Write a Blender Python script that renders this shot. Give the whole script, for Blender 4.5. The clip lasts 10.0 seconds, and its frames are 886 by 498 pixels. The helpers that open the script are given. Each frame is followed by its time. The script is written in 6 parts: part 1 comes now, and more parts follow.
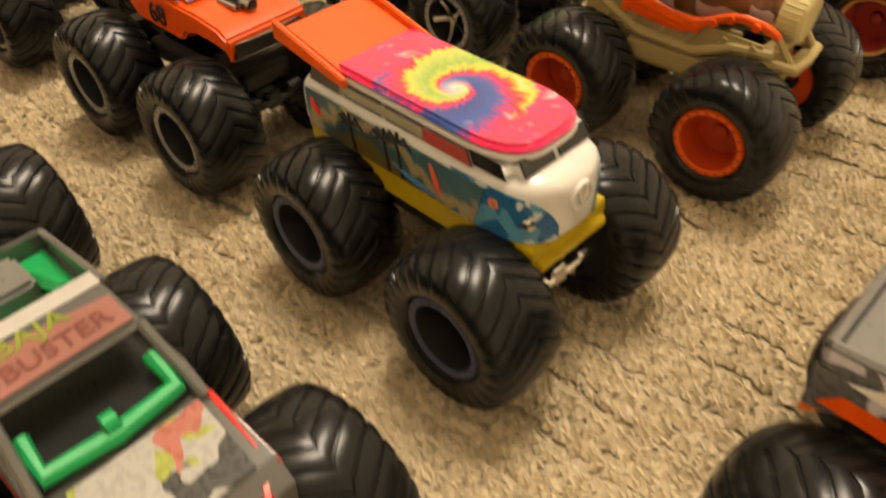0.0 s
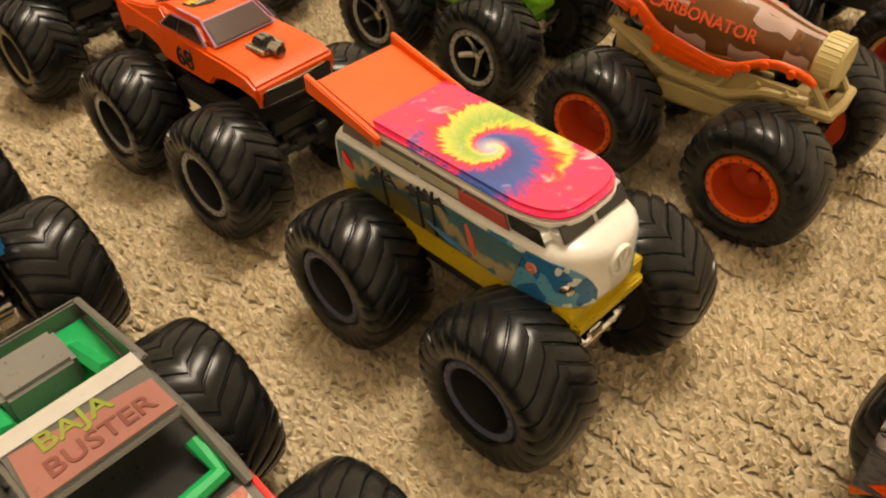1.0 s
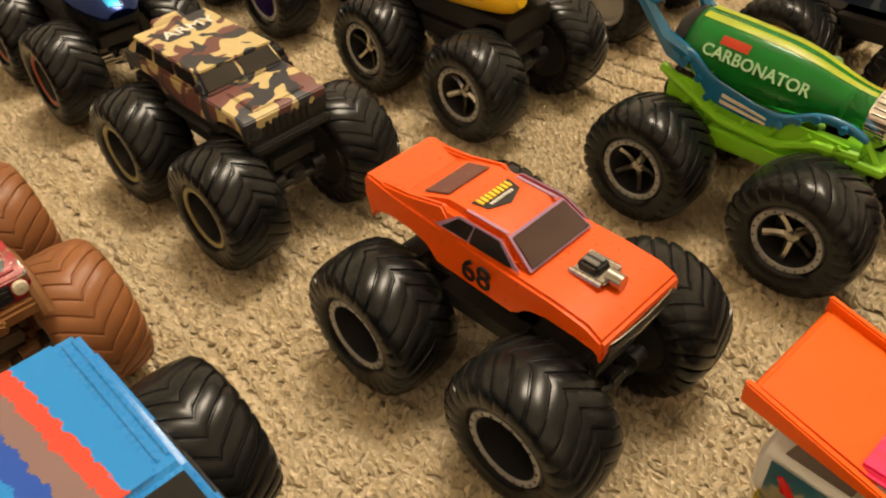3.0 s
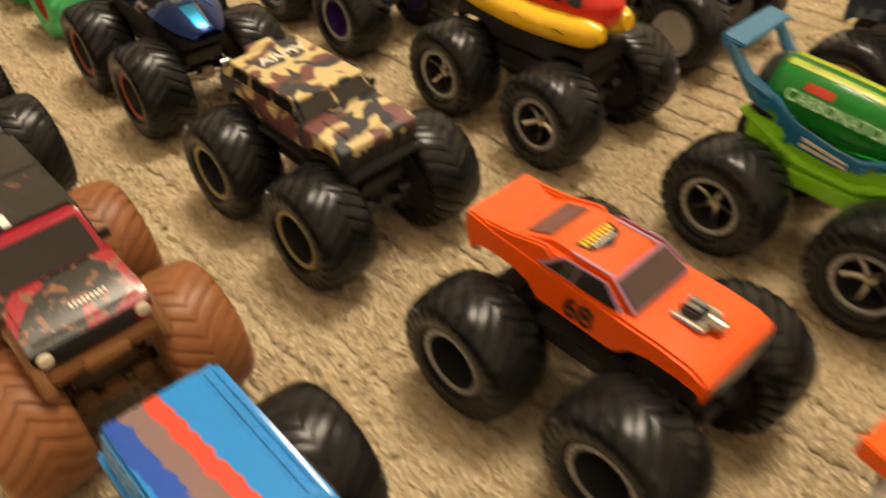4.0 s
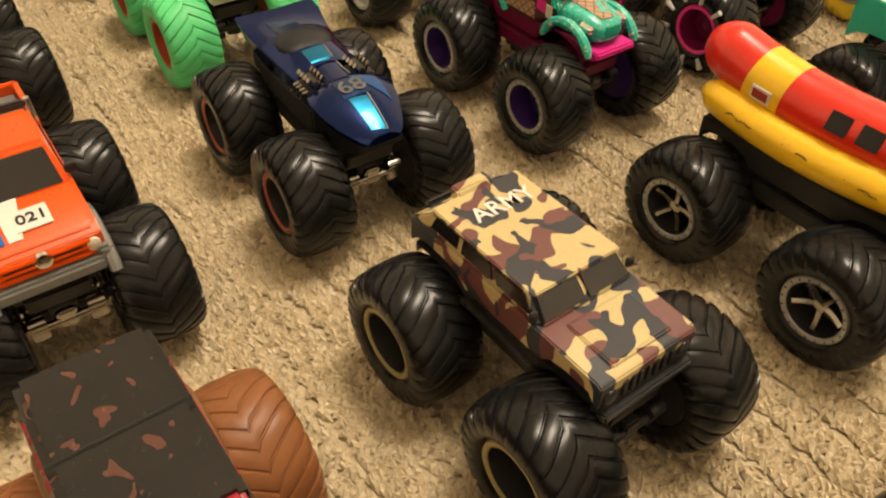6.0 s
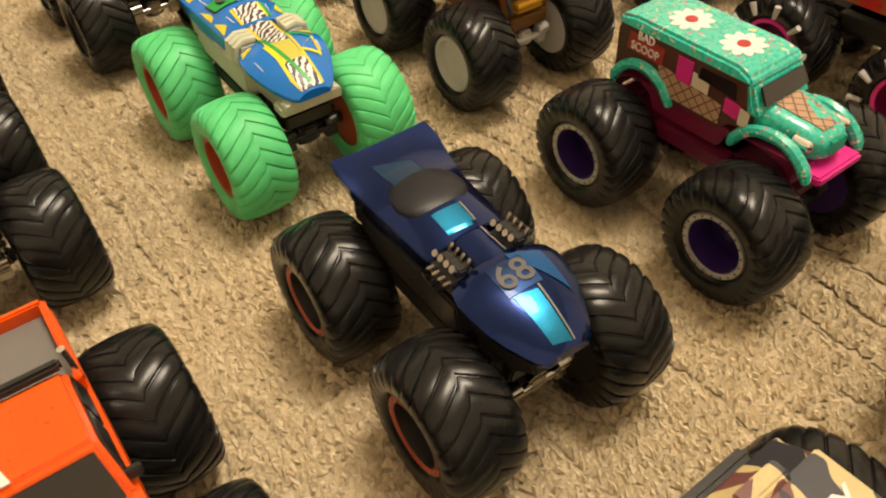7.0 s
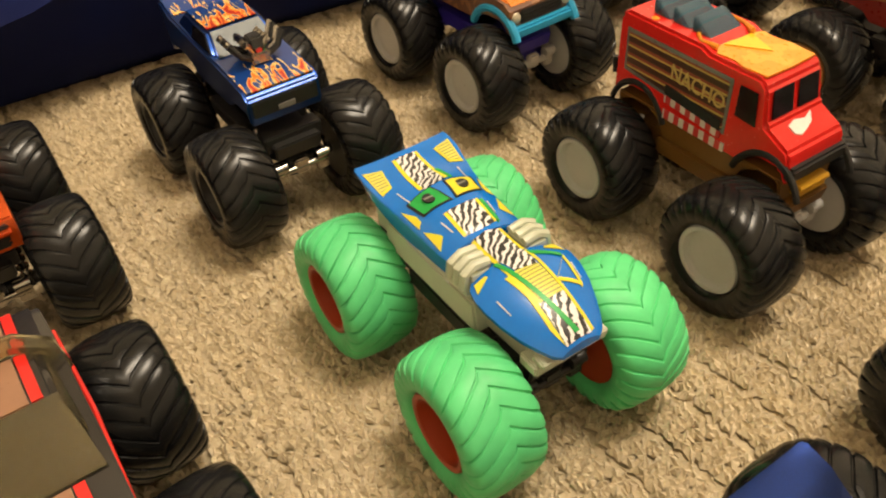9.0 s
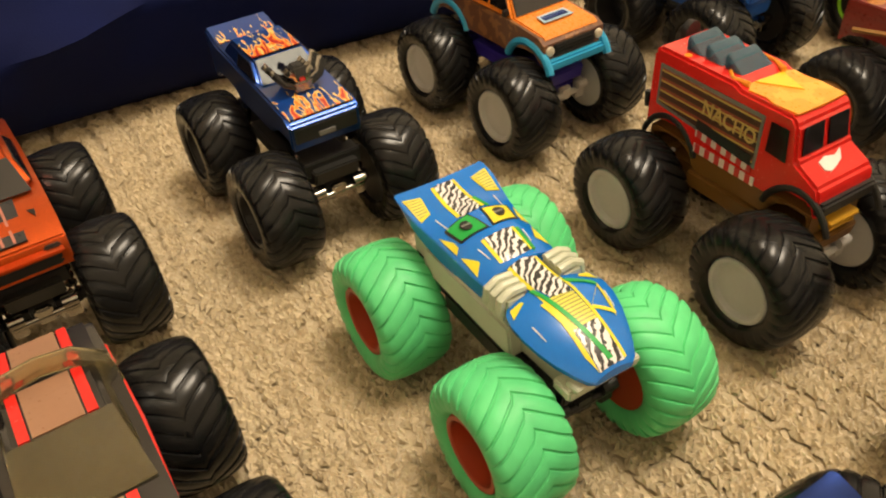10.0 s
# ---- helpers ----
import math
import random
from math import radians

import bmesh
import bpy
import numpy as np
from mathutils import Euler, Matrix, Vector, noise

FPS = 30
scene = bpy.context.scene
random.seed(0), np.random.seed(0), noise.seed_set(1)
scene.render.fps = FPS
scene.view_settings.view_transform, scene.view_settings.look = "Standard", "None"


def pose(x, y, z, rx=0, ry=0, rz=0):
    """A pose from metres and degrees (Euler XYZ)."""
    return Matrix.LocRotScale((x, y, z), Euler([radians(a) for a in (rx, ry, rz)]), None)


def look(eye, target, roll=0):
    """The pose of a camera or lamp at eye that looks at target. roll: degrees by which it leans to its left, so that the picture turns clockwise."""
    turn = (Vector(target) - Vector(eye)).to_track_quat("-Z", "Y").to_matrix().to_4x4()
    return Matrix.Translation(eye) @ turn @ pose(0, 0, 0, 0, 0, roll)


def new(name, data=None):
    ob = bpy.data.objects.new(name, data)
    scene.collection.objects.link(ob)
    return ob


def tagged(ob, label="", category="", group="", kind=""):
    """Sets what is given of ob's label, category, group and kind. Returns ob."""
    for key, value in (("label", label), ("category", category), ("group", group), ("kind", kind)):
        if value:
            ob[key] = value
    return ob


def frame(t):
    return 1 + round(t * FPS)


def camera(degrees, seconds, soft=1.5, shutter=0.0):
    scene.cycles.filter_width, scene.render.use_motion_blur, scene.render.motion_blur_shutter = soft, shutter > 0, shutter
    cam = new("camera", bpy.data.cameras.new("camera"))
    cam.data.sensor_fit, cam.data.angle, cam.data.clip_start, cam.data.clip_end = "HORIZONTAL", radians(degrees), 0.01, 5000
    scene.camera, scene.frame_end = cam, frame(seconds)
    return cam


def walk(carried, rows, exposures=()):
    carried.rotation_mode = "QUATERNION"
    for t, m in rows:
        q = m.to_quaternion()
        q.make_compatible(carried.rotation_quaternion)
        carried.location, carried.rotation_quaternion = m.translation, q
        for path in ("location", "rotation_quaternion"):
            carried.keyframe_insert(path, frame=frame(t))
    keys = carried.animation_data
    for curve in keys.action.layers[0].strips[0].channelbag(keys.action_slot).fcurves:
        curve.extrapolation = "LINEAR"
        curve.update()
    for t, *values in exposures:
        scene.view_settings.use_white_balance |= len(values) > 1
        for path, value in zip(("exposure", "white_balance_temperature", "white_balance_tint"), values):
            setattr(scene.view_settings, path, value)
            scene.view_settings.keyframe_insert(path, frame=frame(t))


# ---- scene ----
cam = camera(57.6, 10.0, soft=2.0, shutter=0.5)
PATH = [
    (0, (0.038, 0.059, 0.136), (-0.01, 1.542, -1.204), -2.6),
    (0.5, (0.032, 0.077, 0.142), (-0.022, 1.558, -1.201), -2.8),
    (1, (0.033, 0.068, 0.144), (-0.037, 1.552, -1.196), -3.2),
    (1.5, (0.025, 0.069, 0.148), (-0.054, 1.556, -1.187), -3.5),
    (2, (-0.015, 0.109, 0.157), (-0.108, 1.596, -1.176), -3.7),
    (2.5, (-0.04, 0.143, 0.152), (-0.157, 1.639, -1.171), -3.7),
    (2.7, (-0.038, 0.143, 0.152), (-0.157, 1.64, -1.169), -3.6),
    (3.8, (-0.045, 0.132, 0.162), (-0.2, 1.635, -1.149), -2.6),
    (4, (-0.057, 0.139, 0.165), (-0.217, 1.635, -1.154), -2.3),
    (4.5, (-0.106, 0.191, 0.171), (-0.295, 1.681, -1.149), -0.9),
    (4.8, (-0.132, 0.202, 0.179), (-0.332, 1.677, -1.157), 0.4),
    (5, (-0.128, 0.201, 0.167), (-0.336, 1.684, -1.158), 1.6),
    (5.2, (-0.114, 0.208, 0.146), (-0.355, 1.689, -1.177), 1.7),
    (6.3, (-0.114, 0.225, 0.167), (-0.39, 1.655, -1.204), 0.2),
    (6.5, (-0.137, 0.248, 0.165), (-0.415, 1.663, -1.221), -0.3),
    (7, (-0.166, 0.295, 0.159), (-0.47, 1.705, -1.226), -3.4),
    (7.5, (-0.166, 0.298, 0.154), (-0.479, 1.711, -1.226), -4.4),
    (8, (-0.17, 0.301, 0.162), (-0.505, 1.712, -1.216), -5.2),
    (8.5, (-0.219, 0.338, 0.174), (-0.556, 1.778, -1.172), -4.5),
    (9, (-0.238, 0.366, 0.16), (-0.6, 1.819, -1.166), -4.5),
    (9.5, (-0.239, 0.361, 0.163), (-0.624, 1.832, -1.136), -4.2),
    (10, (-0.241, 0.361, 0.164), (-0.654, 1.845, -1.111), -4.2),
]
walk(cam, [(t, look(eye, target, roll)) for t, eye, target, roll in PATH])

# ---- world and light: one warm ceiling lamp in a plain closed room ----
world = bpy.data.worlds.new("world")
scene.world = world
world.use_nodes = True
world.node_tree.nodes["Background"].inputs[0].default_value = (0.9, 0.75, 0.55, 1)
world.node_tree.nodes["Background"].inputs[1].default_value = 0.02
lamp_data = bpy.data.lights.new("ceiling_lamp_light", "POINT")
lamp_data.shadow_soft_size, lamp_data.energy, lamp_data.color = 0.34, 137.0, (1.0, 0.855, 0.665)
lamp_light = new("ceiling_lamp_light", lamp_data)
lamp_light.matrix_world = pose(0.28, 0.8, 2.12)

S = 0.001


# ---- materials ----
def node_mat(name):
    m = bpy.data.materials.new(name)
    m.use_nodes = True
    nt = m.node_tree
    return m, nt, nt.nodes["Principled BSDF"]


def wire(nt, a, b):
    nt.links.new(a, b)


def calc(nt, op, a, b=None, c=None):
    n = nt.nodes.new("ShaderNodeMath")
    n.operation = op
    for i, v in enumerate((a, b, c)):
        if v is None:
            continue
        if isinstance(v, (int, float)):
            n.inputs[i].default_value = v
        else:
            wire(nt, v, n.inputs[i])
    return n.outputs[0]


def coords(nt):
    tc = nt.nodes.new("ShaderNodeTexCoord")
    return tc.outputs["Object"]


def xyz(nt, vec):
    n = nt.nodes.new("ShaderNodeSeparateXYZ")
    wire(nt, vec, n.inputs[0])
    return n.outputs


def noise_tex(nt, vec, scale, detail=3.0, distort=0.0, rough=0.5):
    n = nt.nodes.new("ShaderNodeTexNoise")
    if vec is not None:
        wire(nt, vec, n.inputs["Vector"])
    n.inputs["Scale"].default_value, n.inputs["Detail"].default_value = scale, detail
    n.inputs["Distortion"].default_value, n.inputs["Roughness"].default_value = distort, rough
    return n.outputs["Fac"]


def ramp(nt, fac, stops, hard=False):
    n = nt.nodes.new("ShaderNodeValToRGB")
    cr = n.color_ramp
    cr.interpolation = "CONSTANT" if hard else "LINEAR"
    while len(cr.elements) < len(stops):
        cr.elements.new(0.5)
    for e, (p, c) in zip(cr.elements, stops):
        e.position, e.color = p, (*c, 1) if len(c) == 3 else c
    wire(nt, fac, n.inputs[0])
    return n.outputs["Color"]


def blend(nt, fac, a, b, mode="MIX"):
    n = nt.nodes.new("ShaderNodeMix")
    n.data_type, n.blend_type = "RGBA", mode
    for i, v in ((0, fac), (6, a), (7, b)):
        if isinstance(v, (int, float)):
            n.inputs[i].default_value = v
        elif isinstance(v, tuple):
            n.inputs[i].default_value = (*v, 1)
        else:
            wire(nt, v, n.inputs[i])
    return n.outputs[2]


def bumped(nt, bsdf, height, strength=0.2, distance=0.0003):
    n = nt.nodes.new("ShaderNodeBump")
    n.inputs["Strength"].default_value, n.inputs["Distance"].default_value = strength, distance
    wire(nt, height, n.inputs["Height"])
    wire(nt, n.outputs[0], bsdf.inputs["Normal"])


def worn(nt, bsdf, col, rough, vec=None, amount=0.12):
    """Two scales of variation in colour and gloss."""
    vec = vec or coords(nt)
    a, b = noise_tex(nt, vec, 90, 3), noise_tex(nt, vec, 900, 4)
    shade = calc(nt, "MULTIPLY_ADD", a, amount * 2, 1 - amount)
    shade = calc(nt, "MULTIPLY", shade, calc(nt, "MULTIPLY_ADD", b, amount, 1 - amount / 2))
    mixed = blend(nt, 1.0, col, shade, "MULTIPLY")
    wire(nt, mixed, bsdf.inputs["Base Color"])
    r = calc(nt, "MULTIPLY_ADD", b, rough * 0.5, rough * 0.75)
    wire(nt, r, bsdf.inputs["Roughness"])
    bumped(nt, bsdf, b, 0.12, 0.00012)


def paint(name, col, rough=0.28, metal=0.0, coat=0.25, amount=0.1):
    m, nt, b = node_mat(name)
    worn(nt, b, col, rough, None, amount)
    b.inputs["Metallic"].default_value = metal
    b.inputs["Coat Weight"].default_value, b.inputs["Coat Roughness"].default_value = coat, 0.08
    return m


def plastic(name, col, rough=0.4, amount=0.12):
    m = paint(name, col, rough, 0, 0.0, amount)
    m.node_tree.nodes["Principled BSDF"].inputs["Specular IOR Level"].default_value = 0.35
    return m


def clear(name, col, rough=0.08, trans=0.9):
    m, nt, b = node_mat(name)
    vec = coords(nt)
    wire(nt, blend(nt, 1.0, col, calc(nt, "MULTIPLY_ADD", noise_tex(nt, vec, 160), 0.3, 0.85), "MULTIPLY"), b.inputs["Base Color"])
    b.inputs["Roughness"].default_value, b.inputs["Transmission Weight"].default_value = rough, trans
    b.inputs["IOR"].default_value = 1.4
    return m


def rubber(name, col, rough):
    m, nt, b = node_mat(name)
    vec = coords(nt)
    fine, broad = noise_tex(nt, vec, 1500, 4), noise_tex(nt, vec, 130, 3)
    info = nt.nodes.new("ShaderNodeObjectInfo")
    shade = calc(nt, "MULTIPLY", calc(nt, "MULTIPLY_ADD", broad, 0.5, 0.75), calc(nt, "MULTIPLY_ADD", info.outputs["Random"], 0.25, 0.87))
    base = blend(nt, 1.0, col, shade, "MULTIPLY")
    # pale lint and scuffs on the edges of the lugs
    lint = calc(nt, "GREATER_THAN", noise_tex(nt, vec, 520, 2), 0.76)
    wire(nt, blend(nt, calc(nt, "MULTIPLY", lint, 0.06), base, tuple(min(1, c * 1.5 + 0.08) for c in col)), b.inputs["Base Color"])
    wire(nt, calc(nt, "MULTIPLY_ADD", fine, 0.10, rough - 0.05), b.inputs["Roughness"])
    b.inputs["Specular IOR Level"].default_value = 0.27
    bumped(nt, b, fine, 0.04, 0.0001)
    return m


TYRE_BLACK = rubber("black_tyre_rubber", (0.0095, 0.0095, 0.0096), 0.25)
TYRE_GREEN = rubber("pale_green_tyre_rubber", (0.10, 0.56, 0.215), 0.42)
TYRE_BROWN = rubber("brown_tyre_rubber", (0.24, 0.095, 0.035), 0.4)
TYRE_YELLOW = rubber("yellow_tyre_rubber", (0.65, 0.48, 0.03), 0.4)
BLACK = plastic("black_plastic", (0.016, 0.0155, 0.015), 0.4)
SATIN = plastic("satin_black", (0.02, 0.02, 0.02), 0.3)
GLASS_DARK = paint("smoked_window", (0.012, 0.011, 0.012), 0.12, 0, 0.3)
CHROME = paint("chrome", (0.75, 0.73, 0.7), 0.16, 1.0, 0.0, 0.2)
WHITE = paint("white_paint", (0.70, 0.69, 0.66), 0.3)
CREAM = plastic("cream_plastic", (0.62, 0.56, 0.44), 0.42)
ORANGE = paint("orange_paint", (0.72, 0.082, 0.0), 0.3, 0, 0.1)
SPOKE = paint("smoked_chrome", (0.36, 0.34, 0.31), 0.2, 1.0, 0.0, 0.2)
ORANGE_PL = plastic("orange_plastic", (0.76, 0.10, 0.0), 0.4)
RED = paint("red_paint", (0.62, 0.016, 0.012), 0.25)
YELLOW = paint("yellow_paint", (0.85, 0.52, 0.015), 0.3)
BLUE = paint("sky_blue_paint", (0.02, 0.25, 0.68), 0.28)
TEAL = paint("teal_paint", (0.03, 0.47, 0.36), 0.3)
PINK = plastic("magenta_plastic", (0.62, 0.02, 0.24), 0.4)
GREY = paint("silver_grey_paint", (0.20, 0.20, 0.195), 0.3, 0.3)
PURPLE = plastic("deep_purple_plastic", (0.03, 0.012, 0.1), 0.35)
RIM_BLUE = plastic("slate_blue_ring", (0.06, 0.07, 0.14), 0.4)
RIM_TAN = plastic("khaki_ring", (0.33, 0.28, 0.12), 0.4)
RIM_RED = plastic("rusty_red_ring", (0.38, 0.07, 0.03), 0.4)
RIM_SILVER = paint("silver_ring", (0.33, 0.33, 0.34), 0.34, 0.5)
RIM_WHITE = plastic("pearl_white_dish", (0.48, 0.48, 0.48), 0.35)
RIM_GOLD = paint("bronze_ring", (0.42, 0.22, 0.07), 0.35, 0.4)
LIME = plastic("lime_plastic", (0.24, 0.6, 0.02), 0.4)
DARKRED = plastic("dark_red_plastic", (0.32, 0.03, 0.02), 0.4)


def carpet_mat():
    m, nt, b = node_mat("beige_carpet_yarn")
    vec = coords(nt)
    island = nt.nodes.new("ShaderNodeNewGeometry").outputs["Random Per Island"]
    c = ramp(nt, island, [(0.0, (0.46, 0.375, 0.24)), (0.5, (0.53, 0.44, 0.29)), (1.0, (0.60, 0.505, 0.35))])
    broad = calc(nt, "MULTIPLY_ADD", noise_tex(nt, vec, 16, 4), 0.4, 0.82)
    fibre = calc(nt, "MULTIPLY_ADD", noise_tex(nt, vec, 2600, 4), 0.6, 0.74)
    wire(nt, blend(nt, 1.0, blend(nt, 1.0, c, broad, "MULTIPLY"), fibre, "MULTIPLY"), b.inputs["Base Color"])
    b.inputs["Roughness"].default_value = 0.85
    b.inputs["Sheen Weight"].default_value = 0.25
    b.inputs["Specular IOR Level"].default_value = 0.2
    bumped(nt, b, noise_tex(nt, vec, 2600, 3), 0.25, 0.0003)
    return m


def carpet_back_mat():
    m, nt, b = node_mat("beige_carpet_backing")
    vec = coords(nt)
    n = noise_tex(nt, vec, 420, 4, 0.6)
    c = ramp(nt, n, [(0.3, (0.44, 0.355, 0.225)), (0.5, (0.49, 0.40, 0.265)), (0.75, (0.54, 0.45, 0.305))])
    wire(nt, c, b.inputs["Base Color"])
    b.inputs["Roughness"].default_value = 0.95
    bumped(nt, b, n, 0.5, 0.0014)
    return m


def wall_mat(name, col):
    m, nt, b = node_mat(name)
    vec = coords(nt)
    wire(nt, blend(nt, 1.0, col, calc(nt, "MULTIPLY_ADD", noise_tex(nt, vec, 3, 4), 0.2, 0.9), "MULTIPLY"), b.inputs["Base Color"])
    b.inputs["Roughness"].default_value = 0.8
    bumped(nt, b, noise_tex(nt, vec, 180, 3), 0.2, 0.001)
    return m


def cloth_mat():
    m, nt, b = node_mat("navy_blue_cloth")
    vec = coords(nt)
    weave = noise_tex(nt, vec, 1400, 2)
    c = ramp(nt, noise_tex(nt, vec, 12, 4), [(0.3, (0.0006, 0.0026, 0.026)), (0.7, (0.0014, 0.0065, 0.068))])
    wire(nt, c, b.inputs["Base Color"])
    b.inputs["Roughness"].default_value = 0.8
    b.inputs["Sheen Weight"].default_value = 0.03
    b.inputs["Specular IOR Level"].default_value = 0.15
    b.inputs["Sheen Tint"].default_value = (0.2, 0.3, 0.9, 1)
    bumped(nt, b, weave, 0.3, 0.0004)
    return m


# ---- mesh helpers (vehicle sizes in millimetres) ----
def mesh_of(bm, name, mat, angle=38):
    me = bpy.data.meshes.new(name)
    bm.normal_update()
    bm.to_mesh(me)
    bm.free()
    me.polygons.foreach_set("use_smooth", [True] * len(me.polygons))
    me.set_sharp_from_angle(angle=radians(angle))
    for one in (mat if isinstance(mat, (list, tuple)) else [mat]):
        me.materials.append(one)
    return me


def part(name, bm, mat, parent, label=""):
    ob = new(name, mesh_of(bm, name, mat))
    ob.parent = parent
    if label:
        tagged(ob, label)
    return ob


def solid(rings, caps=True):
    """Joins closed rings of points (mm) into one skin."""
    bm = bmesh.new()
    vs = [[bm.verts.new((x * S, y * S, z * S)) for x, y, z in r] for r in rings]
    n = len(vs[0])
    for a, b in zip(vs, vs[1:]):
        for i in range(n):
            j = (i + 1) % n
            bm.faces.new((a[i], a[j], b[j], b[i]))
    if caps:
        bm.faces.new(vs[0][::-1])
        bm.faces.new(vs[-1])
    bmesh.ops.recalc_face_normals(bm, faces=bm.faces)
    return bm


def rounded(bm, width, segments=2, angle=25):
    if width:
        edges = [e for e in bm.edges if len(e.link_faces) == 2 and e.calc_face_angle(0) > radians(angle)]
        bmesh.ops.bevel(bm, geom=edges, offset=width * S, segments=segments, affect="EDGES", clamp_overlap=True)
    return bm


def hexa(bot, top, z0, z1, bevel=0.5):
    """bot and top: (x0, x1, y0, y1)."""
    def rect(r, z):
        return [(r[0], r[2], z), (r[1], r[2], z), (r[1], r[3], z), (r[0], r[3], z)]
    return rounded(solid([rect(bot, z0), rect(top, z1)]), bevel)


def box(x0, x1, y0, y1, z0, z1, bevel=0.4):
    return hexa((x0, x1, y0, y1), (x0, x1, y0, y1), z0, z1, bevel)


def prism(profile, half, bevel=0.6):
    """A side outline (x, z) carried across the width; half(x, z) is half the width there."""
    f = half if callable(half) else (lambda x, z: half)
    return rounded(solid([[(x, -f(x, z), z) for x, z in profile], [(x, f(x, z), z) for x, z in profile]]), bevel)


def slab(corners, thick=0.3, bevel=0.0):
    """A thin plate from corner points, thickened along its normal."""
    p = [Vector(c) for c in corners]
    n = (p[1] - p[0]).cross(p[2] - p[0]).normalized() * thick
    return rounded(solid([[tuple(q) for q in p], [tuple(q + n) for q in p]]), bevel)


def loft(sections, power=3.0, n=24):
    """Sections (x, half width, z low, z high): rounded-square rings along x."""
    rings = []
    for x, w, z0, z1 in sections:
        ring = []
        for i in range(n):
            a = 2 * math.pi * (i + 0.5) / n
            c, s = math.cos(a), math.sin(a)
            ring.append((x, w * math.copysign(abs(c) ** (2 / power), c), (z0 + z1) / 2 + (z1 - z0) / 2 * math.copysign(abs(s) ** (2 / power), s)))
        rings.append(ring)
    return solid(rings)


def tube(points, r, n=10):
    pts = [Vector(p) for p in points]
    rs = r if isinstance(r, (list, tuple)) else [r] * len(pts)
    rings = []
    side = None
    for i, p in enumerate(pts):
        d = (pts[min(i + 1, len(pts) - 1)] - pts[max(i - 1, 0)]).normalized()
        if side is None:
            side = d.orthogonal().normalized()
        side = (side - d * side.dot(d)).normalized()
        up = d.cross(side)
        rings.append([tuple(p + (side * math.cos(2 * math.pi * k / n) + up * math.sin(2 * math.pi * k / n)) * rs[i]) for k in range(n)])
    return solid(rings)


def turned(profile, n=32, axis="x", centre=(0, 0, 0), caps=True):
    """Turns (along, radius) pairs about an axis."""
    rings = []
    for a, r in profile:
        ring = []
        for k in range(n):
            c, s = r * math.cos(2 * math.pi * k / n), r * math.sin(2 * math.pi * k / n)
            q = {"x": (a, c, s), "y": (s, a, c), "z": (c, s, a)}[axis]
            ring.append(tuple(q[i] + centre[i] for i in range(3)))
        rings.append(ring)
    return solid(rings, caps)


def joined(*bms):
    out = bmesh.new()
    for b in bms:
        me = bpy.data.meshes.new("joining")
        b.to_mesh(me)
        b.free()
        out.from_mesh(me)
        bpy.data.meshes.remove(me)
    return out


def lettering(name, body, size, m, mat, parent, label="", thick=0.12):
    """Raised writing with the built-in font; m places it in millimetres of its thing."""
    cu = bpy.data.curves.new(name, "FONT")
    cu.body, cu.size, cu.extrude, cu.align_x, cu.align_y, cu.resolution_u, cu.offset = body, size * S, thick * S, "CENTER", "CENTER", 3, size * 0.014 * S
    ob = bpy.data.objects.new(name, cu)
    me = bpy.data.meshes.new_from_object(ob)
    bpy.data.objects.remove(ob)
    me.name = name
    me.transform(Matrix.LocRotScale(Vector(m.translation) * S, m.to_quaternion(), None))
    me.materials.clear()
    me.materials.append(mat)
    out = new(name, me)
    out.parent = parent
    if label:
        tagged(out, label)
    return out


# ---- wheels ----
R = 18.5


def tyre_mesh():
    """A fat tyre with chevron lugs, its outer side towards +y."""
    half = [(0.6, 18.2), (2.6, 18.15), (4.8, 18.0), (6.8, 17.6), (8.4, 16.9), (9.5, 15.8), (10.2, 14.4), (10.4, 12.8), (10.1, 11.2), (9.3, 10.2), (8.2, 9.6)]
    prof = [(-y, r) for y, r in half[::-1]] + half
    lugs = 25
    # groove floor, steep wall, lug that slopes away; the two halves are staggered
    steps = [(0.0, 0.0), (0.07, 0.0), (0.14, 0.85), (0.36, 1.0), (0.7, 0.9), (0.93, 0.6)]
    rings = []
    for y, r in prof:
        side = max(0.0, min(1.0, (r - 12.5) / 3.2))
        sweep = 0.15 * min(abs(y), 10.0) + (0.42 if y > 0 else 0.0)
        knob = 1.0 + 0.4 * min(1.0, max(0.0, (abs(y) - 5.0) / 4.0))
        ring = []
        for k in range(lugs):
            for ph, up in steps:
                a = 2 * math.pi * (k + ph - sweep) / lugs
                rr = r + (0.56 * up * knob - 0.38) * side
                yy = y + math.copysign(0.38 * up * side * (abs(y) > 8.2), y)
                ring.append((rr * math.sin(a), yy, rr * math.cos(a)))
        rings.append(ring)
    return mesh_of(solid(rings, False), "tyre", TYRE_BLACK, 30)


TYRE = tyre_mesh()
RING = mesh_of(turned([(7.2, 8.0), (8.7, 7.9), (9.1, 8.2), (9.25, 8.7), (9.1, 9.4), (8.4, 9.8), (7.0, 9.9)], 40, "y", caps=False), "rim", CHROME)
BOLTS = mesh_of(joined(*[turned([(9.0, 0.36), (9.36, 0.34), (9.4, 0.05)], 6, "y", (8.8 * math.cos(k * math.pi / 10), 0, 8.8 * math.sin(k * math.pi / 10)), False) for k in range(20)]), "rim_bolts", BLACK)
RING_THIN = mesh_of(turned([(7.2, 8.3), (8.9, 8.2), (9.25, 8.6), (9.2, 9.5), (8.4, 9.9), (7.0, 9.9)], 40, "y", caps=False), "rim", CHROME)
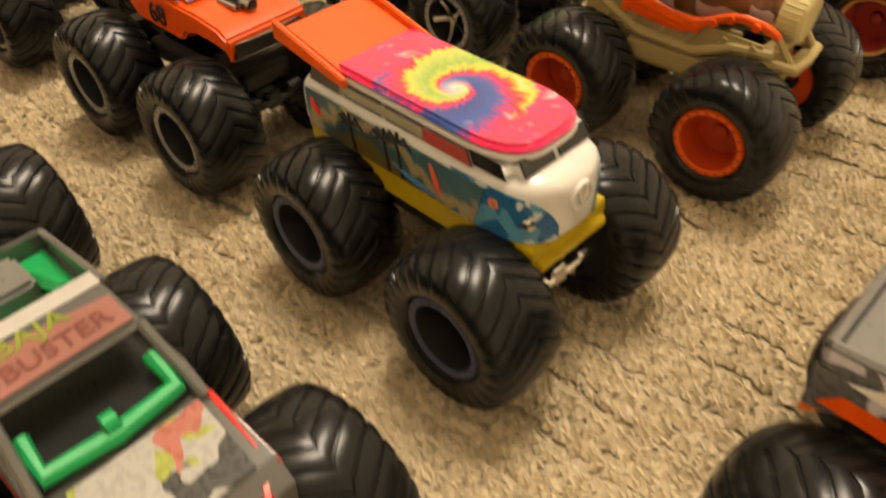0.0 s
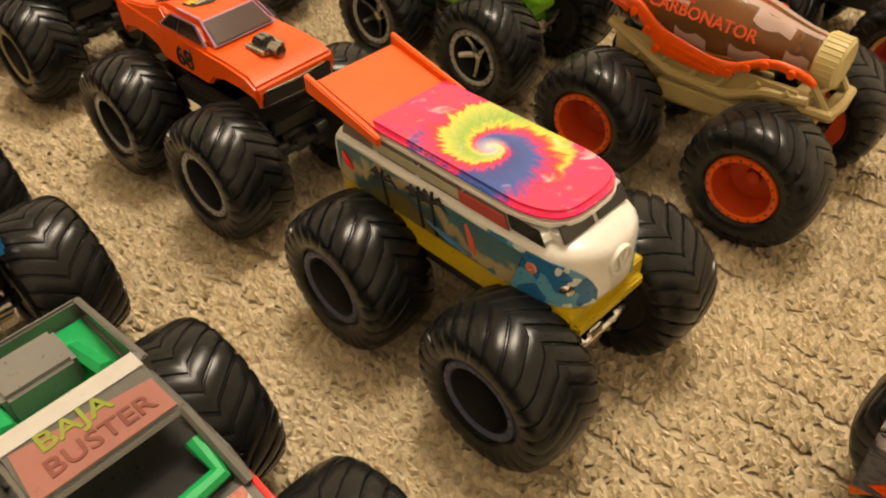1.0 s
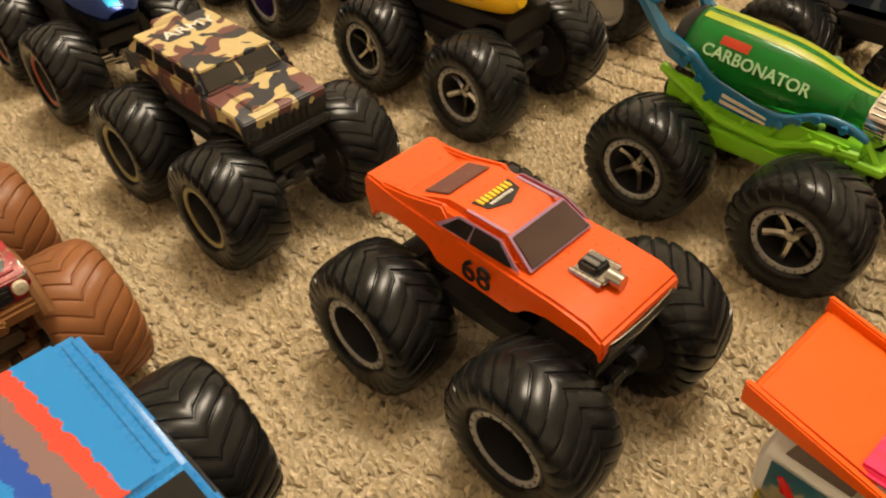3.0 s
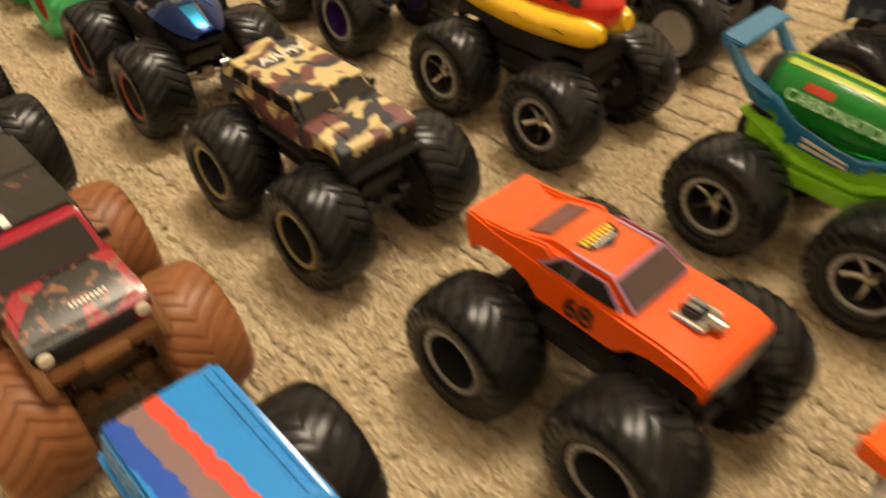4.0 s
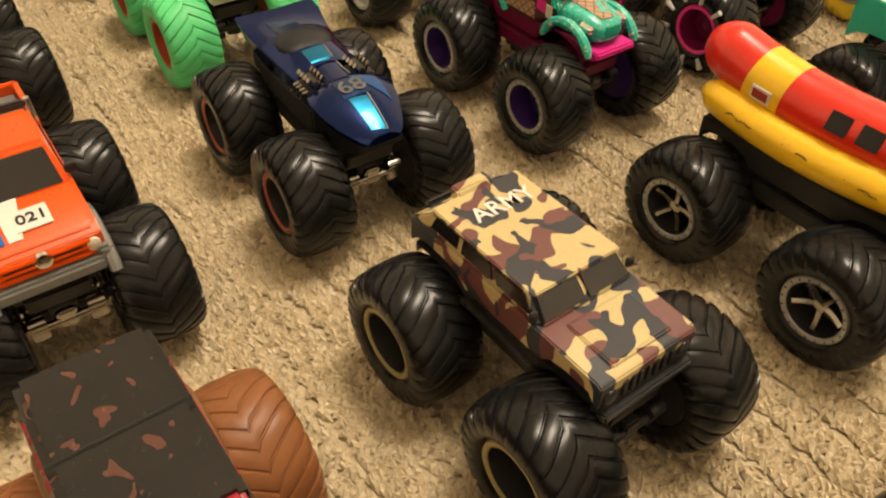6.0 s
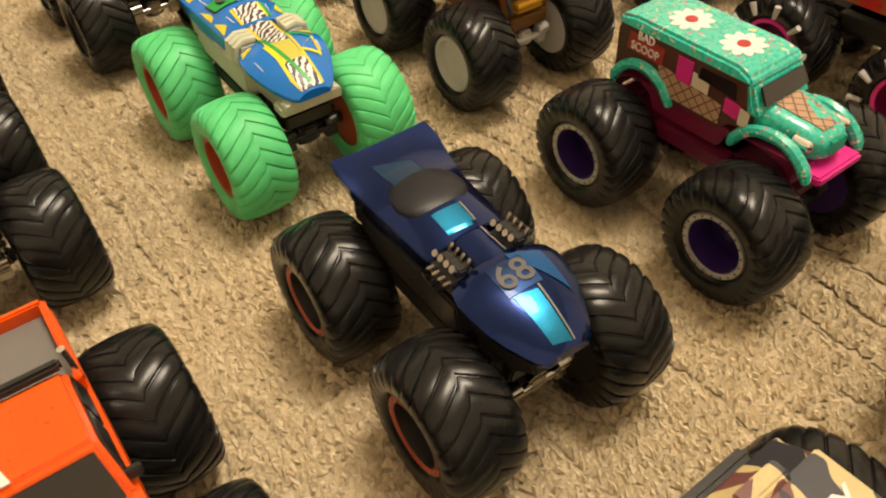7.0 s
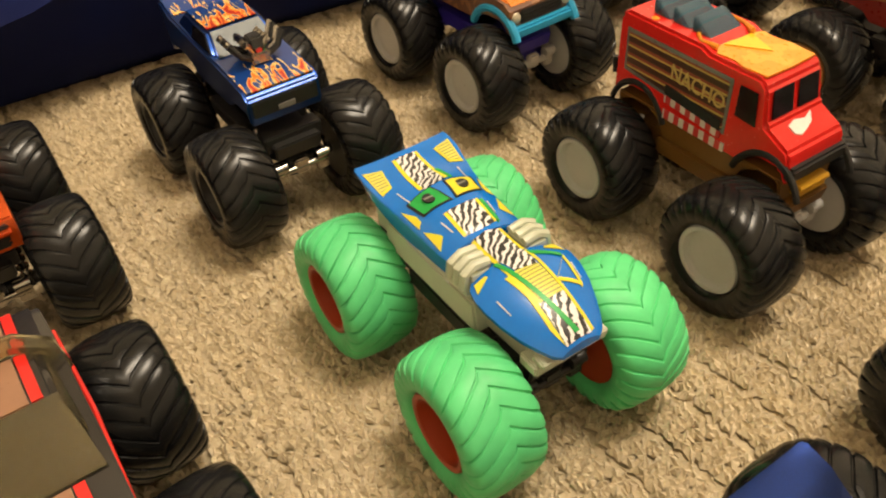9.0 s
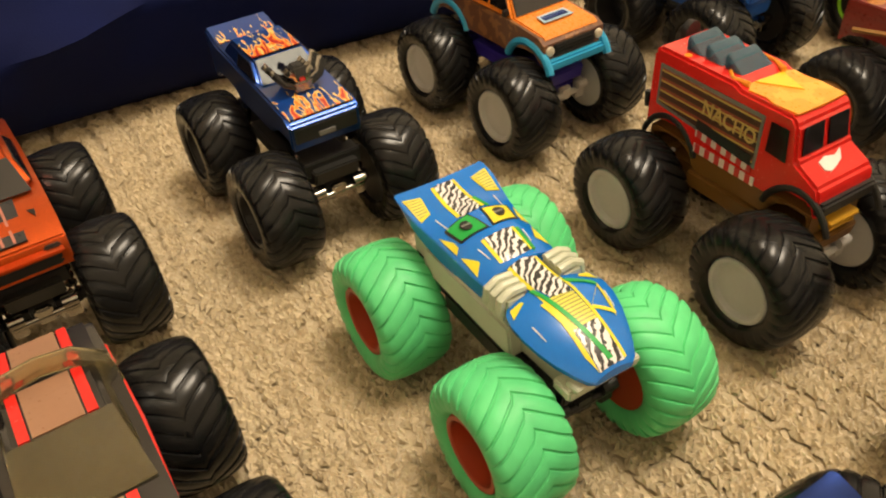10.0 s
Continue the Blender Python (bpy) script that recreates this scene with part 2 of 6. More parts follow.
DISH_DEEP = mesh_of(joined(turned([(8.7, 7.9), (4.0, 7.2), (0.5, 6.6), (0.2, 2.2), (1.8, 1.9), (2.2, 1.2), (2.2, 0.1)], 36, "y", caps=False),
                           turned([(0.0, 9.9), (-9.0, 9.9), (-9.0, 0.1)], 30, "y", caps=False)), "hub", BLACK)
DISH_FLAT = mesh_of(joined(turned([(8.7, 8.3), (7.4, 7.7), (7.1, 6.6), (7.3, 4.0), (7.5, 0.1)], 36, "y", caps=False),
                           turned([(0.0, 9.9), (-9.0, 9.9), (-9.0, 0.1)], 30, "y", caps=False)), "hub", RIM_WHITE)


def star_mesh():
    bms = [turned([(0.4, 2.6), (5.8, 2.2), (6.2, 1.4), (6.2, 0.1)], 14, "y", caps=False)]
    for k in range(5):
        a = 2 * math.pi * k / 5
        bms.append(tube([(1.5 * math.cos(a), 5.0, 1.5 * math.sin(a)), (4.5 * math.cos(a), 5.4, 4.5 * math.sin(a)), (7.4 * math.cos(a), 6.6, 7.4 * math.sin(a))], [1.3, 1.1, 1.2], 6))
    return mesh_of(joined(*bms), "spokes", CHROME)


DISH_STAR = star_mesh()


INKY = plastic("black_bolt_dots", (0.03, 0.03, 0.035), 0.4)


def dressed(name, me, mat, parent):
    ob = new(name, me)
    ob.parent = parent
    ob.material_slots[0].link = "OBJECT"
    ob.material_slots[0].material = mat
    return ob


def wheel(root, x, y, tyre, ring, ring_mat, dish, dish_mat, spin):
    t = dressed("wheel", TYRE, tyre, root)
    t.matrix_basis = pose(x * S, y * S, R * 0.975 * S, 0, 0, 0 if y > 0 else 180) @ pose(0, 0, 0, 0, spin, 0) @ Matrix.Diagonal((0.975, 0.92, 0.975, 1.0))
    dressed("rim", ring, ring_mat, t)
    if ring is RING:
        dressed("rim_bolts", BOLTS, INKY, t)
    if dish is DISH_STAR:
        dressed("spokes", dish, dish_mat, t)
        dressed("hub", DISH_DEEP, SATIN, t)
    else:
        dressed("hub", dish, dish_mat, t)


def truck(name, label, x, y, heading, rim, tyre=TYRE_BLACK, wheelbase=47, chassis=BLACK, metal=SPOKE, front=30, group="toy monster trucks on the carpet"):
    """An Empty on the carpet with four big wheels, axles, springs and a chassis rail."""
    root = new(name)
    root.empty_display_size = 0.02
    root.matrix_basis = pose(x, y, 0, 0, 0, heading)
    tagged(root, label, "toy truck", group)
    ring, ring_mat, dish, dish_mat = rim
    h = wheelbase / 2
    for i, (wx, wy) in enumerate(((h, 20.8), (h, -20), (-h, 20.8), (-h, -20))):
        wheel(root, wx, wy, tyre, ring, ring_mat, dish, dish_mat, (i * 47 + x * 5000) % 360)
    part("chassis", prism([(-h - 5, 24), (-h + 3, 21), (h - 3, 21), (h + 5, 24), (h + 6, 29), (-h - 6, 29)], 7.5, 0.5), chassis, root)
    part("gearbox", box(-12, 12, -11, 11, 24, 29), chassis, root)
    for sx in (h, -h):
        part("axle_cradle", box(sx - 3, sx + 3, -9.5, 9.5, 26, 31), chassis, root)
    for sx in (h, -h):
        part("axle", joined(turned([(-12, 0.2), (-12, 1.9), (12, 1.9), (12, 0.2)], 12, "y", (sx, 0, R)), turned([(-3.4, 1), (-3.2, 3.6), (0, 4.2), (3.2, 3.6), (3.4, 1)], 14, "y", (sx, 0, R))), chassis, root)
        for sy in (9, -9):
            part("shock_absorber", joined(tube([(sx * 0.80, sy, 31), (sx * 1.12, sy * 1.05, 18)], 0.8, 8),
                                          *[turned([(-0.35, 0.9), (-0.35, 1.7), (0.35, 1.7), (0.35, 0.9)], 10, "z", (sx * (0.86 + 0.045 * k), sy * 1.015, 28.5 - 1.9 * k)) for k in range(5)]), metal, root)
    part("front_axle_mount", joined(box(front - 3.5, front - 1, -9, -5, 15.5, 22), box(front - 3.5, front - 1, 5, 9, 15.5, 22), turned([(-8.5, 0.2), (-8.5, 1.1), (8.5, 1.1), (8.5, 0.2)], 10, "y", (front - 1.5, 0, 19)),
                                    box(front - 3, front - 0.6, -2.4, 2.4, 17, 22, 0.6), turned([(-2, 0.2), (-2, 1.7), (2, 1.7), (2, 0.2)], 10, "y", (front - 1.2, 7, 21)),
                                    turned([(-2, 0.2), (-2, 1.7), (2, 1.7), (2, 0.2)], 10, "y", (front - 1.2, -7, 21))), metal, root)
    return root


CHROME_STAR = (RING, RIM_SILVER, DISH_STAR, SPOKE)


# ---- the setting: carpet, cushion, plain room ----
def metre_box(name, x0, x1, y0, y1, z0, z1, mat):
    return tagged(new(name, mesh_of(box(x0 / S, x1 / S, y0 / S, y1 / S, z0 / S, z1 / S, 0), name, mat)), kind="structure")


CARPET = carpet_mat()
WALL = wall_mat("warm_white_wall", (0.84, 0.79, 0.70))
floor = metre_box("floor", -2.2, 2.4, -1.6, 2.8, -0.05, -0.0016, carpet_back_mat())
tagged(floor, "beige looped carpet on the floor", "carpet")
metre_box("wall_north", -2.3, 2.5, 2.8, 2.9, -0.05, 2.4, WALL)
metre_box("wall_south", -2.3, 2.5, -1.7, -1.6, -0.05, 2.4, WALL)
metre_box("wall_west", -2.3, -2.2, -1.6, 2.8, -0.05, 2.4, WALL)
metre_box("wall_east", 2.4, 2.5, -1.6, 2.8, -0.05, 2.4, WALL)
metre_box("ceiling", -2.3, 2.5, -1.7, 2.9, 2.4, 2.5, WALL)
lamp = new("ceiling_lamp")
lamp.matrix_basis = pose(0.28, 0.8, 2.4)
tagged(lamp, "round glowing globe lamp under the ceiling", "lamp")
part("base", turned([(0, 70), (-14, 68), (-20, 30), (-48, 24)], 40, "z", caps=False), CREAM, lamp)


def yarn_pile():
    """Short curled loops of yarn in rows along the parked trucks, each bent to one side."""
    rng = np.random.default_rng(7)
    du, dv = np.array([0.724, -0.690]), np.array([0.690, 0.724])
    u, v = np.meshgrid(np.arange(-0.78, 0.05, 0.0018), np.arange(0.035, 0.50, 0.0018), indexing="ij")
    row = np.arange(v.shape[1])[None, :] + np.zeros_like(u)
    u = u + rng.uniform(-0.0013, 0.0013, u.shape)
    v = v + rng.uniform(-0.0006, 0.0006, u.shape) + 0.0007 * np.sin(u * 190 + row * 0.05) + 0.0004 * np.sin(u * 510) + np.where(row % 7 == 1, 0.0006, np.where(row % 7 == 6, -0.0006, 0.0))
    cx, cy = (u * du[0] + v * dv[0]).ravel(), (u * du[1] + v * dv[1]).ravel()
    n = len(cx)
    patch = np.sin(cx * 61 + 2.1 * np.sin(cy * 43)) * np.sin(cy * 57 + 1.7 * np.sin(cx * 39))
    seam = ((row.ravel() % 7) == 0) * np.clip(0.75 + 1.5 * patch, 0, 1)
    beside = ((row.ravel() % 7) <= 1) | ((row.ravel() % 7) == 6)
    ang = np.where(beside, math.atan2(du[1], du[0]) + rng.normal(0, 0.3, n), rng.uniform(0, 2 * np.pi, n))
    length = rng.uniform(0.0028, 0.0050, n)
    high = rng.uniform(0.0019, 0.0027, n) * (1 + 0.14 * patch) - 0.0018 * seam
    thick = rng.uniform(0.0010, 0.0015, n)
    bend, ph = rng.uniform(0.0005, 0.0016, n) * rng.choice([-1, 1], n), rng.uniform(-0.25, 0.25, n)
    rings, sides = 4, 3
    ts = np.linspace(0, 1, rings)
    verts = np.zeros((n, rings, sides, 3))
    for i, t in enumerate(ts):
        along, off = (t - 0.5) * length, bend * (np.sin(np.pi * (t + ph)) - 0.5)
        px = cx + np.cos(ang) * along - np.sin(ang) * off
        py = cy + np.sin(ang) * along + np.cos(ang) * off
        pz = -0.0026 + high * math.sin(math.pi * (0.22 + 0.56 * t))
        rad = thick * (0.12 + 1.05 * math.sin(math.pi * t))
        for k in range(sides):
            a = 2 * math.pi * (k + 0.5) / sides + t * 1.2
            verts[:, i, k, 0] = px - np.sin(ang) * rad * math.cos(a)
            verts[:, i, k, 1] = py + np.cos(ang) * rad * math.cos(a)
            verts[:, i, k, 2] = pz + 0.7 * rad * math.sin(a)
    quad = [[i * sides + k, i * sides + (k + 1) % sides, (i + 1) * sides + (k + 1) % sides, (i + 1) * sides + k] for i in range(rings - 1) for k in range(sides)]
    quad = np.array(quad)
    faces = (quad[None] + (np.arange(n) * rings * sides)[:, None, None]).reshape(-1, 4)
    me = bpy.data.meshes.new("carpet_pile")
    me.vertices.add(n * rings * sides)
    me.vertices.foreach_set("co", verts.reshape(-1))
    me.loops.add(faces.size)
    me.loops.foreach_set("vertex_index", faces.reshape(-1).astype(np.int32))
    me.polygons.add(len(faces))
    me.polygons.foreach_set("loop_start", np.arange(0, faces.size, 4, dtype=np.int32))
    me.polygons.foreach_set("use_smooth", np.zeros(len(faces), dtype=bool))
    me.update(calc_edges=True)
    me.materials.append(CARPET)
    return tagged(new("carpet_pile", me), "short curled beige carpet yarn", "carpet pile", kind="stuff")


yarn_pile()


def cushion():
    """A long soft navy pad lying across the end of the rows."""
    prof = [(0.015, -0.002), (-0.002, 0.008), (-0.012, 0.022), (-0.014, 0.038), (-0.006, 0.050), (0.006, 0.056), (0.012, 0.064), (0.014, 0.080), (0.022, 0.105), (0.045, 0.140), (0.09, 0.165), (0.2, 0.175), (0.35, 0.16), (0.40, 0.08), (0.40, -0.002)]
    bm = bmesh.new()
    rows = []
    steps = 90
    for i in range(steps + 1):
        s = -0.62 + 1.25 * i / steps
        ring = []
        for j, (d, z) in enumerate(prof):
            w = noise.noise(Vector((s * 7, d * 9 + j * 0.25, 3.1))) * 0.02 + noise.noise(Vector((s * 19, j * 0.6, 8.0))) * 0.008
            live = min(1, max(0, z / 0.02))
            ring.append(bm.verts.new((s, d + w * live, z + w * 0.6 * live)))
        rows.append(ring)
    for a, b in zip(rows, rows[1:]):
        for j in range(len(prof) - 1):
            bm.faces.new((a[j], b[j], b[j + 1], a[j + 1]))
    bm.faces.new(rows[0])
    bm.faces.new(rows[-1][::-1])
    bmesh.ops.recalc_face_normals(bm, faces=bm.faces)
    ob = new("floor_cushion", mesh_of(bm, "floor_cushion", cloth_mat(), 80))
    ob.matrix_basis = pose(-0.42, 0.634, 0, 0, 0, 41)
    tagged(ob, "long navy blue padded cloth cushion lying on the carpet", "cushion")


cushion()


# ---- printed surfaces ----
def tie_dye():
    m, nt, b = node_mat("tie_dye_print")
    o = xyz(nt, coords(nt))
    x, y = calc(nt, "SUBTRACT", o[0], 0.0012), calc(nt, "ADD", o[1], 0.0015)
    r = calc(nt, "SQRT", calc(nt, "ADD", calc(nt, "MULTIPLY", x, x), calc(nt, "MULTIPLY", y, y)))
    a = calc(nt, "ARCTAN2", y, x)
    lr = calc(nt, "LOGARITHM", calc(nt, "MAXIMUM", calc(nt, "DIVIDE", r, 0.0035), 0.05), 5.0)
    com = nt.nodes.new("ShaderNodeCombineXYZ")
    wire(nt, calc(nt, "MULTIPLY", calc(nt, "SINE", a), 3.0), com.inputs[0])
    wire(nt, calc(nt, "MULTIPLY", calc(nt, "COSINE", a), 3.0), com.inputs[1])
    wire(nt, calc(nt, "MULTIPLY", lr, 0.8), com.inputs[2])
    jag = noise_tex(nt, com.outputs[0], 3.2, 4, 0.0, 0.7)
    turn = calc(nt, "ADD", calc(nt, "DIVIDE", a, 2 * math.pi), calc(nt, "MULTIPLY", lr, 0.62))
    turn = calc(nt, "ADD", turn, calc(nt, "MULTIPLY_ADD", jag, 0.34, 0.26))
    s = calc(nt, "FRACT", turn)
    mag, red, yel, grn, blu = (0.66, 0.008, 0.13), (0.74, 0.02, 0.03), (0.72, 0.60, 0.05), (0.24, 0.40, 0.05), (0.012, 0.04, 0.27)
    c = ramp(nt, s, [(0.0, red), (0.04, (0.80, 0.2, 0.02)), (0.07, yel), (0.12, (0.45, 0.50, 0.06)), (0.20, grn), (0.30, (0.38, 0.47, 0.08)), (0.37, (0.52, 0.54, 0.08)), (0.40, yel), (0.43, red), (0.53, mag), (0.57, (0.10, 0.03, 0.25)), (0.62, blu), (0.84, (0.02, 0.07, 0.36)), (0.90, (0.25, 0.03, 0.25)), (0.95, mag), (1.0, red)])
    far = calc(nt, "MULTIPLY", calc(nt, "SUBTRACT", calc(nt, "ADD", r, calc(nt, "MULTIPLY", jag, 0.006)), 0.0185), 800.0)
    n = nt.nodes.new("ShaderNodeClamp")
    wire(nt, far, n.inputs[0])
    c = blend(nt, n.outputs[0], c, blend(nt, jag, (0.8, 0.02, 0.03), (0.76, 0.012, 0.19)))
    pale = ramp(nt, noise_tex(nt, coords(nt), 130, 3, 1.2), [(0.60, (0, 0, 0)), (0.74, (0.55, 0.55, 0.55))])
    c = blend(nt, pale, c, (0.85, 0.72, 0.78))
    heart = nt.nodes.new("ShaderNodeClamp")
    wire(nt, calc(nt, "MULTIPLY_ADD", r, -260.0, 1.0), heart.inputs[0])
    c = blend(nt, calc(nt, "MULTIPLY", heart.outputs[0], 0.75), c, (0.8, 0.76, 0.8))
    wire(nt, c, b.inputs["Base Color"])
    b.inputs["Roughness"].default_value = 0.24
    b.inputs["Coat Weight"].default_value = 0.4
    bumped(nt, b, noise_tex(nt, coords(nt), 900), 0.06, 0.0001)
    return m


def spotted(name, base, layers, rough=0.4, coat=0.2):
    """Layers (colour, noise scale, threshold, seed) of hard-edged patches over a base."""
    m, nt, b = node_mat(name)
    vec = coords(nt)
    c = base
    for col, scale, level, seed in layers:
        mp = nt.nodes.new("ShaderNodeMapping")
        wire(nt, vec, mp.inputs[0])
        mp.inputs["Location"].default_value = (seed, seed * 0.7, seed * 0.3)
        c = blend(nt, calc(nt, "GREATER_THAN", noise_tex(nt, mp.outputs[0], scale, 1.0, 0.8), level), c, col)
    fine = noise_tex(nt, vec, 800, 3)
    wire(nt, blend(nt, 1.0, c, calc(nt, "MULTIPLY_ADD", fine, 0.3, 0.85), "MULTIPLY"), b.inputs["Base Color"])
    wire(nt, calc(nt, "MULTIPLY_ADD", fine, 0.2, rough - 0.1), b.inputs["Roughness"])
    b.inputs["Coat Weight"].default_value = coat
    bumped(nt, b, fine, 0.08, 0.0001)
    return m


def flames(name, base, x_mid, slope, coat=0.6):
    """Licking flames that burn out towards -x."""
    m, nt, b = node_mat(name)
    vec = coords(nt)
    o = xyz(nt, vec)
    mp = nt.nodes.new("ShaderNodeMapping")
    wire(nt, vec, mp.inputs[0])
    mp.inputs["Scale"].default_value = (0.35, 1.0, 0.5)
    lick = noise_tex(nt, mp.outputs[0], 240, 1, 2.6)
    f = calc(nt, "ADD", calc(nt, "MULTIPLY", calc(nt, "SUBTRACT", o[0], x_mid), slope), lick)
    c = blend(nt, calc(nt, "GREATER_THAN", f, 0.51), base, (0.80, 0.55, 0.16))
    c = blend(nt, calc(nt, "GREATER_THAN", f, 0.575), c, (0.80, 0.20, 0.02))
    c = blend(nt, calc(nt, "GREATER_THAN", f, 0.68), c, (0.42, 0.015, 0.012))
    wire(nt, c, b.inputs["Base Color"])
    b.inputs["Roughness"].default_value, b.inputs["Coat Weight"].default_value = 0.28, coat
    bumped(nt, b, noise_tex(nt, vec, 900), 0.06, 0.0001)
    return m


def zebra():
    m, nt, b = node_mat("zebra_print")
    w = nt.nodes.new("ShaderNodeTexWave")
    wire(nt, coords(nt), w.inputs["Vector"])
    w.inputs["Scale"].default_value, w.inputs["Distortion"].default_value, w.inputs["Detail"].default_value, w.inputs["Detail Scale"].default_value = 300, 7.0, 2.0, 1.2
    w.bands_direction = "DIAGONAL"
    wire(nt, ramp(nt, w.outputs["Fac"], [(0.0, (0.02, 0.02, 0.02)), (0.5, (0.75, 0.75, 0.75))], True), b.inputs["Base Color"])
    b.inputs["Roughness"].default_value = 0.3
    return m


def lattice(name, base, line, pitch):
    """Crossed thin lines on a plain ground, like a waffle cone."""
    m, nt, b = node_mat(name)
    o = xyz(nt, coords(nt))
    zz = calc(nt, "ADD", o[2], o[1])
    hits = []
    for sgn in (1, -1):
        v = calc(nt, "FRACT", calc(nt, "DIVIDE", calc(nt, "ADD", o[0], calc(nt, "MULTIPLY", zz, sgn)), pitch))
        hits.append(calc(nt, "LESS_THAN", v, 0.16))
    wire(nt, blend(nt, calc(nt, "MAXIMUM", *hits), base, line), b.inputs["Base Color"])
    b.inputs["Roughness"].default_value = 0.35
    return m


def striped(name, stops, axis, pitch, rough=0.35):
    m, nt, b = node_mat(name)
    o = xyz(nt, coords(nt))
    wire(nt, ramp(nt, calc(nt, "FRACT", calc(nt, "DIVIDE", o[axis], pitch)), stops, True), b.inputs["Base Color"])
    b.inputs["Roughness"].default_value = rough
    return m


def metallic(name, col, rough=0.3):
    m, nt, b = node_mat(name)
    vec = coords(nt)
    flake = noise_tex(nt, vec, 4200, 2)
    wire(nt, blend(nt, 1.0, col, calc(nt, "MULTIPLY_ADD", flake, 0.9, 0.55), "MULTIPLY"), b.inputs["Base Color"])
    b.inputs["Metallic"].default_value, b.inputs["Roughness"].default_value = 0.85, rough + 0.08
    b.inputs["Coat Weight"].default_value, b.inputs["Coat Roughness"].default_value = 0.35, 0.05
    bumped(nt, b, noise_tex(nt, vec, 500), 0.05, 0.0001)
    return m


# ---- shared body pieces ----
def outline(x0, x1, low, tops, h, arch=37.0, reach=11.0):
    """A side outline: the top points from tail to nose, wheel arches below."""
    under = [(x1, low)]
    for c in (h, -h):
        for k in (1.0, 0.72, 0.3, -0.3, -0.72, -1.0):
            px = c + reach * k
            if x0 < px < x1:
                under.append((px, low + (arch - low) * (1 - k * k) ** 0.5))
    under.append((x0, low))
    return list(tops) + under


def face(p00, p10, p11, p01, u0, u1, v0, v1, off=0.1, thick=0.35):
    """A plate over part of a four-cornered face; corners run counter-clockwise seen from outside."""
    a, b, c, d = (Vector(q) for q in (p00, p10, p11, p01))
    def at(u, v):
        return a.lerp(b, u).lerp(d.lerp(c, u), v)
    n = (b - a).cross(d - a).normalized()
    return slab([at(u, v) + n * off for u, v in ((u0, v0), (u1, v0), (u1, v1), (u0, v1))], thick, 0.12)


class Cab:
    """A tapered cabin; its windows are plates on its sides. bot and top: (x0, x1, half width)."""

    def __init__(self, root, name, bot, top, z0, z1, mat, bevel=0.8):
        self.root = root
        bx0, bx1, bw = bot
        tx0, tx1, tw = top
        part(name, hexa((bx0, bx1, -bw, bw), (tx0, tx1, -tw, tw), z0, z1, bevel), mat, root)
        self.faces = {"front": ((bx1, -bw, z0), (bx1, bw, z0), (tx1, tw, z1), (tx1, -tw, z1)), "rear": ((bx0, bw, z0), (bx0, -bw, z0), (tx0, -tw, z1), (tx0, tw, z1)),
                      "right": ((bx0, -bw, z0), (bx1, -bw, z0), (tx1, -tw, z1), (tx0, -tw, z1)), "left": ((bx1, bw, z0), (bx0, bw, z0), (tx0, tw, z1), (tx1, tw, z1)),
                      "roof": ((tx0, -tw, z1), (tx1, -tw, z1), (tx1, tw, z1), (tx0, tw, z1))}

    def plate(self, name, side, u0, u1, v0, v1, mat, label="", off=0.1):
        return part(name, face(*self.faces[side], u0, u1, v0, v1, off), mat, self.root, label)

    def both(self, name, u0, u1, v0, v1, mat, label=""):
        self.plate(name, "right", u0, u1, v0, v1, mat, label)
        self.plate(name, "left", 1 - u1, 1 - u0, v0, v1, mat, label)


def bars(name, root, x0, x1, y, z, count, height, mat, side, label="unreadable printed writing"):
    """A row of short bars that stands for small print on a side."""
    rng = random.Random(int(abs(x0 * 13 + z * 7)))
    out = []
    step = (x1 - x0) / count
    for k in range(count):
        a = x0 + step * k
        w = step * rng.uniform(0.55, 0.85)
        out.append(box(a, a + w, min(y, y + side * 0.25), max(y, y + side * 0.25), z, z + height * rng.uniform(0.75, 1.0), 0))
    part(name, joined(*out), mat, root, label)


def top_bars(name, root, x, y0, y1, z, count, deep, mat, label="unreadable printed writing"):
    out = []
    step = (y1 - y0) / count
    for k in range(count):
        a = y0 + step * k
        out.append(box(x - deep / 2, x + deep / 2, a, a + step * 0.62, z, z + 0.22, 0))
    part(name, joined(*out), mat, root, label)


def disc(x, y, z, r, thick=0.3, n=24, squash=1.0):
    return solid([[(x + r * math.cos(2 * math.pi * k / n), y + squash * r * math.sin(2 * math.pi * k / n), zz) for k in range(n)] for zz in (z, z + thick)])


def engine_block(root, x, y, z, mat, dark, size=1.0, name="engine"):
    s = size
    block = part(name, box(x - 4 * s, x + 4 * s, y - 2.6 * s, y + 2.6 * s, z, z + 2.6 * s, 0.4), mat, root, "engine block with open stacks")
    for k in range(4):
        for q in (-1, 1):
            part("exhaust_horn", tube([(x + (k - 1.5) * 1.9 * s, y + q * 1.2 * s, z + 2.3 * s), (x + (k - 1.5) * 1.9 * s, y + q * 2.5 * s, z + 4.6 * s), (x + (k - 1.5) * 1.9 * s, y + q * 3.4 * s, z + 5.0 * s)], [0.75 * s, 0.9 * s, 1.0 * s], 8), mat, block)
    part("intake", hexa((x - 3.4 * s, x + 3.6 * s, y - 0.9 * s, y + 0.9 * s), (x - 2.6 * s, x + 2.8 * s, y - 0.7 * s, y + 0.7 * s), z + 2.4 * s, z + 4.6 * s, 0.3), dark, block)


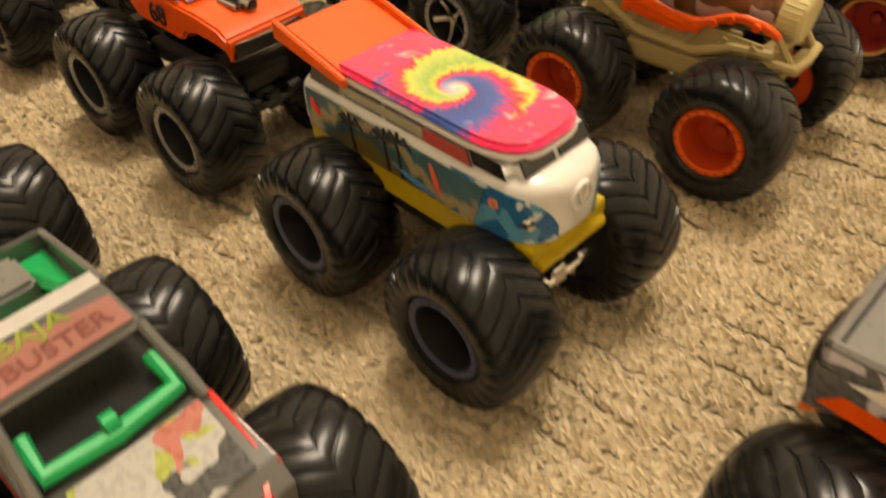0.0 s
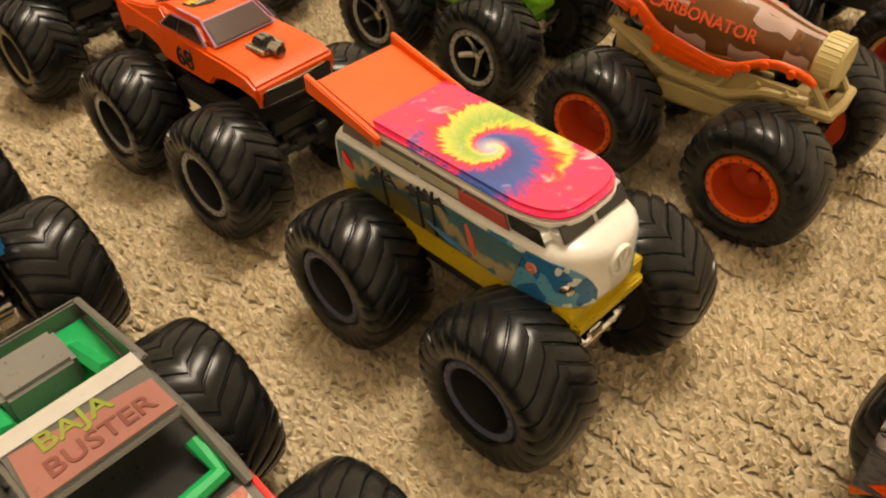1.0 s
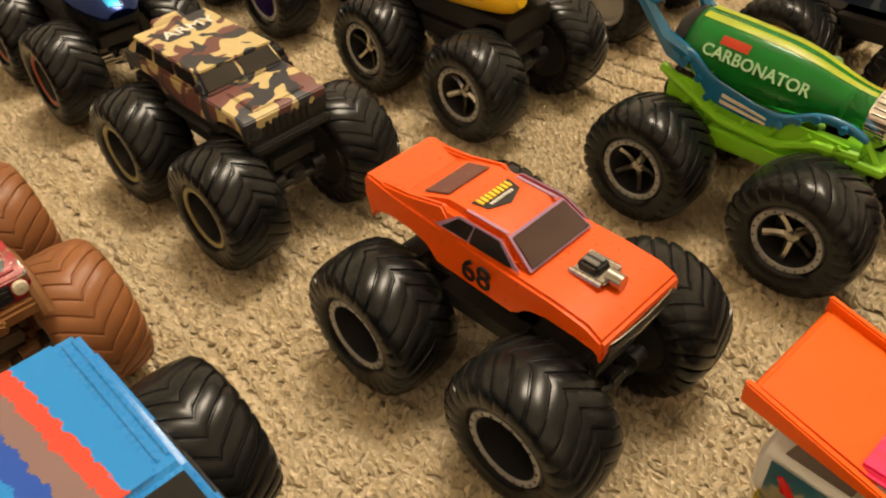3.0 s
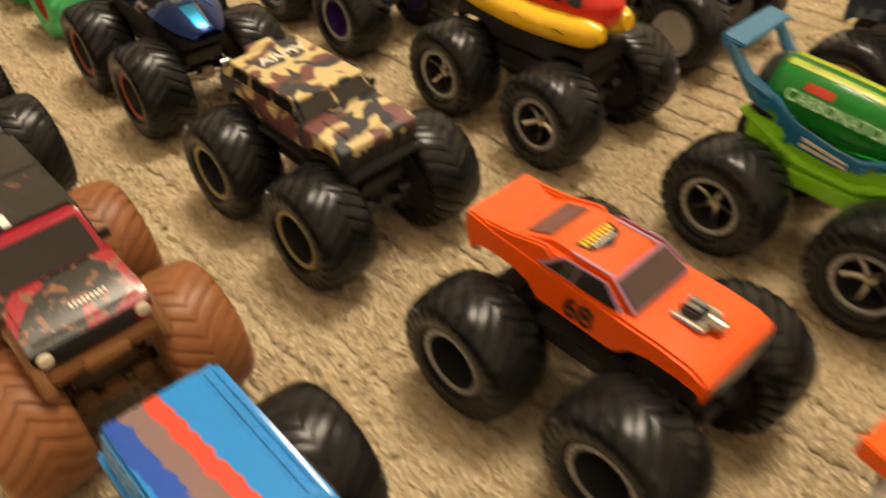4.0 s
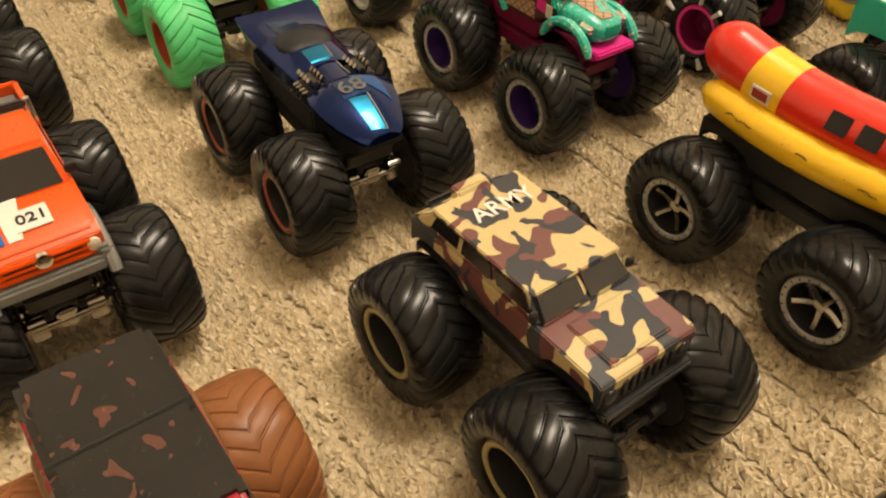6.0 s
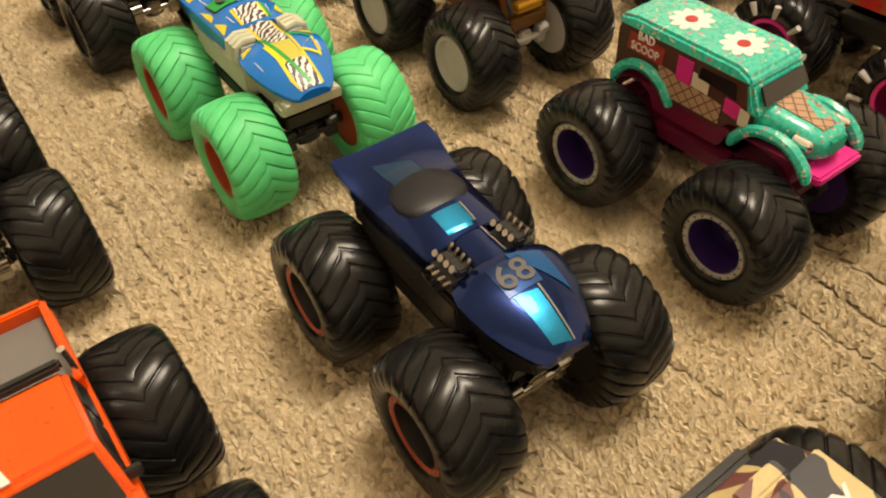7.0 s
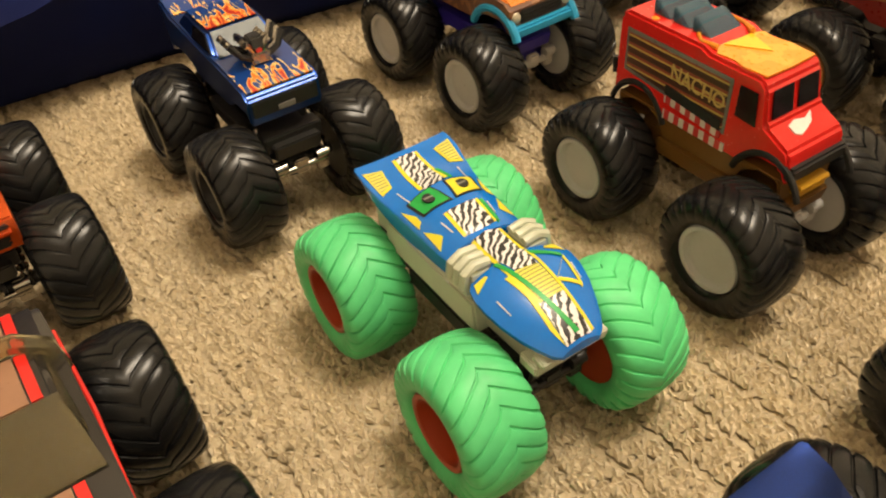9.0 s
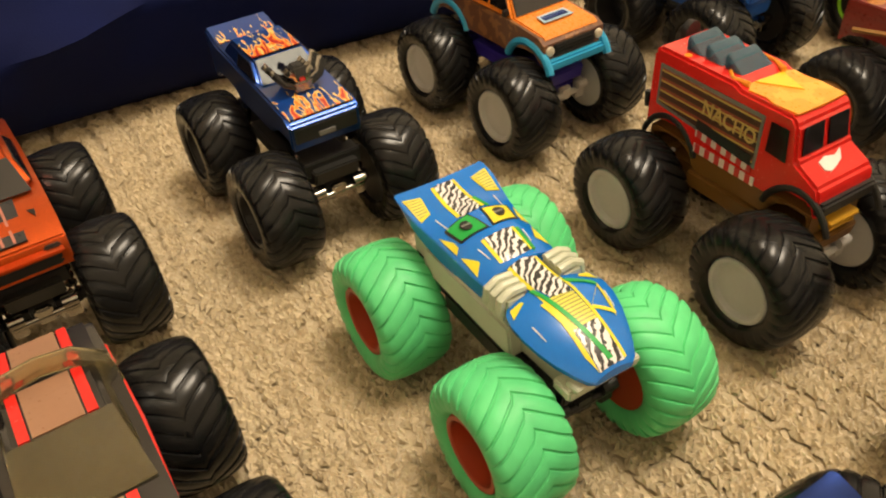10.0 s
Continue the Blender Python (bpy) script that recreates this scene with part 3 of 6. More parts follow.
def reshaped(root, fx, wide, fz, keep=()):
    """Fits the body parts of a truck to its own plan: fx and fz move x and z (mm), wide scales y."""
    running_gear = {"wheel", "chassis", "gearbox", "axle_cradle", "axle", "shock_absorber", "front_axle_mount"} | set(keep)
    for ob in root.children_recursive:
        base = ob.name.split(".")[0]
        if base in running_gear or (ob.parent is not root and ob.parent.name.startswith("wheel")):
            continue
        for v in ob.data.vertices:
            v.co = (fx(v.co.x / S) * S, v.co.y * wide, fz(v.co.z / S) * S)
        ob.data.update()


SAND = (0.50, 0.40, 0.19)
CAMO = spotted("sand_camouflage", SAND, [((0.13, 0.045, 0.04), 92, 0.55, 3.1), ((0.022, 0.024, 0.032), 118, 0.56, 9.1)], 0.5, 0.0)
INK = plastic("black_print", (0.015, 0.014, 0.014), 0.4)
PALE = plastic("white_print", (0.7, 0.68, 0.64), 0.4)
GREYPRINT = plastic("grey_print", (0.16, 0.155, 0.15), 0.4)
LILAC = plastic("lilac_trim", (0.36, 0.2, 0.32), 0.45)
LIGHT_GLASS = clear("clear_lens", (0.85, 0.85, 0.85))


# ---- the trucks of the middle row ----
def camper_bus():
    root = truck("camper_bus", "white camper bus toy with a tie-dye roof on big black wheels", 0.0374, 0.1994, -45, (RING, RIM_BLUE, DISH_DEEP, BLACK), wheelbase=45.5, metal=CHROME)
    under = plastic("translucent_yellow_plastic", (0.46, 0.33, 0.008), 0.3, 0.3)
    part("base", joined(prism(outline(-35, 30.6, 28, [(-35, 34.4), (30.6, 34.4)], 22.7, 33.5, 10), lambda x, z: 12.2 - 0.03 * max(0, x - 22) ** 1.5, 0.5), box(29, 32, -10.4, 10.4, 28.6, 31.2, 0.5)), under, root, "translucent yellow plastic underbody")
    shell = [(-36.5, 11.6, 34, 45), (-35.5, 12.4, 33.6, 46.8), (-20, 12.8, 33.5, 47.2), (0, 12.8, 33.5, 47.5), (14, 12.8, 33.5, 47.7), (21, 12.5, 33.5, 47.9), (25, 11.8, 33.6, 48.0), (28.2, 10.3, 33.8, 47.8), (30.4, 8.0, 34.0, 47.2), (31.7, 5.4, 34.6, 46.2), (32.2, 2.8, 35.4, 45.0)]
    part("body", loft(shell, 5.0, 32), WHITE, root, "glossy white lower body")
    band = Cab(root, "window_band", (-35, 27.4, 11.7), (-33, 24.0, 11.3), 46.2, 51.6, WHITE, 2.2)
    smoke = plastic("grey_brown_window_print", (0.13, 0.10, 0.085), 0.3)
    for a, b in ((0.03, 0.2), (0.22, 0.41), (0.43, 0.62), (0.64, 0.82)):
        band.both("side_window", a, b, 0.14, 0.78, smoke)
    band.both("side_window", 0.83, 0.965, 0.3, 0.84, GLASS_DARK)
    band.plate("windscreen", "front", 0.1, 0.475, 0.34, 0.88, GLASS_DARK)
    band.plate("windscreen", "front", 0.525, 0.9, 0.34, 0.88, GLASS_DARK)
    band.plate("lettering_shape", "right", 0.2, 0.62, 0.28, 0.66, plastic("olive_grey_print", (0.34, 0.32, 0.22), 0.4), "pale block lettering", 0.5)
    band.plate("lettering_shape", "right", 0.62, 0.82, 0.2, 0.7, plastic("dull_red_print", (0.38, 0.06, 0.05), 0.4), "dull red lettering with a flame edge", 0.5)
    # roof panel with a round front
    edge = [(-24, -11.6)] + [(14 + 12.2 * math.sin(t), -11.6 * math.cos(t) ** 0.6) for t in [k * math.pi / 2 / 9 for k in range(9)]] + [(26.2, 0)]
    edge = edge + [(x, -y) for x, y in edge[-2::-1]]
    part("roof", joined(rounded(solid([[(x, y, 51.4) for x, y in edge], [(x - 0.3, y * 0.985, 53.4) for x, y in edge]]), 0.9, 3)), tie_dye(), root, "glossy roof with a rainbow tie-dye spiral")
    part("roof_rim", solid([[(x * 1.004, y * 1.015, 50.6) for x, y in edge], [(x * 1.004, y * 1.015, 51.5) for x, y in edge]]), WHITE, root, "thin white gutter line")
    part("rear_wing", joined(prism([(-20, 52.0), (-40, 56.6), (-41, 55.4), (-36, 51.4), (-24, 50.8)], 11.8, 0.4), slab([(-18, -12.9, 50.8), (-18, -12.9, 53.0), (-41, -12.9, 58.8), (-41, -12.9, 54.4)], 1.3, 0.3), slab([(-18, 11.6, 50.8), (-18, 11.6, 53.0), (-41, 11.6, 58.8), (-41, 11.6, 54.4)], 1.3, 0.3)), ORANGE_PL, root, "bright orange rear spoiler tray")
    # beach picture along the sides
    m, nt, b = node_mat("beach_mural")
    o = xyz(nt, coords(nt))
    wob = noise_tex(nt, coords(nt), 120, 3, 1.0)
    f = calc(nt, "ADD", calc(nt, "MULTIPLY", calc(nt, "SUBTRACT", o[2], 0.034), 60.0), calc(nt, "MULTIPLY", calc(nt, "SUBTRACT", wob, 0.5), 1.1))
    f = calc(nt, "ADD", f, calc(nt, "MULTIPLY", calc(nt, "SINE", calc(nt, "MULTIPLY", o[0], 130.0)), 0.22))
    wire(nt, ramp(nt, f, [(0.0, (0.10, 0.075, 0.015)), (0.14, (0.015, 0.055, 0.08)), (0.25, (0.04, 0.10, 0.10)), (0.33, (0.30, 0.22, 0.10)), (0.46, (0.33, 0.27, 0.16)), (0.54, (0.05, 0.13, 0.14)), (0.8, (0.02, 0.10, 0.14))]), b.inputs["Base Color"])
    b.inputs["Roughness"].default_value = 0.3
    for s in (-1, 1):
        pts = [(-34, 35.0), (17, 35.0), (20, 44.6), (-34, 45.0)]
        pl = [(x, s * 12.85, z) for x, z in pts]
        part("mural", slab(pl if s < 0 else pl[::-1], 0.16), m, root, "printed beach scene with sea and sand")
        for px, hz in ((-8, 43.0), (-4, 43.8), (-19, 42.0)):
            y = s * 13.1
            frond = [tube([(px, y, hz), (px + 3.2 * math.cos(a), y, hz + 2.0 * math.sin(a) + 0.5), (px + 4.6 * math.cos(a), y, hz + 2.0 * math.sin(a) - 0.9)], [0.35, 0.4, 0.08], 5) for a in (0.1, 0.8, 1.5, 2.3, 3.0, 3.8)]
            part("palm_print", joined(tube([(px + 1.2, y, 35.6), (px + 0.5, y, 39), (px, y, hz)], [0.45, 0.32, 0.28], 5), *frond), INK, root, "small black palm tree print")
        part("surfer_print", tube([(5.5, s * 13.1, 43.5), (7, s * 13.1, 40), (8, s * 13.1, 37)], [0.3, 0.8, 0.4], 6), plastic("coral_print", (0.6, 0.10, 0.05), 0.4), root)
        part("board_print", tube([(-6, s * 13.1, 38.2), (1, s * 13.1, 36.8), (7, s * 13.1, 36.2)], [0.2, 0.8, 0.2], 6), plastic("sea_blue_print", (0.03, 0.13, 0.28), 0.35), root)
        part("parrot_print", tube([(-32, s * 13.1, 43), (-30.5, s * 13.1, 41), (-29, s * 13.1, 39.5)], [0.5, 1.0, 0.3], 6), RED, root)
        bm = bmesh.new()
        cols = []
        for wx, wy, top in ((11, 12.85, 45.4), (17, 12.75, 45.4), (21, 12.5, 45.4), (24.5, 12.0, 45.2), (27, 11.1, 44.8), (29, 9.8, 44.2), (30.5, 8.0, 42.6), (31.3, 6.4, 40.4), (31.8, 5.2, 38.0)):
            cols.append([bm.verts.new((wx * S, s * (wy + 0.12) * S, z * S)) for z in (34.7, 36.0, (top + 36) / 2, top)])
        for a, c in zip(cols, cols[1:]):
            for j in range(3):
                bm.faces.new((a[j], c[j], c[j + 1], a[j + 1]))
        bmesh.ops.recalc_face_normals(bm, faces=bm.faces)
        bmesh.ops.solidify(bm, geom=bm.faces[:], thickness=0.25 * S)
        part("front_swirl", bm, spotted("blue_wave_print", (0.015, 0.12, 0.30), [((0.10, 0.30, 0.46), 150, 0.52, 2.0), ((0.55, 0.6, 0.6), 190, 0.63, 5.0)], 0.3), root, "blue curling wave print")
        part("sunset_spot", turned([(12.4, 0.1), (12.95, 0.4), (12.9, 1.2), (12.6, 1.3)] if s > 0 else [(-12.4, 0.1), (-12.95, 0.4), (-12.9, 1.2), (-12.6, 1.3)], 12, "y", (21.6, -s * 0.2, 42.0), False), plastic("coral_spot", (0.62, 0.2, 0.1), 0.4), root)
        part("headlight", turned([(26.4, 2.0), (28.6, 1.7), (29.1, 0.9), (29.2, 0.1)], 14, "x", (0.3, s * 9.2, 39.0), False), CHROME, root)
    part("emblem", joined(turned([(31.0, 3.3), (32.9, 3.2), (32.9, 2.6), (31.0, 2.5)], 24, "x", (0, 0, 42.4), False), slab([(32.3, -1.4, 44.4), (32.3, 0, 40.2), (32.3, 0.5, 40.2), (32.3, -0.8, 44.6)], 0.6), slab([(32.3, 1.4, 44.4), (32.3, 0.8, 44.6), (32.3, -0.3, 40.2), (32.3, 0.2, 40.2)], 0.6)), PALE, root, "round white badge")


def muscle_car():
    root = truck("muscle_car", "glossy orange muscle car toy on big black wheels", -0.0340, 0.2704, -42.3, (RING, RIM_SILVER, DISH_DEEP, SATIN), wheelbase=45, metal=SATIN)
    w = lambda x, z: (13.0 - 0.034 * max(0, 12 - x) - 0.006 * max(0, x - 24) ** 2) - (0.9 if z > 44 else 0)
    tops = [(-33.5, 38.5), (-35, 43), (-35.4, 47.0), (-34.2, 48.0), (-26, 47.0), (-12, 46.3), (10, 45.9), (20, 45.6), (28, 44.6), (32, 43.0), (32.6, 40.8)]
    part("body", prism(outline(-33.0, 31.4, 36.4, tops, 22.5, 41.0, 11.5), w, 1.5), ORANGE, root)
    cab = Cab(root, "cabin", (-28, 13.4, 10.9), (-11.0, 5.0, 9.2), 45.6, 51.2, ORANGE, 1.6)
    cab.plate("windscreen", "front", 0.05, 0.95, 0.1, 0.93, LILAC, "windscreen with lilac trim")
    cab.plate("windscreen_glass", "front", 0.08, 0.92, 0.14, 0.86, plastic("brown_tinted_glass", (0.06, 0.035, 0.03), 0.16), off=0.5)
    cab.both("window_trim", 0.36, 0.97, 0.12, 0.9, LILAC)
    for s, sd in ((-1, "right"), (1, "left")):
        u = (lambda a, b: (a, b)) if s < 0 else (lambda a, b: (1 - b, 1 - a))
        cab.plate("side_window", sd, *u(0.40, 0.6), 0.2, 0.82, GLASS_DARK, off=0.5)
        cab.plate("side_window", sd, *u(0.62, 0.93), 0.16, 0.84, GLASS_DARK, off=0.5)
        part("sail_panel", prism([(-32, 46.0), (-30, 47.5), (-21, 48.6), (-11, 51.0), (-6, 46.0)], lambda x, z: 1.3 if z < 47 else 0.8, 0.5), ORANGE, root).matrix_basis = pose(0, s * 9.3 * S, 0)
        lettering("door_number", "68", 8.2, pose(1.0, s * 12.75, 40.8, 90, 0, 0 if s < 0 else 180), INK, root, "black racing number")
        bars("side_print", root, -11, -5, s * 11.9, 38.2, 4, 1.2, PALE, s)
        top_bars("roof_print", root, 0, s * 7.6 - 0.6, s * 7.6 + 0.6, 51.22, 1, 11, LILAC, "small lilac writing along the roof edge")
    cab.plate("rear_window", "rear", 0.16, 0.84, 0.52, 0.92, plastic("brown_rear_glass", (0.14, 0.06, 0.05), 0.25))
    part("roof_badge", joined(slab([(-6.5, -5.6, 51.22), (-2.6, -4.8, 51.22), (-0.6, 0, 51.22), (-2.6, 4.8, 51.22), (-6.5, 5.6, 51.22)], 0.2)), INK, root, "black roof badge")
    top_bars("roof_badge_print", root, -5.2, -4.8, 4.8, 51.42, 8, 2.0, YELLOW, "small yellow badge lettering")
    top_bars("roof_badge_print", root, -3.2, -3.4, 3.4, 51.42, 9, 0.8, PALE, "small white badge lettering")
    part("scoop", joined(hexa((17.6, 23.4, -2.4, 2.4), (18.2, 22.4, -2.0, 2.0), 46.2, 48.5, 0.6)), BLACK, root, "black air scoop on the bonnet")
    for k in range(5):
        for sy in (-3.3, 3.3):
            part("exhaust_pipe", turned([(-0.2, 0.2), (-0.2, 0.62), (1.2, 0.66), (1.2, 0.2)], 8, "x", (17.4 + 1.5 * k, sy, 46.2)), CHROME, root)
    part("blower", box(17.6, 25, -3.3, 3.3, 45.2, 46.9), SPOKE, root, "chrome blower")
    part("pulley", turned([(24, 0.3), (24, 1.8), (27.4, 1.6), (27.4, 0.3)], 12, "x", (0, 0, 46.4)), SPOKE, root)
    part("scoop_slot", joined(box(18.6, 22.2, -1.5, -0.3, 48.3, 48.7, 0.1), box(18.6, 22.2, 0.3, 1.5, 48.3, 48.7, 0.1)), GREYPRINT, root)
    part("grille", hexa((30.6, 32.2, -11.2, 11.2), (31.2, 32.9, -11.0, 11.0), 36.8, 41.0, 0.4), INK, root, "black front grille")
    part("grille_surround", joined(*[tube([(x, -11.3, z), (x + 0.7, -8, z + 0.1), (x + 1.0, 0, z), (x + 0.7, 8, z + 0.1), (x, 11.3, z)], 0.26, 6) for x, z in ((32.0, 41.2), (31.4, 36.9))]), SPOKE, root, "thin chrome grille edge")


def camo_offroader():
    root = truck("army_offroader", "sand camouflage army off-road toy with a black chassis", -0.1145, 0.3438, -42.4, (RING_THIN, RIM_TAN, DISH_DEEP, SATIN), wheelbase=46, metal=SATIN)
    tops = [(-33, 37), (-33, 43.6), (12, 43.8), (27.6, 43.4), (29, 42.6), (29, 40.6)]
    part("body", prism(outline(-33, 28.6, 36.2, tops, 23, 39.6, 10.5), lambda x, z: 13.6 - 0.012 * max(0, x - 10) * (z > 42), 0.6), CAMO, root)
    part("sill", prism(outline(-32, 28, 32.6, [(-32, 36.4), (28, 36.4)], 23, 36.0, 10.5), 13.0, 0.4), SATIN, root, "black lower sill")
    cab = Cab(root, "cabin", (-28, 12.2, 13.2), (-25.5, 6.6, 12.0), 43.6, 49.0, CAMO, 0.9)
    part("tail", prism([(-33.5, 43.0), (-25.5, 48.9), (-22, 43.0)], lambda x, z: 13.2 - (z - 43) * 0.16, 0.5), CAMO, root)
    part("roof", box(-26.5, 7.6, -12.3, 12.3, 48.8, 49.5, 0.3), CAMO, root)
    part("rear_lip", hexa((-28.5, -24.5, -5.5, 5.5), (-29.5, -26.5, -4.8, 4.8), 48.0, 50.6, 0.4), CAMO, root)
    part("bonnet_step", hexa((13, 27, -8.6, 8.6), (14, 26.4, -8.0, 8.0), 43.4, 44.2, 0.3), CAMO, root)
    for a, b in ((0.05, 0.30), (0.34, 0.62), (0.66, 0.95)):
        cab.both("side_window", a, b, 0.3, 0.9, GLASS_DARK)
    cab.plate("windscreen", "front", 0.04, 0.48, 0.2, 0.88, GLASS_DARK)
    cab.plate("windscreen", "front", 0.52, 0.96, 0.2, 0.88, GLASS_DARK)
    lettering("roof_writing", "ARMY", 6.4, pose(-18, 1.5, 49.6, 0, 0, 90), PALE, root, "white stencil lettering on the roof")
    part("grille", joined(box(27.8, 28.9, -12.6, 12.6, 34, 41.8, 0.3), *[box(28.6, 29.4, -7 + 2.2 * k, -5.8 + 2.2 * k, 36.3, 40.8, 0.2) for k in range(7)], box(28, 30.8, -12.6, 12.6, 33.0, 35.2, 0.5)), SATIN, root, "black slotted grille and bumper")
    for s in (-1, 1):
        part("headlight", turned([(28.6, 1.9), (29.4, 1.8), (29.7, 1.0), (29.7, 0.1)], 14, "x", (0, s * 10.4, 38.8), False), SATIN, root)
        part("door_step", box(-12, 12, min(s * 13.6, s * 15), max(s * 13.6, s * 15), 33, 34.4, 0.3), SATIN, root)
        part("mirror", box(9.0, 10.2, min(s * 12.6, s * 14.6), max(s * 12.6, s * 14.6), 45, 47.4, 0.3), SATIN, root)
    part("spare_carrier", box(-35.6, -33.2, -8, 8, 37, 44, 0.8), SATIN, root, "black carrier on the tail")


# stations of the racer's skin: x, half width, crown height, edge height, height of the lower lip
TAIL_SKIN = [(-30.4, 12.7, 48.0, 48.5, 47.4), (-29.4, 13.2, 47.7, 48.3, 46.4), (-25, 13.3, 46.8, 47.4, 43.0), (-21, 12.7, 46.5, 45.8, 40.4), (-16, 11.9, 47.2, 44.6, 38.2), (-11, 11.3, 47.9, 43.8, 37.2), (-6, 11.0, 47.7, 43.5, 36.6), (-1, 10.8, 46.8, 43.2, 36.2), (3, 10.5, 46.0, 42.9, 36.0), (5.2, 10.0, 45.6, 42.6, 36.0)]
SPINE_SKIN = [(3.5, 4.6, 45.5, 44.6, 36.0), (8, 4.2, 45.2, 44.4, 36.0), (12, 4.2, 45.1, 44.4, 36.0), (16.5, 4.8, 45.2, 44.4, 36.0)]
NOSE_SKIN = [(13.6, 10.2, 45.0, 42.6, 38.6), (15.5, 11.8, 45.5, 42.9, 39.4), (18.5, 12.6, 45.7, 42.8, 40.0), (22, 12.5, 45.3, 42.2, 39.8), (26, 11.6, 44.4, 41.0, 38.8), (30, 10.0, 43.0, 39.6, 37.6), (33.5, 8.2, 41.4, 38.6, 36.8), (36, 6.6, 40.0, 37.8, 36.4), (37.2, 5.0, 39.0, 37.4, 36.4)]


def skin_z(x, y):
    """Height of the racer's skin."""
    for skin in (NOSE_SKIN, SPINE_SKIN, TAIL_SKIN):
        for p, q in zip(skin, skin[1:]):
            if p[0] <= x <= q[0]:
                k = (x - p[0]) / (q[0] - p[0])
                w, zc, ze = (p[i] + (q[i] - p[i]) * k for i in (1, 2, 3))
                if abs(y) <= w + 3 or skin is TAIL_SKIN:
                    return zc + (ze - zc) * min(1.0, abs(y / w)) ** 2.4
    return 45.0


def skin_w(x):
    """Half width inside the rolled edge, where a print may lie."""
    for skin in (NOSE_SKIN, SPINE_SKIN, TAIL_SKIN):
        for p, q in zip(skin, skin[1:]):
            if p[0] <= x <= q[0]:
                return 0.97 * (p[1] + (q[1] - p[1]) * (x - p[0]) / (q[0] - p[0]))
    return 10.0


def skinned(stations, n=18):
    """A shell with a curved top, thin rolled edges and a tucked-in underside."""
    rings = []
    for x, w, zc, ze, zl in stations:
        top = [(x, w * t, zc + (ze - zc) * abs(t) ** 2.4) for t in [-1 + 2 * i / n for i in range(n + 1)]]
        rings.append(top + [(x, w * 0.985, ze - 0.35 * (ze - zl)), (x, w * 0.93, zl), (x, -w * 0.93, zl), (x, -w * 0.985, ze - 0.35 * (ze - zl))])
    return rounded(solid(rings), 0.35, 2, 40)


def draped(root, name, mat, left, right, up, label=""):
    """A print between two edges (x, y) that follows the skin."""
    n, m = 10, 6
    bm = bmesh.new()
    rows = []
    for k in range(n + 1):
        ends = [Vector(e[0]).lerp(Vector(e[1]), k / n) for e in (left, right)]
        row = []
        for j in range(m + 1):
            p = ends[0].lerp(ends[1], j / m)
            p.y = max(-skin_w(p.x), min(skin_w(p.x), p.y))
            row.append(bm.verts.new((p.x * S, p.y * S, (skin_z(p.x, p.y) + up) * S)))
        rows.append(row)
    for a, c in zip(rows, rows[1:]):
        for j in range(m):
            bm.faces.new((a[j], c[j], c[j + 1], a[j + 1]))
    bmesh.ops.recalc_face_normals(bm, faces=bm.faces)
    bmesh.ops.solidify(bm, geom=bm.faces[:], thickness=-0.14 * S)
    part(name, bm, mat, root, label)


def twin_engine_racer(name, label, x, y, heading, body, engine, dark, rim, tyre, chassis, milky, wheelbase):
    root = truck(name, label, x, y, heading, rim, tyre, wheelbase=wheelbase, chassis=chassis, metal=SATIN if milky else SPOKE)
    part("rear_body", skinned(TAIL_SKIN), body, root)
    part("spine", skinned(SPINE_SKIN, 10), body, root)
    part("front_body", skinned(NOSE_SKIN), body, root)
    for s in (-1, 1):
        if milky:
            block = part("engine_cover", hexa((5.6, 14.4, min(s * 4.4, s * 11.4), max(s * 4.4, s * 11.4)), (6.2, 13.8, min(s * 4.6, s * 10.6), max(s * 4.6, s * 10.6)), 38.5, 45.4, 0.9), engine, root, "milky plastic engine cover")
            for k in range(3):
                part("engine_rib", tube([(7.6 + 2.4 * k, s * 4.8, 45.3), (7.6 + 2.4 * k, s * 8.4, 45.8), (7.6 + 2.4 * k, s * 10.8, 44.6), (7.6 + 2.4 * k, s * 11.3, 41.0)], 1.15, 8), engine, block)
        else:
            block = part("engine", joined(box(5.8, 14, min(s * 4.4, s * 10.6), max(s * 4.4, s * 10.6), 40, 43.6, 0.4), box(6.4, 13.4, min(s * 6.2, s * 8.6), max(s * 6.2, s * 8.6), 43.4, 45.4, 0.4)), dark, root, "engine block with open stacks")
            for k in range(4):
                px = 6.9 + 1.95 * k
                for y0, y1 in ((6.4, 5.0), (8.4, 9.8)):
                    part("intake_horn", tube([(px, s * y0, 44.0), (px, s * (y0 + y1) / 2, 46.0), (px, s * y1, 46.6)], [0.55, 0.62, 0.82], 8), engine, block)
                part("exhaust_pipe", tube([(px, s * 9.8, 43.0), (px - 0.6, s * 11.2, 42.4), (px - 2.0, s * 11.8, 40.4)], 0.6, 6), engine, block)
        part("side_sill", hexa((-22, 17, min(s * 7, s * 11.6), max(s * 7, s * 11.6)), (-20, 15, min(s * 7, s * 11.0), max(s * 7, s * 11.0)), 30.5, 38, 0.6), dark, root)
    part("underbody", prism([(-26, 33), (-26, 39), (-20, 40), (30, 38.6), (35, 36.8), (35.5, 33.5), (30, 31)], lambda a, z: 10.6 - max(0, a - 20) * 0.24, 0.5), engine if milky else BLACK, root)
    return root


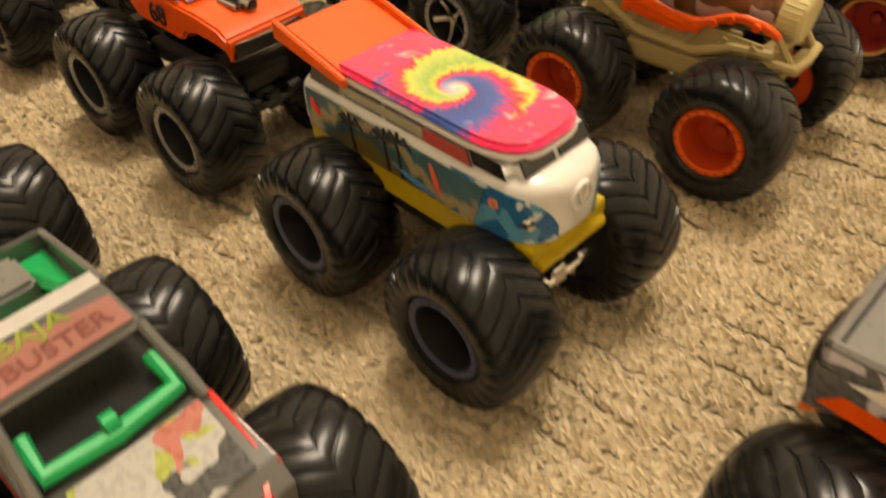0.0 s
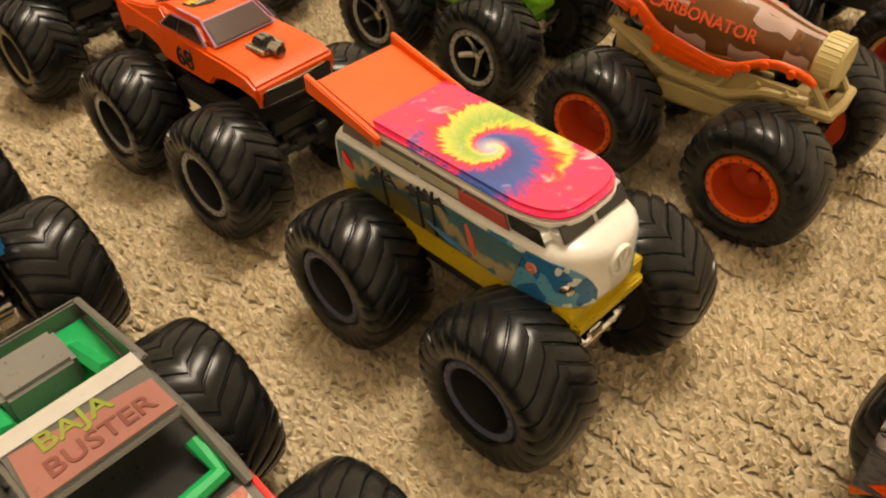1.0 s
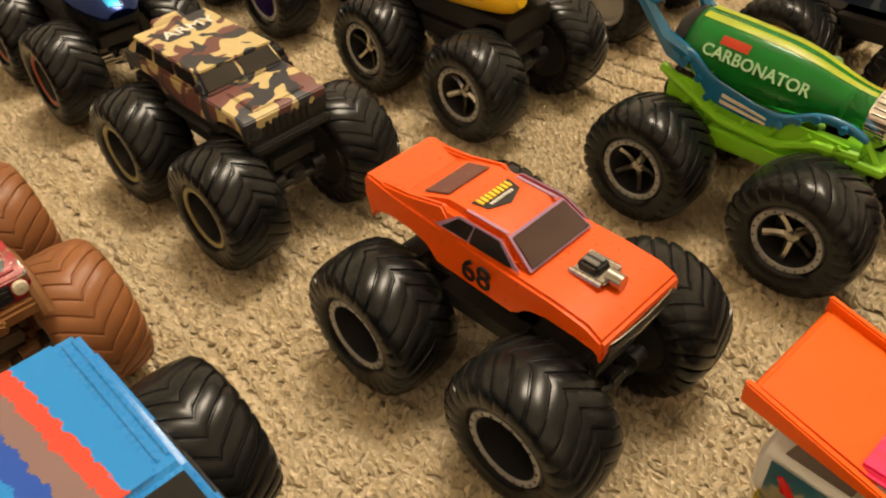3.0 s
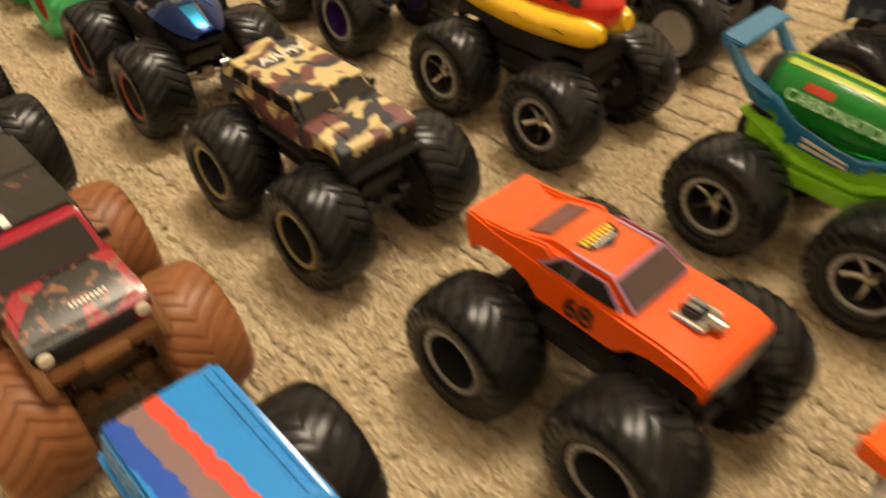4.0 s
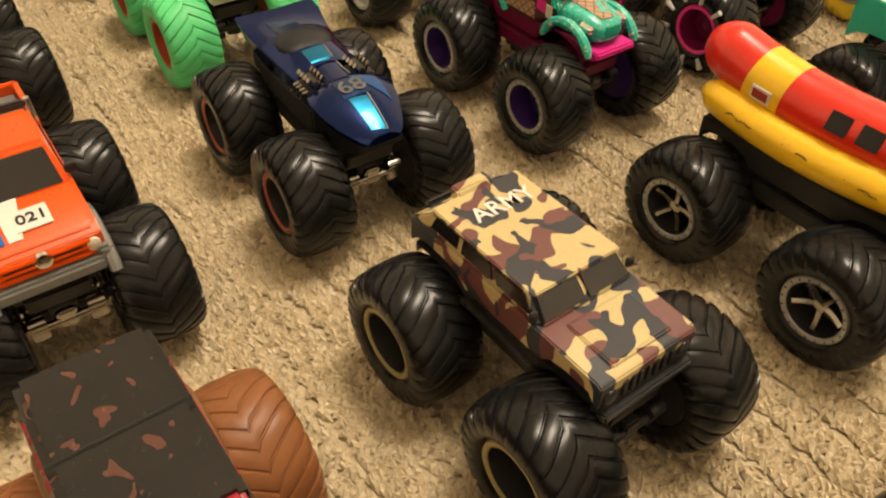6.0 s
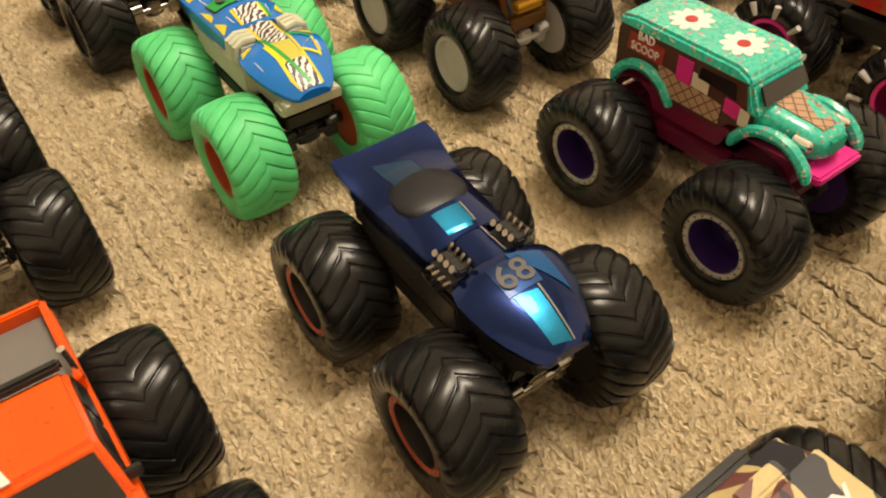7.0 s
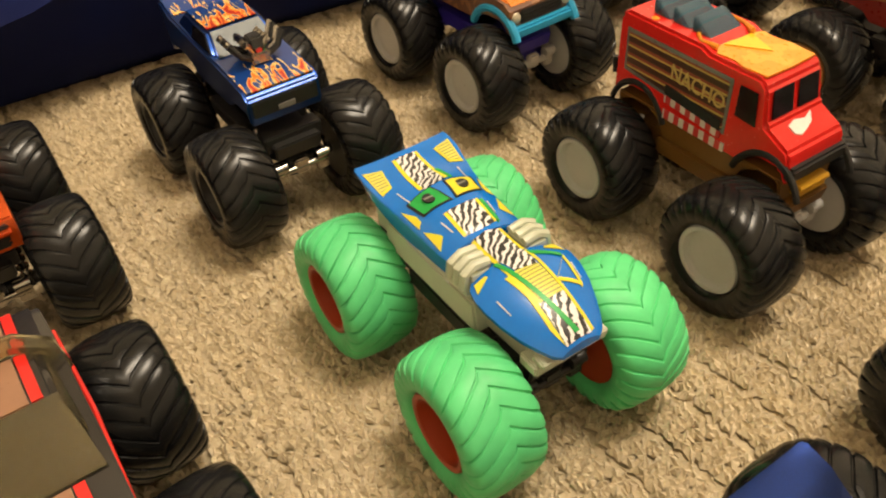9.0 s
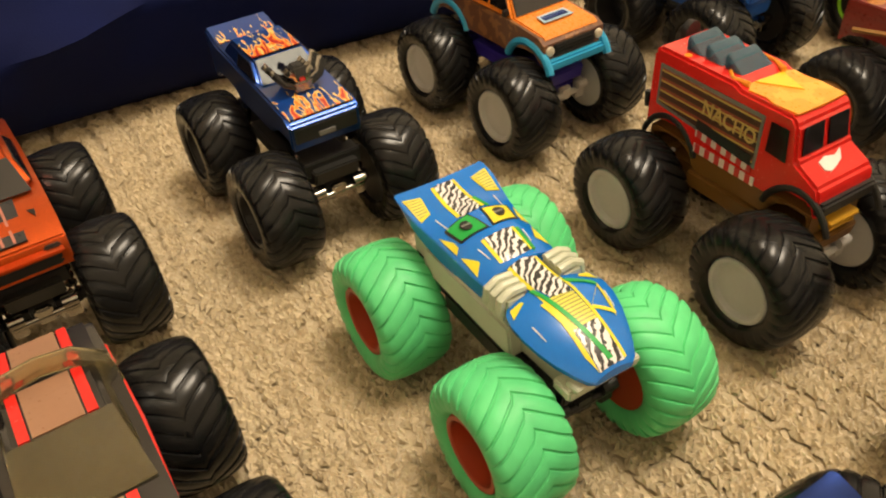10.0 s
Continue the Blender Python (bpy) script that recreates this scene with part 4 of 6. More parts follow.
def blue_racer():
    body = metallic("candy_blue_paint", (0.0009, 0.015, 0.105), 0.1)
    root = twin_engine_racer("twin_engine_racer", "candy blue twin-engine racer toy with black wheels", -0.1901, 0.4199, -45, body, SPOKE, SATIN, (RING, RIM_RED, DISH_DEEP, BLACK), TYRE_BLACK, BLACK, False, 46.7)
    canopy = plastic("smoked_canopy", (0.005, 0.007, 0.012), 0.42)
    stripe = metallic("turquoise_stripe_paint", (0.004, 0.15, 0.30), 0.22)
    teal = metallic("dark_teal_stripe_paint", (0.003, 0.045, 0.13), 0.22)
    draped(root, "tail_stripe", teal, ((-24.5, -5.5), (-15, -5.0)), ((-21.5, 3.2), (-15, 3.0)), 0.1)
    part("canopy", loft([(-17.4, 3.6, 45, 47.1), (-15.6, 6.6, 44.6, 47.6), (-12, 8.4, 44, 48.15), (-9, 8.8, 43.8, 48.2), (-6, 8.0, 44, 47.95), (-4, 6.2, 44.4, 47.4), (-2.8, 3.4, 44.6, 46.9)], 2.0, 32), canopy, root, "smoked cockpit canopy")
    draped(root, "spine_stripe", stripe, ((-2.6, -4.2), (4.6, -4.0)), ((-2.4, 2.6), (5.0, 2.8)), 0.1, "turquoise stripe behind the engines")
    draped(root, "pin_stripe", GREYPRINT, ((-2.4, 2.9), (13.4, 3.0)), ((-2.4, 3.3), (13.4, 3.4)), 0.12)
    draped(root, "nose_stripe", stripe, ((24.6, -3.8), (35.4, -2.9)), ((25.4, 1.6), (36.4, 1.2)), 0.1, "turquoise stripe on the nose")
    draped(root, "pin_stripe", GREYPRINT, ((24.6, 2.0), (36.4, 1.5)), ((24.6, 2.5), (36.4, 1.9)), 0.13)
    draped(root, "nose_flash", metallic("mid_blue_flash_paint", (0.004, 0.09, 0.33), 0.2), ((15.0, 1.6), (17.5, 8.6)), ((17.0, 1.6), (28, 8.2)), 0.1, "lighter blue flash")
    draped(root, "number_disc", metallic("dull_blue_disc_paint", (0.010, 0.035, 0.12), 0.3), ((16.6, -4.6), (24.4, -4.6)), ((16.6, 3.8), (24.4, 3.8)), 0.11)
    lettering("nose_number", "68", 8.4, pose(20.6, -0.4, 45.75, 4, 0, 90), plastic("silver_grey_number", (0.10, 0.10, 0.105), 0.4), root, "grey racing number", 0.08)


def glow_racer():
    body = paint("bright_blue_paint", (0.003, 0.155, 0.60), 0.2, 0, 0.15)
    glow = plastic("milky_white_plastic", (0.50, 0.53, 0.41), 0.35)
    root = twin_engine_racer("twin_engine_racer", "bright blue twin-engine racer toy with pale green wheels", -0.2646, 0.5014, -45, body, glow, glow, (RING_THIN, RIM_RED, DISH_DEEP, plastic("rust_orange_hub", (0.36, 0.045, 0.012), 0.4)), TYRE_GREEN, BLACK, True, 50)
    z, yel, gr = zebra(), plastic("lemon_print", (0.70, 0.62, 0.03), 0.35), plastic("leaf_green_print", (0.015, 0.34, 0.06), 0.35)
    hatch = striped("lemon_line_print", [(0.0, (0.64, 0.58, 0.08)), (0.62, (0.26, 0.27, 0.05))], 0, 0.0009)
    # tail band, cockpit band, spine band
    draped(root, "yellow_print", yel, ((-28.2, -3.6), (-14.6, -4.4)), ((-28.2, 3.4), (-15.2, 3.8)), 0.08)
    draped(root, "zebra_print", z, ((-28.4, -2.6), (-14.2, -3.4)), ((-28.4, 2.6), (-14.8, 2.8)), 0.14, "zebra striped band on the tail")
    draped(root, "green_print", gr, ((-20, 3.2), (-14.6, 4.0)), ((-20, 4.2), (-14.4, 4.8)), 0.18)
    for a, b in ((-4.4, 4.8), (4.8, 13.9)):
        wide = 4.6 if a < 0 else 4.0
        draped(root, "yellow_print", yel, ((a, -wide), (b, -wide)), ((a, wide), (b, wide)), 0.08)
        draped(root, "zebra_print", z, ((a, -wide + 0.9), (b, -wide + 0.9)), ((a, wide - 0.9), (b, wide - 0.9)), 0.14, "zebra striped band on the spine")
    draped(root, "green_print", gr, ((-4, 4.6), (4.6, 4.2)), ((-4, 5.6), (3.4, 5.2)), 0.16)
    # nose
    draped(root, "zebra_print", z, ((13.9, -3.2), (19.6, -2.2)), ((13.9, 3.2), (20.6, 2.6)), 0.12)
    draped(root, "yellow_print", yel, ((14.4, -4.4), (33, -4.6)), ((14.4, -3.4), (36.4, -3.6)), 0.1)
    draped(root, "yellow_print", yel, ((14.4, 3.2), (36.4, 3.0)), ((14.4, 3.9), (36.2, 3.8)), 0.1)
    draped(root, "yellow_print", yel, ((19.0, -5.4), (28.4, -4.0)), ((20.0, 1.8), (27.2, 2.6)), 0.08)
    draped(root, "mesh_print", hatch, ((18.6, -3.6), (27.4, -2.6)), ((19.6, 2.8), (27.6, 3.0)), 0.16, "yellow panel with fine dark lines")
    draped(root, "zebra_print", z, ((27.6, -3.4), (36.6, -3.4)), ((27.6, 3.0), (36.6, 2.9)), 0.14, "zebra striped band on the nose")
    draped(root, "green_print", gr, ((14.2, -4.8), (35.6, -0.6)), ((14.2, -3.8), (35.6, 0.6)), 0.26, "green streak down the nose")
    draped(root, "green_print", gr, ((15.0, 3.6), (19.0, 9.4)), ((16.6, 3.6), (20.0, 9.4)), 0.16)
    for ends in (((19.6, 9.6), (27.4, 8.4)), ((27.0, 8.6), (24.6, 4.2)), ((19.6, 9.6), (24.4, 4.2))):
        (x0, y0), (x1, y1) = ends
        draped(root, "triangle_print", yel, ends, ((x0 + 0.7, y0 - 0.7), (x1 + 0.7, y1 - 0.7)), 0.18)
    for s, c1 in ((-1, gr), (1, yel)):
        # angular eye: border, frame, dark lens with a pale bar
        for grow, mat, up, nm in ((1.16, INK, 0.1, "eye_border"), (1.0, c1, 0.2, "eye_print")):
            q = [(-10.5 + grow * px, s * (4.6 + grow * py)) for px, py in ((-3.2, -2.4), (3.4, -3.6), (2.8, 3.0), (-2.4, 3.8))]
            draped(root, nm, mat, (q[0], q[1]), (q[3], q[2]), up)
        part("eye_lens", disc(-10.4, s * 4.6, skin_z(-10.4, 4.6) + 0.25, 1.7, 0.3, 20, 0.9), INK, root)
        part("eye_glint", box(-10.8, -10.2, s * 4.6 - 1.2, s * 4.6 + 1.2, skin_z(-10.4, 4.6) + 0.45, skin_z(-10.4, 4.6) + 0.6, 0), GREY, root)
        draped(root, "tail_print", yel, ((-27.4, s * 12.2), (-19.6, s * 11.4)), ((-26.6, s * 7.4), (-20.6, s * 8.2)), 0.1)
        draped(root, "tail_mesh_print", hatch, ((-27.0, s * 11.8), (-20.6, s * 11.2)), ((-26.2, s * 7.9), (-21.2, s * 8.6)), 0.18)
        for p, q, r, t in (((-13, 10.6), (-6, 10.2), (-9, 9.0), (-7, 9.0)), ((-4.6, 10.0), (2.2, 10.0), (-0.4, 7.8), (0, 7.8)), ((15.4, 10.6), (18, 11.4), (15.4, 7.8), (16, 7.4))):
            draped(root, "side_print", yel, ((p[0], s * p[1]), (q[0], s * q[1])), ((r[0], s * r[1]), (t[0], s * t[1])), 0.12)
        for x0, x1, yy in ((-18, -13, 8.6), (-3, 1, 6.4), (22, 26, 9.8)):
            draped(root, "white_fleck", PALE, ((x0, s * yy), (x1, s * (yy - 0.6))), ((x0, s * (yy - 0.3)), (x1, s * (yy - 0.8))), 0.12)
    part("front_bumper", joined(box(29, 34.6, -9.6, 9.6, 31.6, 34.6, 0.5), box(32, 35.8, -8.6, 8.6, 34.4, 36.0, 0.3)), glow, root, "milky white plastic bumper")


def flame_car():
    fl = flames("blue_paint_with_flames", (0.004, 0.04, 0.22), 0.0205, 17.0)
    fl2 = flames("blue_roof_with_flames", (0.004, 0.04, 0.22), -0.013, 17.0)
    blue = metallic("royal_blue_paint", (0.003, 0.035, 0.20), 0.25)
    root = truck("muscle_car", "royal blue flame-painted muscle car toy with a bare engine", -0.3468, 0.5722, -44, (RING_THIN, SATIN, DISH_DEEP, SATIN), wheelbase=48)
    tops = [(-37, 37), (-39, 46), (-40, 51.0), (-37, 51.2), (-30, 49), (-10, 48), (10, 47.2), (27, 46.0), (30, 44), (30, 36.5)]
    part("body", prism(outline(-36.5, 29.5, 35, tops, 24, 38.6, 11), lambda x, z: 12.8 - 0.002 * max(0, abs(x) - 24) ** 2, 0.9), blue, root)
    part("bonnet", slab([(4, -12.2, 47.5), (28.8, -11.6, 45.4), (28.8, 11.6, 45.4), (4, 12.2, 47.5)], 0.45), fl, root, "bonnet with orange flames")
    cab = Cab(root, "cabin", (-27, 8, 11.8), (-19, -1, 9.8), 47.2, 53.4, blue, 1.0)
    cab.plate("roof", "roof", 0.02, 0.98, 0.03, 0.97, fl2, "roof with orange flames")
    cab.plate("windscreen", "front", 0.06, 0.94, 0.08, 0.92, plastic("grey_blue_glass", (0.018, 0.034, 0.040), 0.35))
    cab.both("side_window", 0.45, 0.92, 0.15, 0.82, GLASS_DARK)
    part("boot_lid", slab([(-38.5, -11.6, 51.3), (-29, -11.6, 48.9), (-29, 11.6, 48.9), (-38.5, 11.6, 51.3)], 0.4), flames("blue_boot_with_flames", (0.004, 0.04, 0.22), -0.031, 20.0), root)
    engine_block(root, 13, 0, 47.4, SPOKE, RED, 1.25)
    for s in (-1, 1):
        for k in range(4):
            part("exhaust_pipe", tube([(9 + 2.6 * k, s * 3, 49), (9.5 + 2.6 * k, s * 6.5, 51), (8 + 2.6 * k, s * 9.2, 54.5)], [0.9, 0.95, 1.15], 8), SATIN if k % 2 else SPOKE, root)
        part("headlight", box(29.6, 30.4, min(s * 6, s * 11), max(s * 6, s * 11), 40, 42.4, 0.3), SATIN, root)
    part("scoop", joined(hexa((11, 17.5, -2.6, 2.6), (11.5, 16, -2.2, 2.2), 51.5, 54.8, 0.5)), SATIN, root)
    part("grille", box(29.7, 30.6, -11.4, 11.4, 38, 43, 0.3), BLACK, root)
    part("plate_print", box(30.3, 30.9, -3, 3, 38.6, 40.2, 0.1), GREYPRINT, root)
    reshaped(root, lambda x: x * 0.96 - 2.4, 0.9, lambda z: z + 0.8)


# ---- the row behind ----
def bottle_truck(name, label, x, y, heading, glass, stripe, frame_mat, chassis, cap, rim, wheelbase, wing, word, word_mat):
    root = truck(name, label, x, y, heading, rim, wheelbase=wheelbase, chassis=chassis)
    tilt = pose(-1.5 * S, 0, 45.4 * S, 0, 4.5, 0)
    prof = [(-24.6, 0.2), (-24.6, 6.8), (-23.6, 8.4), (-21, 9.4), (-8, 9.6), (4, 9.4), (11, 8.4), (18, 6.6), (23, 5.6), (27.4, 5.3), (27.4, 0.2)]
    part("bottle", turned(prof, 40, "x"), glass, root, "see-through plastic bottle body").matrix_basis = tilt
    core = joined(tube([(-21, 0, -2), (0, 0, -1), (20, 0, -1)], [6.4, 5.4, 3.6], 12), box(-14, 6, -5, 5, -6, 1, 1.0))
    part("inner_engine", core, plastic(name + "_inner", (0.05, 0.16, 0.04) if wing else (0.17, 0.085, 0.035), 0.5), root).matrix_basis = tilt
    lid = part("cap", turned([(26.8, 0.2), (26.8, 6.1), (27.6, 6.5), (32.2, 6.3), (33, 5.6), (33.2, 0.2)], 36, "x"), cap, root, "ribbed bottle cap")
    lid.matrix_basis = tilt
    for a in [k * math.pi / 14 for k in range(28)]:
        part("rib", tube([(27.4, 6.4 * math.cos(a), 6.4 * math.sin(a)), (32.4, 6.2 * math.cos(a), 6.2 * math.sin(a))], 0.32, 4), cap, lid)
    part("bottle_base", joined(turned([(-27, 0.2), (-27, 6.8), (-24.4, 8.6), (-22.6, 9.2), (-22.6, 0.2)], 14, "x")), SATIN, root).matrix_basis = tilt
    def over(x0, x1, a0, a1, mat, nm, steps=14):
        def rad(q):
            for (p, r0), (q2, r1) in zip(prof[2:], prof[3:]):
                if p <= q <= q2:
                    return r0 + (r1 - r0) * (q - p) / (q2 - p)
            return 5.3
        bm = bmesh.new()
        grid = [[bm.verts.new((S * q, S * (rad(q) + 0.18) * math.cos(a), S * (rad(q) + 0.18) * math.sin(a))) for a in [a0 + (a1 - a0) * j / 6 + (0.14 * abs(math.sin(2.4 * i)) if nm == "foam_patch" else 0) for j in range(7)]] for i, q in enumerate([x0 + (x1 - x0) * i / steps for i in range(steps + 1)])]
        for g, h in zip(grid, grid[1:]):
            for j in range(6):
                bm.faces.new((g[j], h[j], h[j + 1], g[j + 1]))
        bmesh.ops.solidify(bm, geom=bm.faces[:], thickness=0.12 * S)
        part(nm, bm, mat, root).matrix_basis = tilt
    over(-21, 26.5, 1.75, 2.0, stripe, "top_stripe", 20)
    over(-21, 26.5, 1.2, 1.55, stripe, "top_stripe", 20)
    over(-18, -12, 3.35, 3.75, stripe, "label_patch", 4)
    over(-13, -5, 2.3, 2.55, plastic(name + "_flash", (0.75, 0.09, 0.04), 0.4), "flame_shape", 6)
    if not wing:
        for q0, q1, a0, a1 in ((-19, -11, 3.35, 3.85), (-8, 1, 3.25, 3.7), (7, 17, 3.2, 3.75), (-16, -6, 2.2, 2.6), (10, 20, 1.9, 2.4), (20, 26, 2.9, 3.5)):
            over(q0, q1, a0, a1, stripe, "foam_patch", 6)
    # frame rails with wheel arches
    for s in (-1, 1):
        rail = [(-32, 48.4, 46.6), (-29, 49.4, 47.2), (-25, 49.8, 46.8), (-21, 49.0, 45.0), (-18, 47.0, 41.6), (-15, 44.6, 38.4), (-12, 43.2, 36.4), (-6, 41.8, 35.6), (0, 40.4, 35.0), (5, 40.0, 35.4), (9, 40.6, 37.4), (12, 42.0, 39.4), (16, 43.8, 41.4), (20, 44.4, 42.0), (25, 43.8, 41.2), (28, 42.6, 40.2), (30, 41.2, 39.6)]
        rim_w = lambda q: 9.8 if q < -28 else 12.0 - 0.004 * max(0, q - 12) ** 2
        skin = [[(q, s * (rim_w(q) - 1.6), hi - 0.6), (q, s * rim_w(q), hi), (q, s * (rim_w(q) + 0.7), (hi * 2 + lo) / 3), (q, s * (rim_w(q) + 0.5), lo), (q, s * (rim_w(q) - 0.5), lo)] for q, hi, lo in rail]
        part("side_frame", joined(rounded(solid(skin), 0.3, 1, 40), *[turned([(-0.8, 0.2), (-0.8, 1.1), (0.8, 1.1), (0.8, 0.2)], 8, "y", (q, s * 12.6, zz)) for q, zz in ((-17.5, 42), (-14, 37.6), (8, 37.4), (12.5, 40.2), (-22, 46), (17, 42.4), (24, 42.2))]), frame_mat, root, "glossy scalloped side frame over the wheel arches")
        for k in range(2):
            part("vent", slab([(-10 + 0.4 * k, s * 12.55, 37.4 + 1.9 * k), (4, s * 12.55, 35.8 + 1.4 * k), (4, s * 12.55, 36.4 + 1.4 * k), (-10 + 0.4 * k, s * 12.55, 38.4 + 1.9 * k)][::-s], 0.4), CREAM if wing else frame_mat, root)
        part("lower_rail", joined(tube([(-31, s * 9, 40), (-20, s * 10.6, 36), (-10, s * 11, 31.5), (8, s * 11, 30.5), (18, s * 10.6, 34.5), (29, s * 9.6, 35)], 1.5, 8), *[tube([(a, s * 10.6, 31), (a + 4, s * 10.8, 36.5)], 0.9, 6) for a in (-22, -14, -4, 4, 12, 20)]), chassis, root)
        part("lower_panel", slab([(-28, s * 9.4, 32), (26, s * 9.4, 31), (26, s * 9.4, 37), (-28, s * 9.4, 40)][::-s], 0.9), chassis, root)
        lettering("side_writing", word, 4.4, tiltmm(-3, s * 9.4, 48.8, 68, s), word_mat, root, "raised lettering along the bottle")
    part("front_frame", joined(tube([(27, -10, 33), (34.5, -8.5, 32.4), (35, 0, 32), (34.5, 8.5, 32.4), (27, 10, 33)], 1.5, 8), tube([(28, -8, 40), (33.5, -7.6, 33)], 1.0, 6), tube([(28, 8, 40), (33.5, 7.6, 33)], 1.0, 6), tube([(29, -8.5, 37), (32, 0, 37), (29, 8.5, 37)], 0.9, 6), box(31, 35.6, -8, 8, 30.4, 32.2, 0.5)), chassis, root, "tubular front bumper")
    if wing:
        part("rear_wing", joined(tube([(-22, -11, 47), (-30, -13, 51), (-37.5, -13.6, 60)], [1.8, 2.2, 1.6], 6), tube([(-22, 11, 47), (-30, 12.4, 51), (-37.5, 13.6, 60)], [1.6, 2.0, 1.5], 6), prism([(-40, 59), (-40.5, 61.6), (-32.5, 60.4), (-33, 58.8)], 14.4, 0.5), slab([(-22, -12.4, 44), (-36, -14, 58), (-39, -14, 60), (-28, -12.4, 46)], 1.2)), frame_mat, root, "tall rear wing on two struts")
    else:
        part("rear_wing", joined(prism([(-34, 47), (-37, 51), (-30, 52.4), (-24, 49.2)], 12.5, 0.6), tube([(-24, -11, 46), (-31, -12, 49)], 1.7, 6), tube([(-24, 11, 46), (-31, 12, 49)], 1.7, 6)), frame_mat, root)
    reshaped(root, lambda q: q * 0.95, 0.87, lambda q: q, {"bottle", "inner_engine", "cap", "rib", "bottle_base", "top_stripe", "label_patch", "flame_shape", "foam_patch", "side_writing"})
    return root


def tiltmm(x, y, z, lean, s):
    return pose(x, y * 0.99, z, lean, 4.5 if s < 0 else -4.5, 0 if s < 0 else 180)


def green_bottle():
    bottle_truck("soda_bottle_truck", "green soda bottle toy truck with a blue frame and wing", 0.0365, 0.3328, -42.4, clear("green_clear_plastic", (0.03, 0.62, 0.09), 0.06, 0.82), paint("lemon_green_stripe", (0.55, 0.66, 0.03), 0.3), paint("deep_teal_blue_paint", (0.01, 0.13, 0.27), 0.25), LIME, CHROME, CHROME_STAR, 46, True, "CARBONATOR", plastic("pale_green_print", (0.42, 0.68, 0.42), 0.4))


def amber_bottle():
    bottle_truck("soda_bottle_truck", "amber bottle toy truck with an orange frame and cream chassis", 0.1006, 0.2631, -41, clear("amber_clear_plastic", (0.72, 0.34, 0.13), 0.07, 0.85), plastic("pinkish_white_foam_print", (0.72, 0.55, 0.5), 0.4), ORANGE, plastic("bone_plastic", (0.40, 0.31, 0.13), 0.42), plastic("bone_ribbed_plastic", (0.52, 0.44, 0.21), 0.4), (RING, ORANGE_PL, DISH_DEEP, plastic("deep_orange_hub", (0.55, 0.06, 0.01), 0.4)), 47, False, "CARBONATOR", plastic("orange_red_print", (0.75, 0.10, 0.02), 0.4))


def hot_dog_truck():
    root = truck("hot_dog_truck", "red hot dog in a yellow bun toy truck", -0.0476, 0.4065, -43.3, CHROME_STAR, wheelbase=48, metal=SATIN)
    red = paint("sausage_red_paint", (0.66, 0.025, 0.012), 0.25)
    def axis_z(x):
        return 50.5 + 0.0032 * (x + 2) ** 2 * (1.2 if x < 0 else 0.45)
    def stretch(x0, x1, mat, name, close=True):
        n = 26
        pts, rs = [], []
        for i in range(n + 1):
            x = x0 + (x1 - x0) * i / n
            e = min(1.0, max(0.0, (x + 42.5) / 9.0)), min(1.0, max(0.0, (33.0 - x) / 10.0))
            r = 8.2 * math.sqrt(max(0.003, 1 - (1 - e[0]) ** 2)) * math.sqrt(max(0.003, 1 - (1 - e[1]) ** 2.2))
            pts.append((x, 0, axis_z(x)))
            rs.append(r)
        return part(name, tube(pts, rs, 28), mat, root)
    stretch(-42.4, -24.5, red, "sausage")
    stretch(-24.4, -13.1, YELLOW, "band")
    stretch(-13.0, 32.9, red, "sausage")
    for s in (-1, 1):
        pts, rs = [], []
        for i in range(21):
            x = -35.5 + 67.5 * i / 20
            e = min(1, (i + 0.3) / 2.4, (20.3 - i) / 2.4)
            pts.append((x, s * (8.4 - 0.0016 * x * x), 42.6 + 0.0022 * (x + 4) ** 2))
            rs.append(5.2 * math.sqrt(1 - (1 - e) ** 2))
        part("bun", tube(pts, rs, 20), YELLOW, root)
        for x in (3.5, 12.0, 20.5):
            a = 0.42
            y, z = s * 8.25 * math.cos(a), axis_z(x) + 8.25 * math.sin(a)
            dy, dz = -s * math.sin(a) * 2.6, math.cos(a) * 2.6
            c = [(x - 2.9, y - dy, z - dz), (x + 2.9, y - dy, z - dz), (x + 2.9, y + dy, z + dz), (x - 2.9, y + dy, z + dz)]
            part("side_window", slab(c if s < 0 else c[::-1], 0.35, 0.15), INK, root, "black rounded window")
        c = [(-21.5, s * 8.0, 49.5), (-15.5, s * 8.0, 49.2), (-15.5, s * 8.1, 53.2), (-21.5, s * 8.1, 53.5)]
        part("badge", slab(c if s < 0 else c[::-1], 0.5, 0.15), PALE, root, "small white badge with a dark red border")
        c = [(-20.8, s * 8.55, 50.3), (-16.2, s * 8.55, 50.0), (-16.2, s * 8.6, 52.4), (-20.8, s * 8.6, 52.7)]
        part("badge_print", slab(c if s < 0 else c[::-1], 0.2), DARKRED, root)
        for k in range(3):
            x = -24 + 18 * k
            part("mustard_line", tube([(x + q * 1.3, s * (13.0 - 0.6 * math.sin(q)), 44.6 + 0.5 * math.sin(q * 1.7)) for q in range(9)], 0.22, 5), plastic("brown_line_print", (0.12, 0.06, 0.01), 0.5), root)
    part("windscreen", joined(slab([(24.4, -5.2, 55.2), (29.2, -3.4, 52.0), (29.2, 3.4, 52.0), (24.4, 5.2, 55.2)], 1.2, 0.3)), INK, root, "black windscreen")
    part("underbody", prism(outline(-32, 29, 31, [(-32, 39), (29, 38)], 24, 35.5, 10), 11, 0.6), BLACK, root)
    part("mount", box(-26, 22, -7, 7, 38, 45, 0.6), BLACK, root)


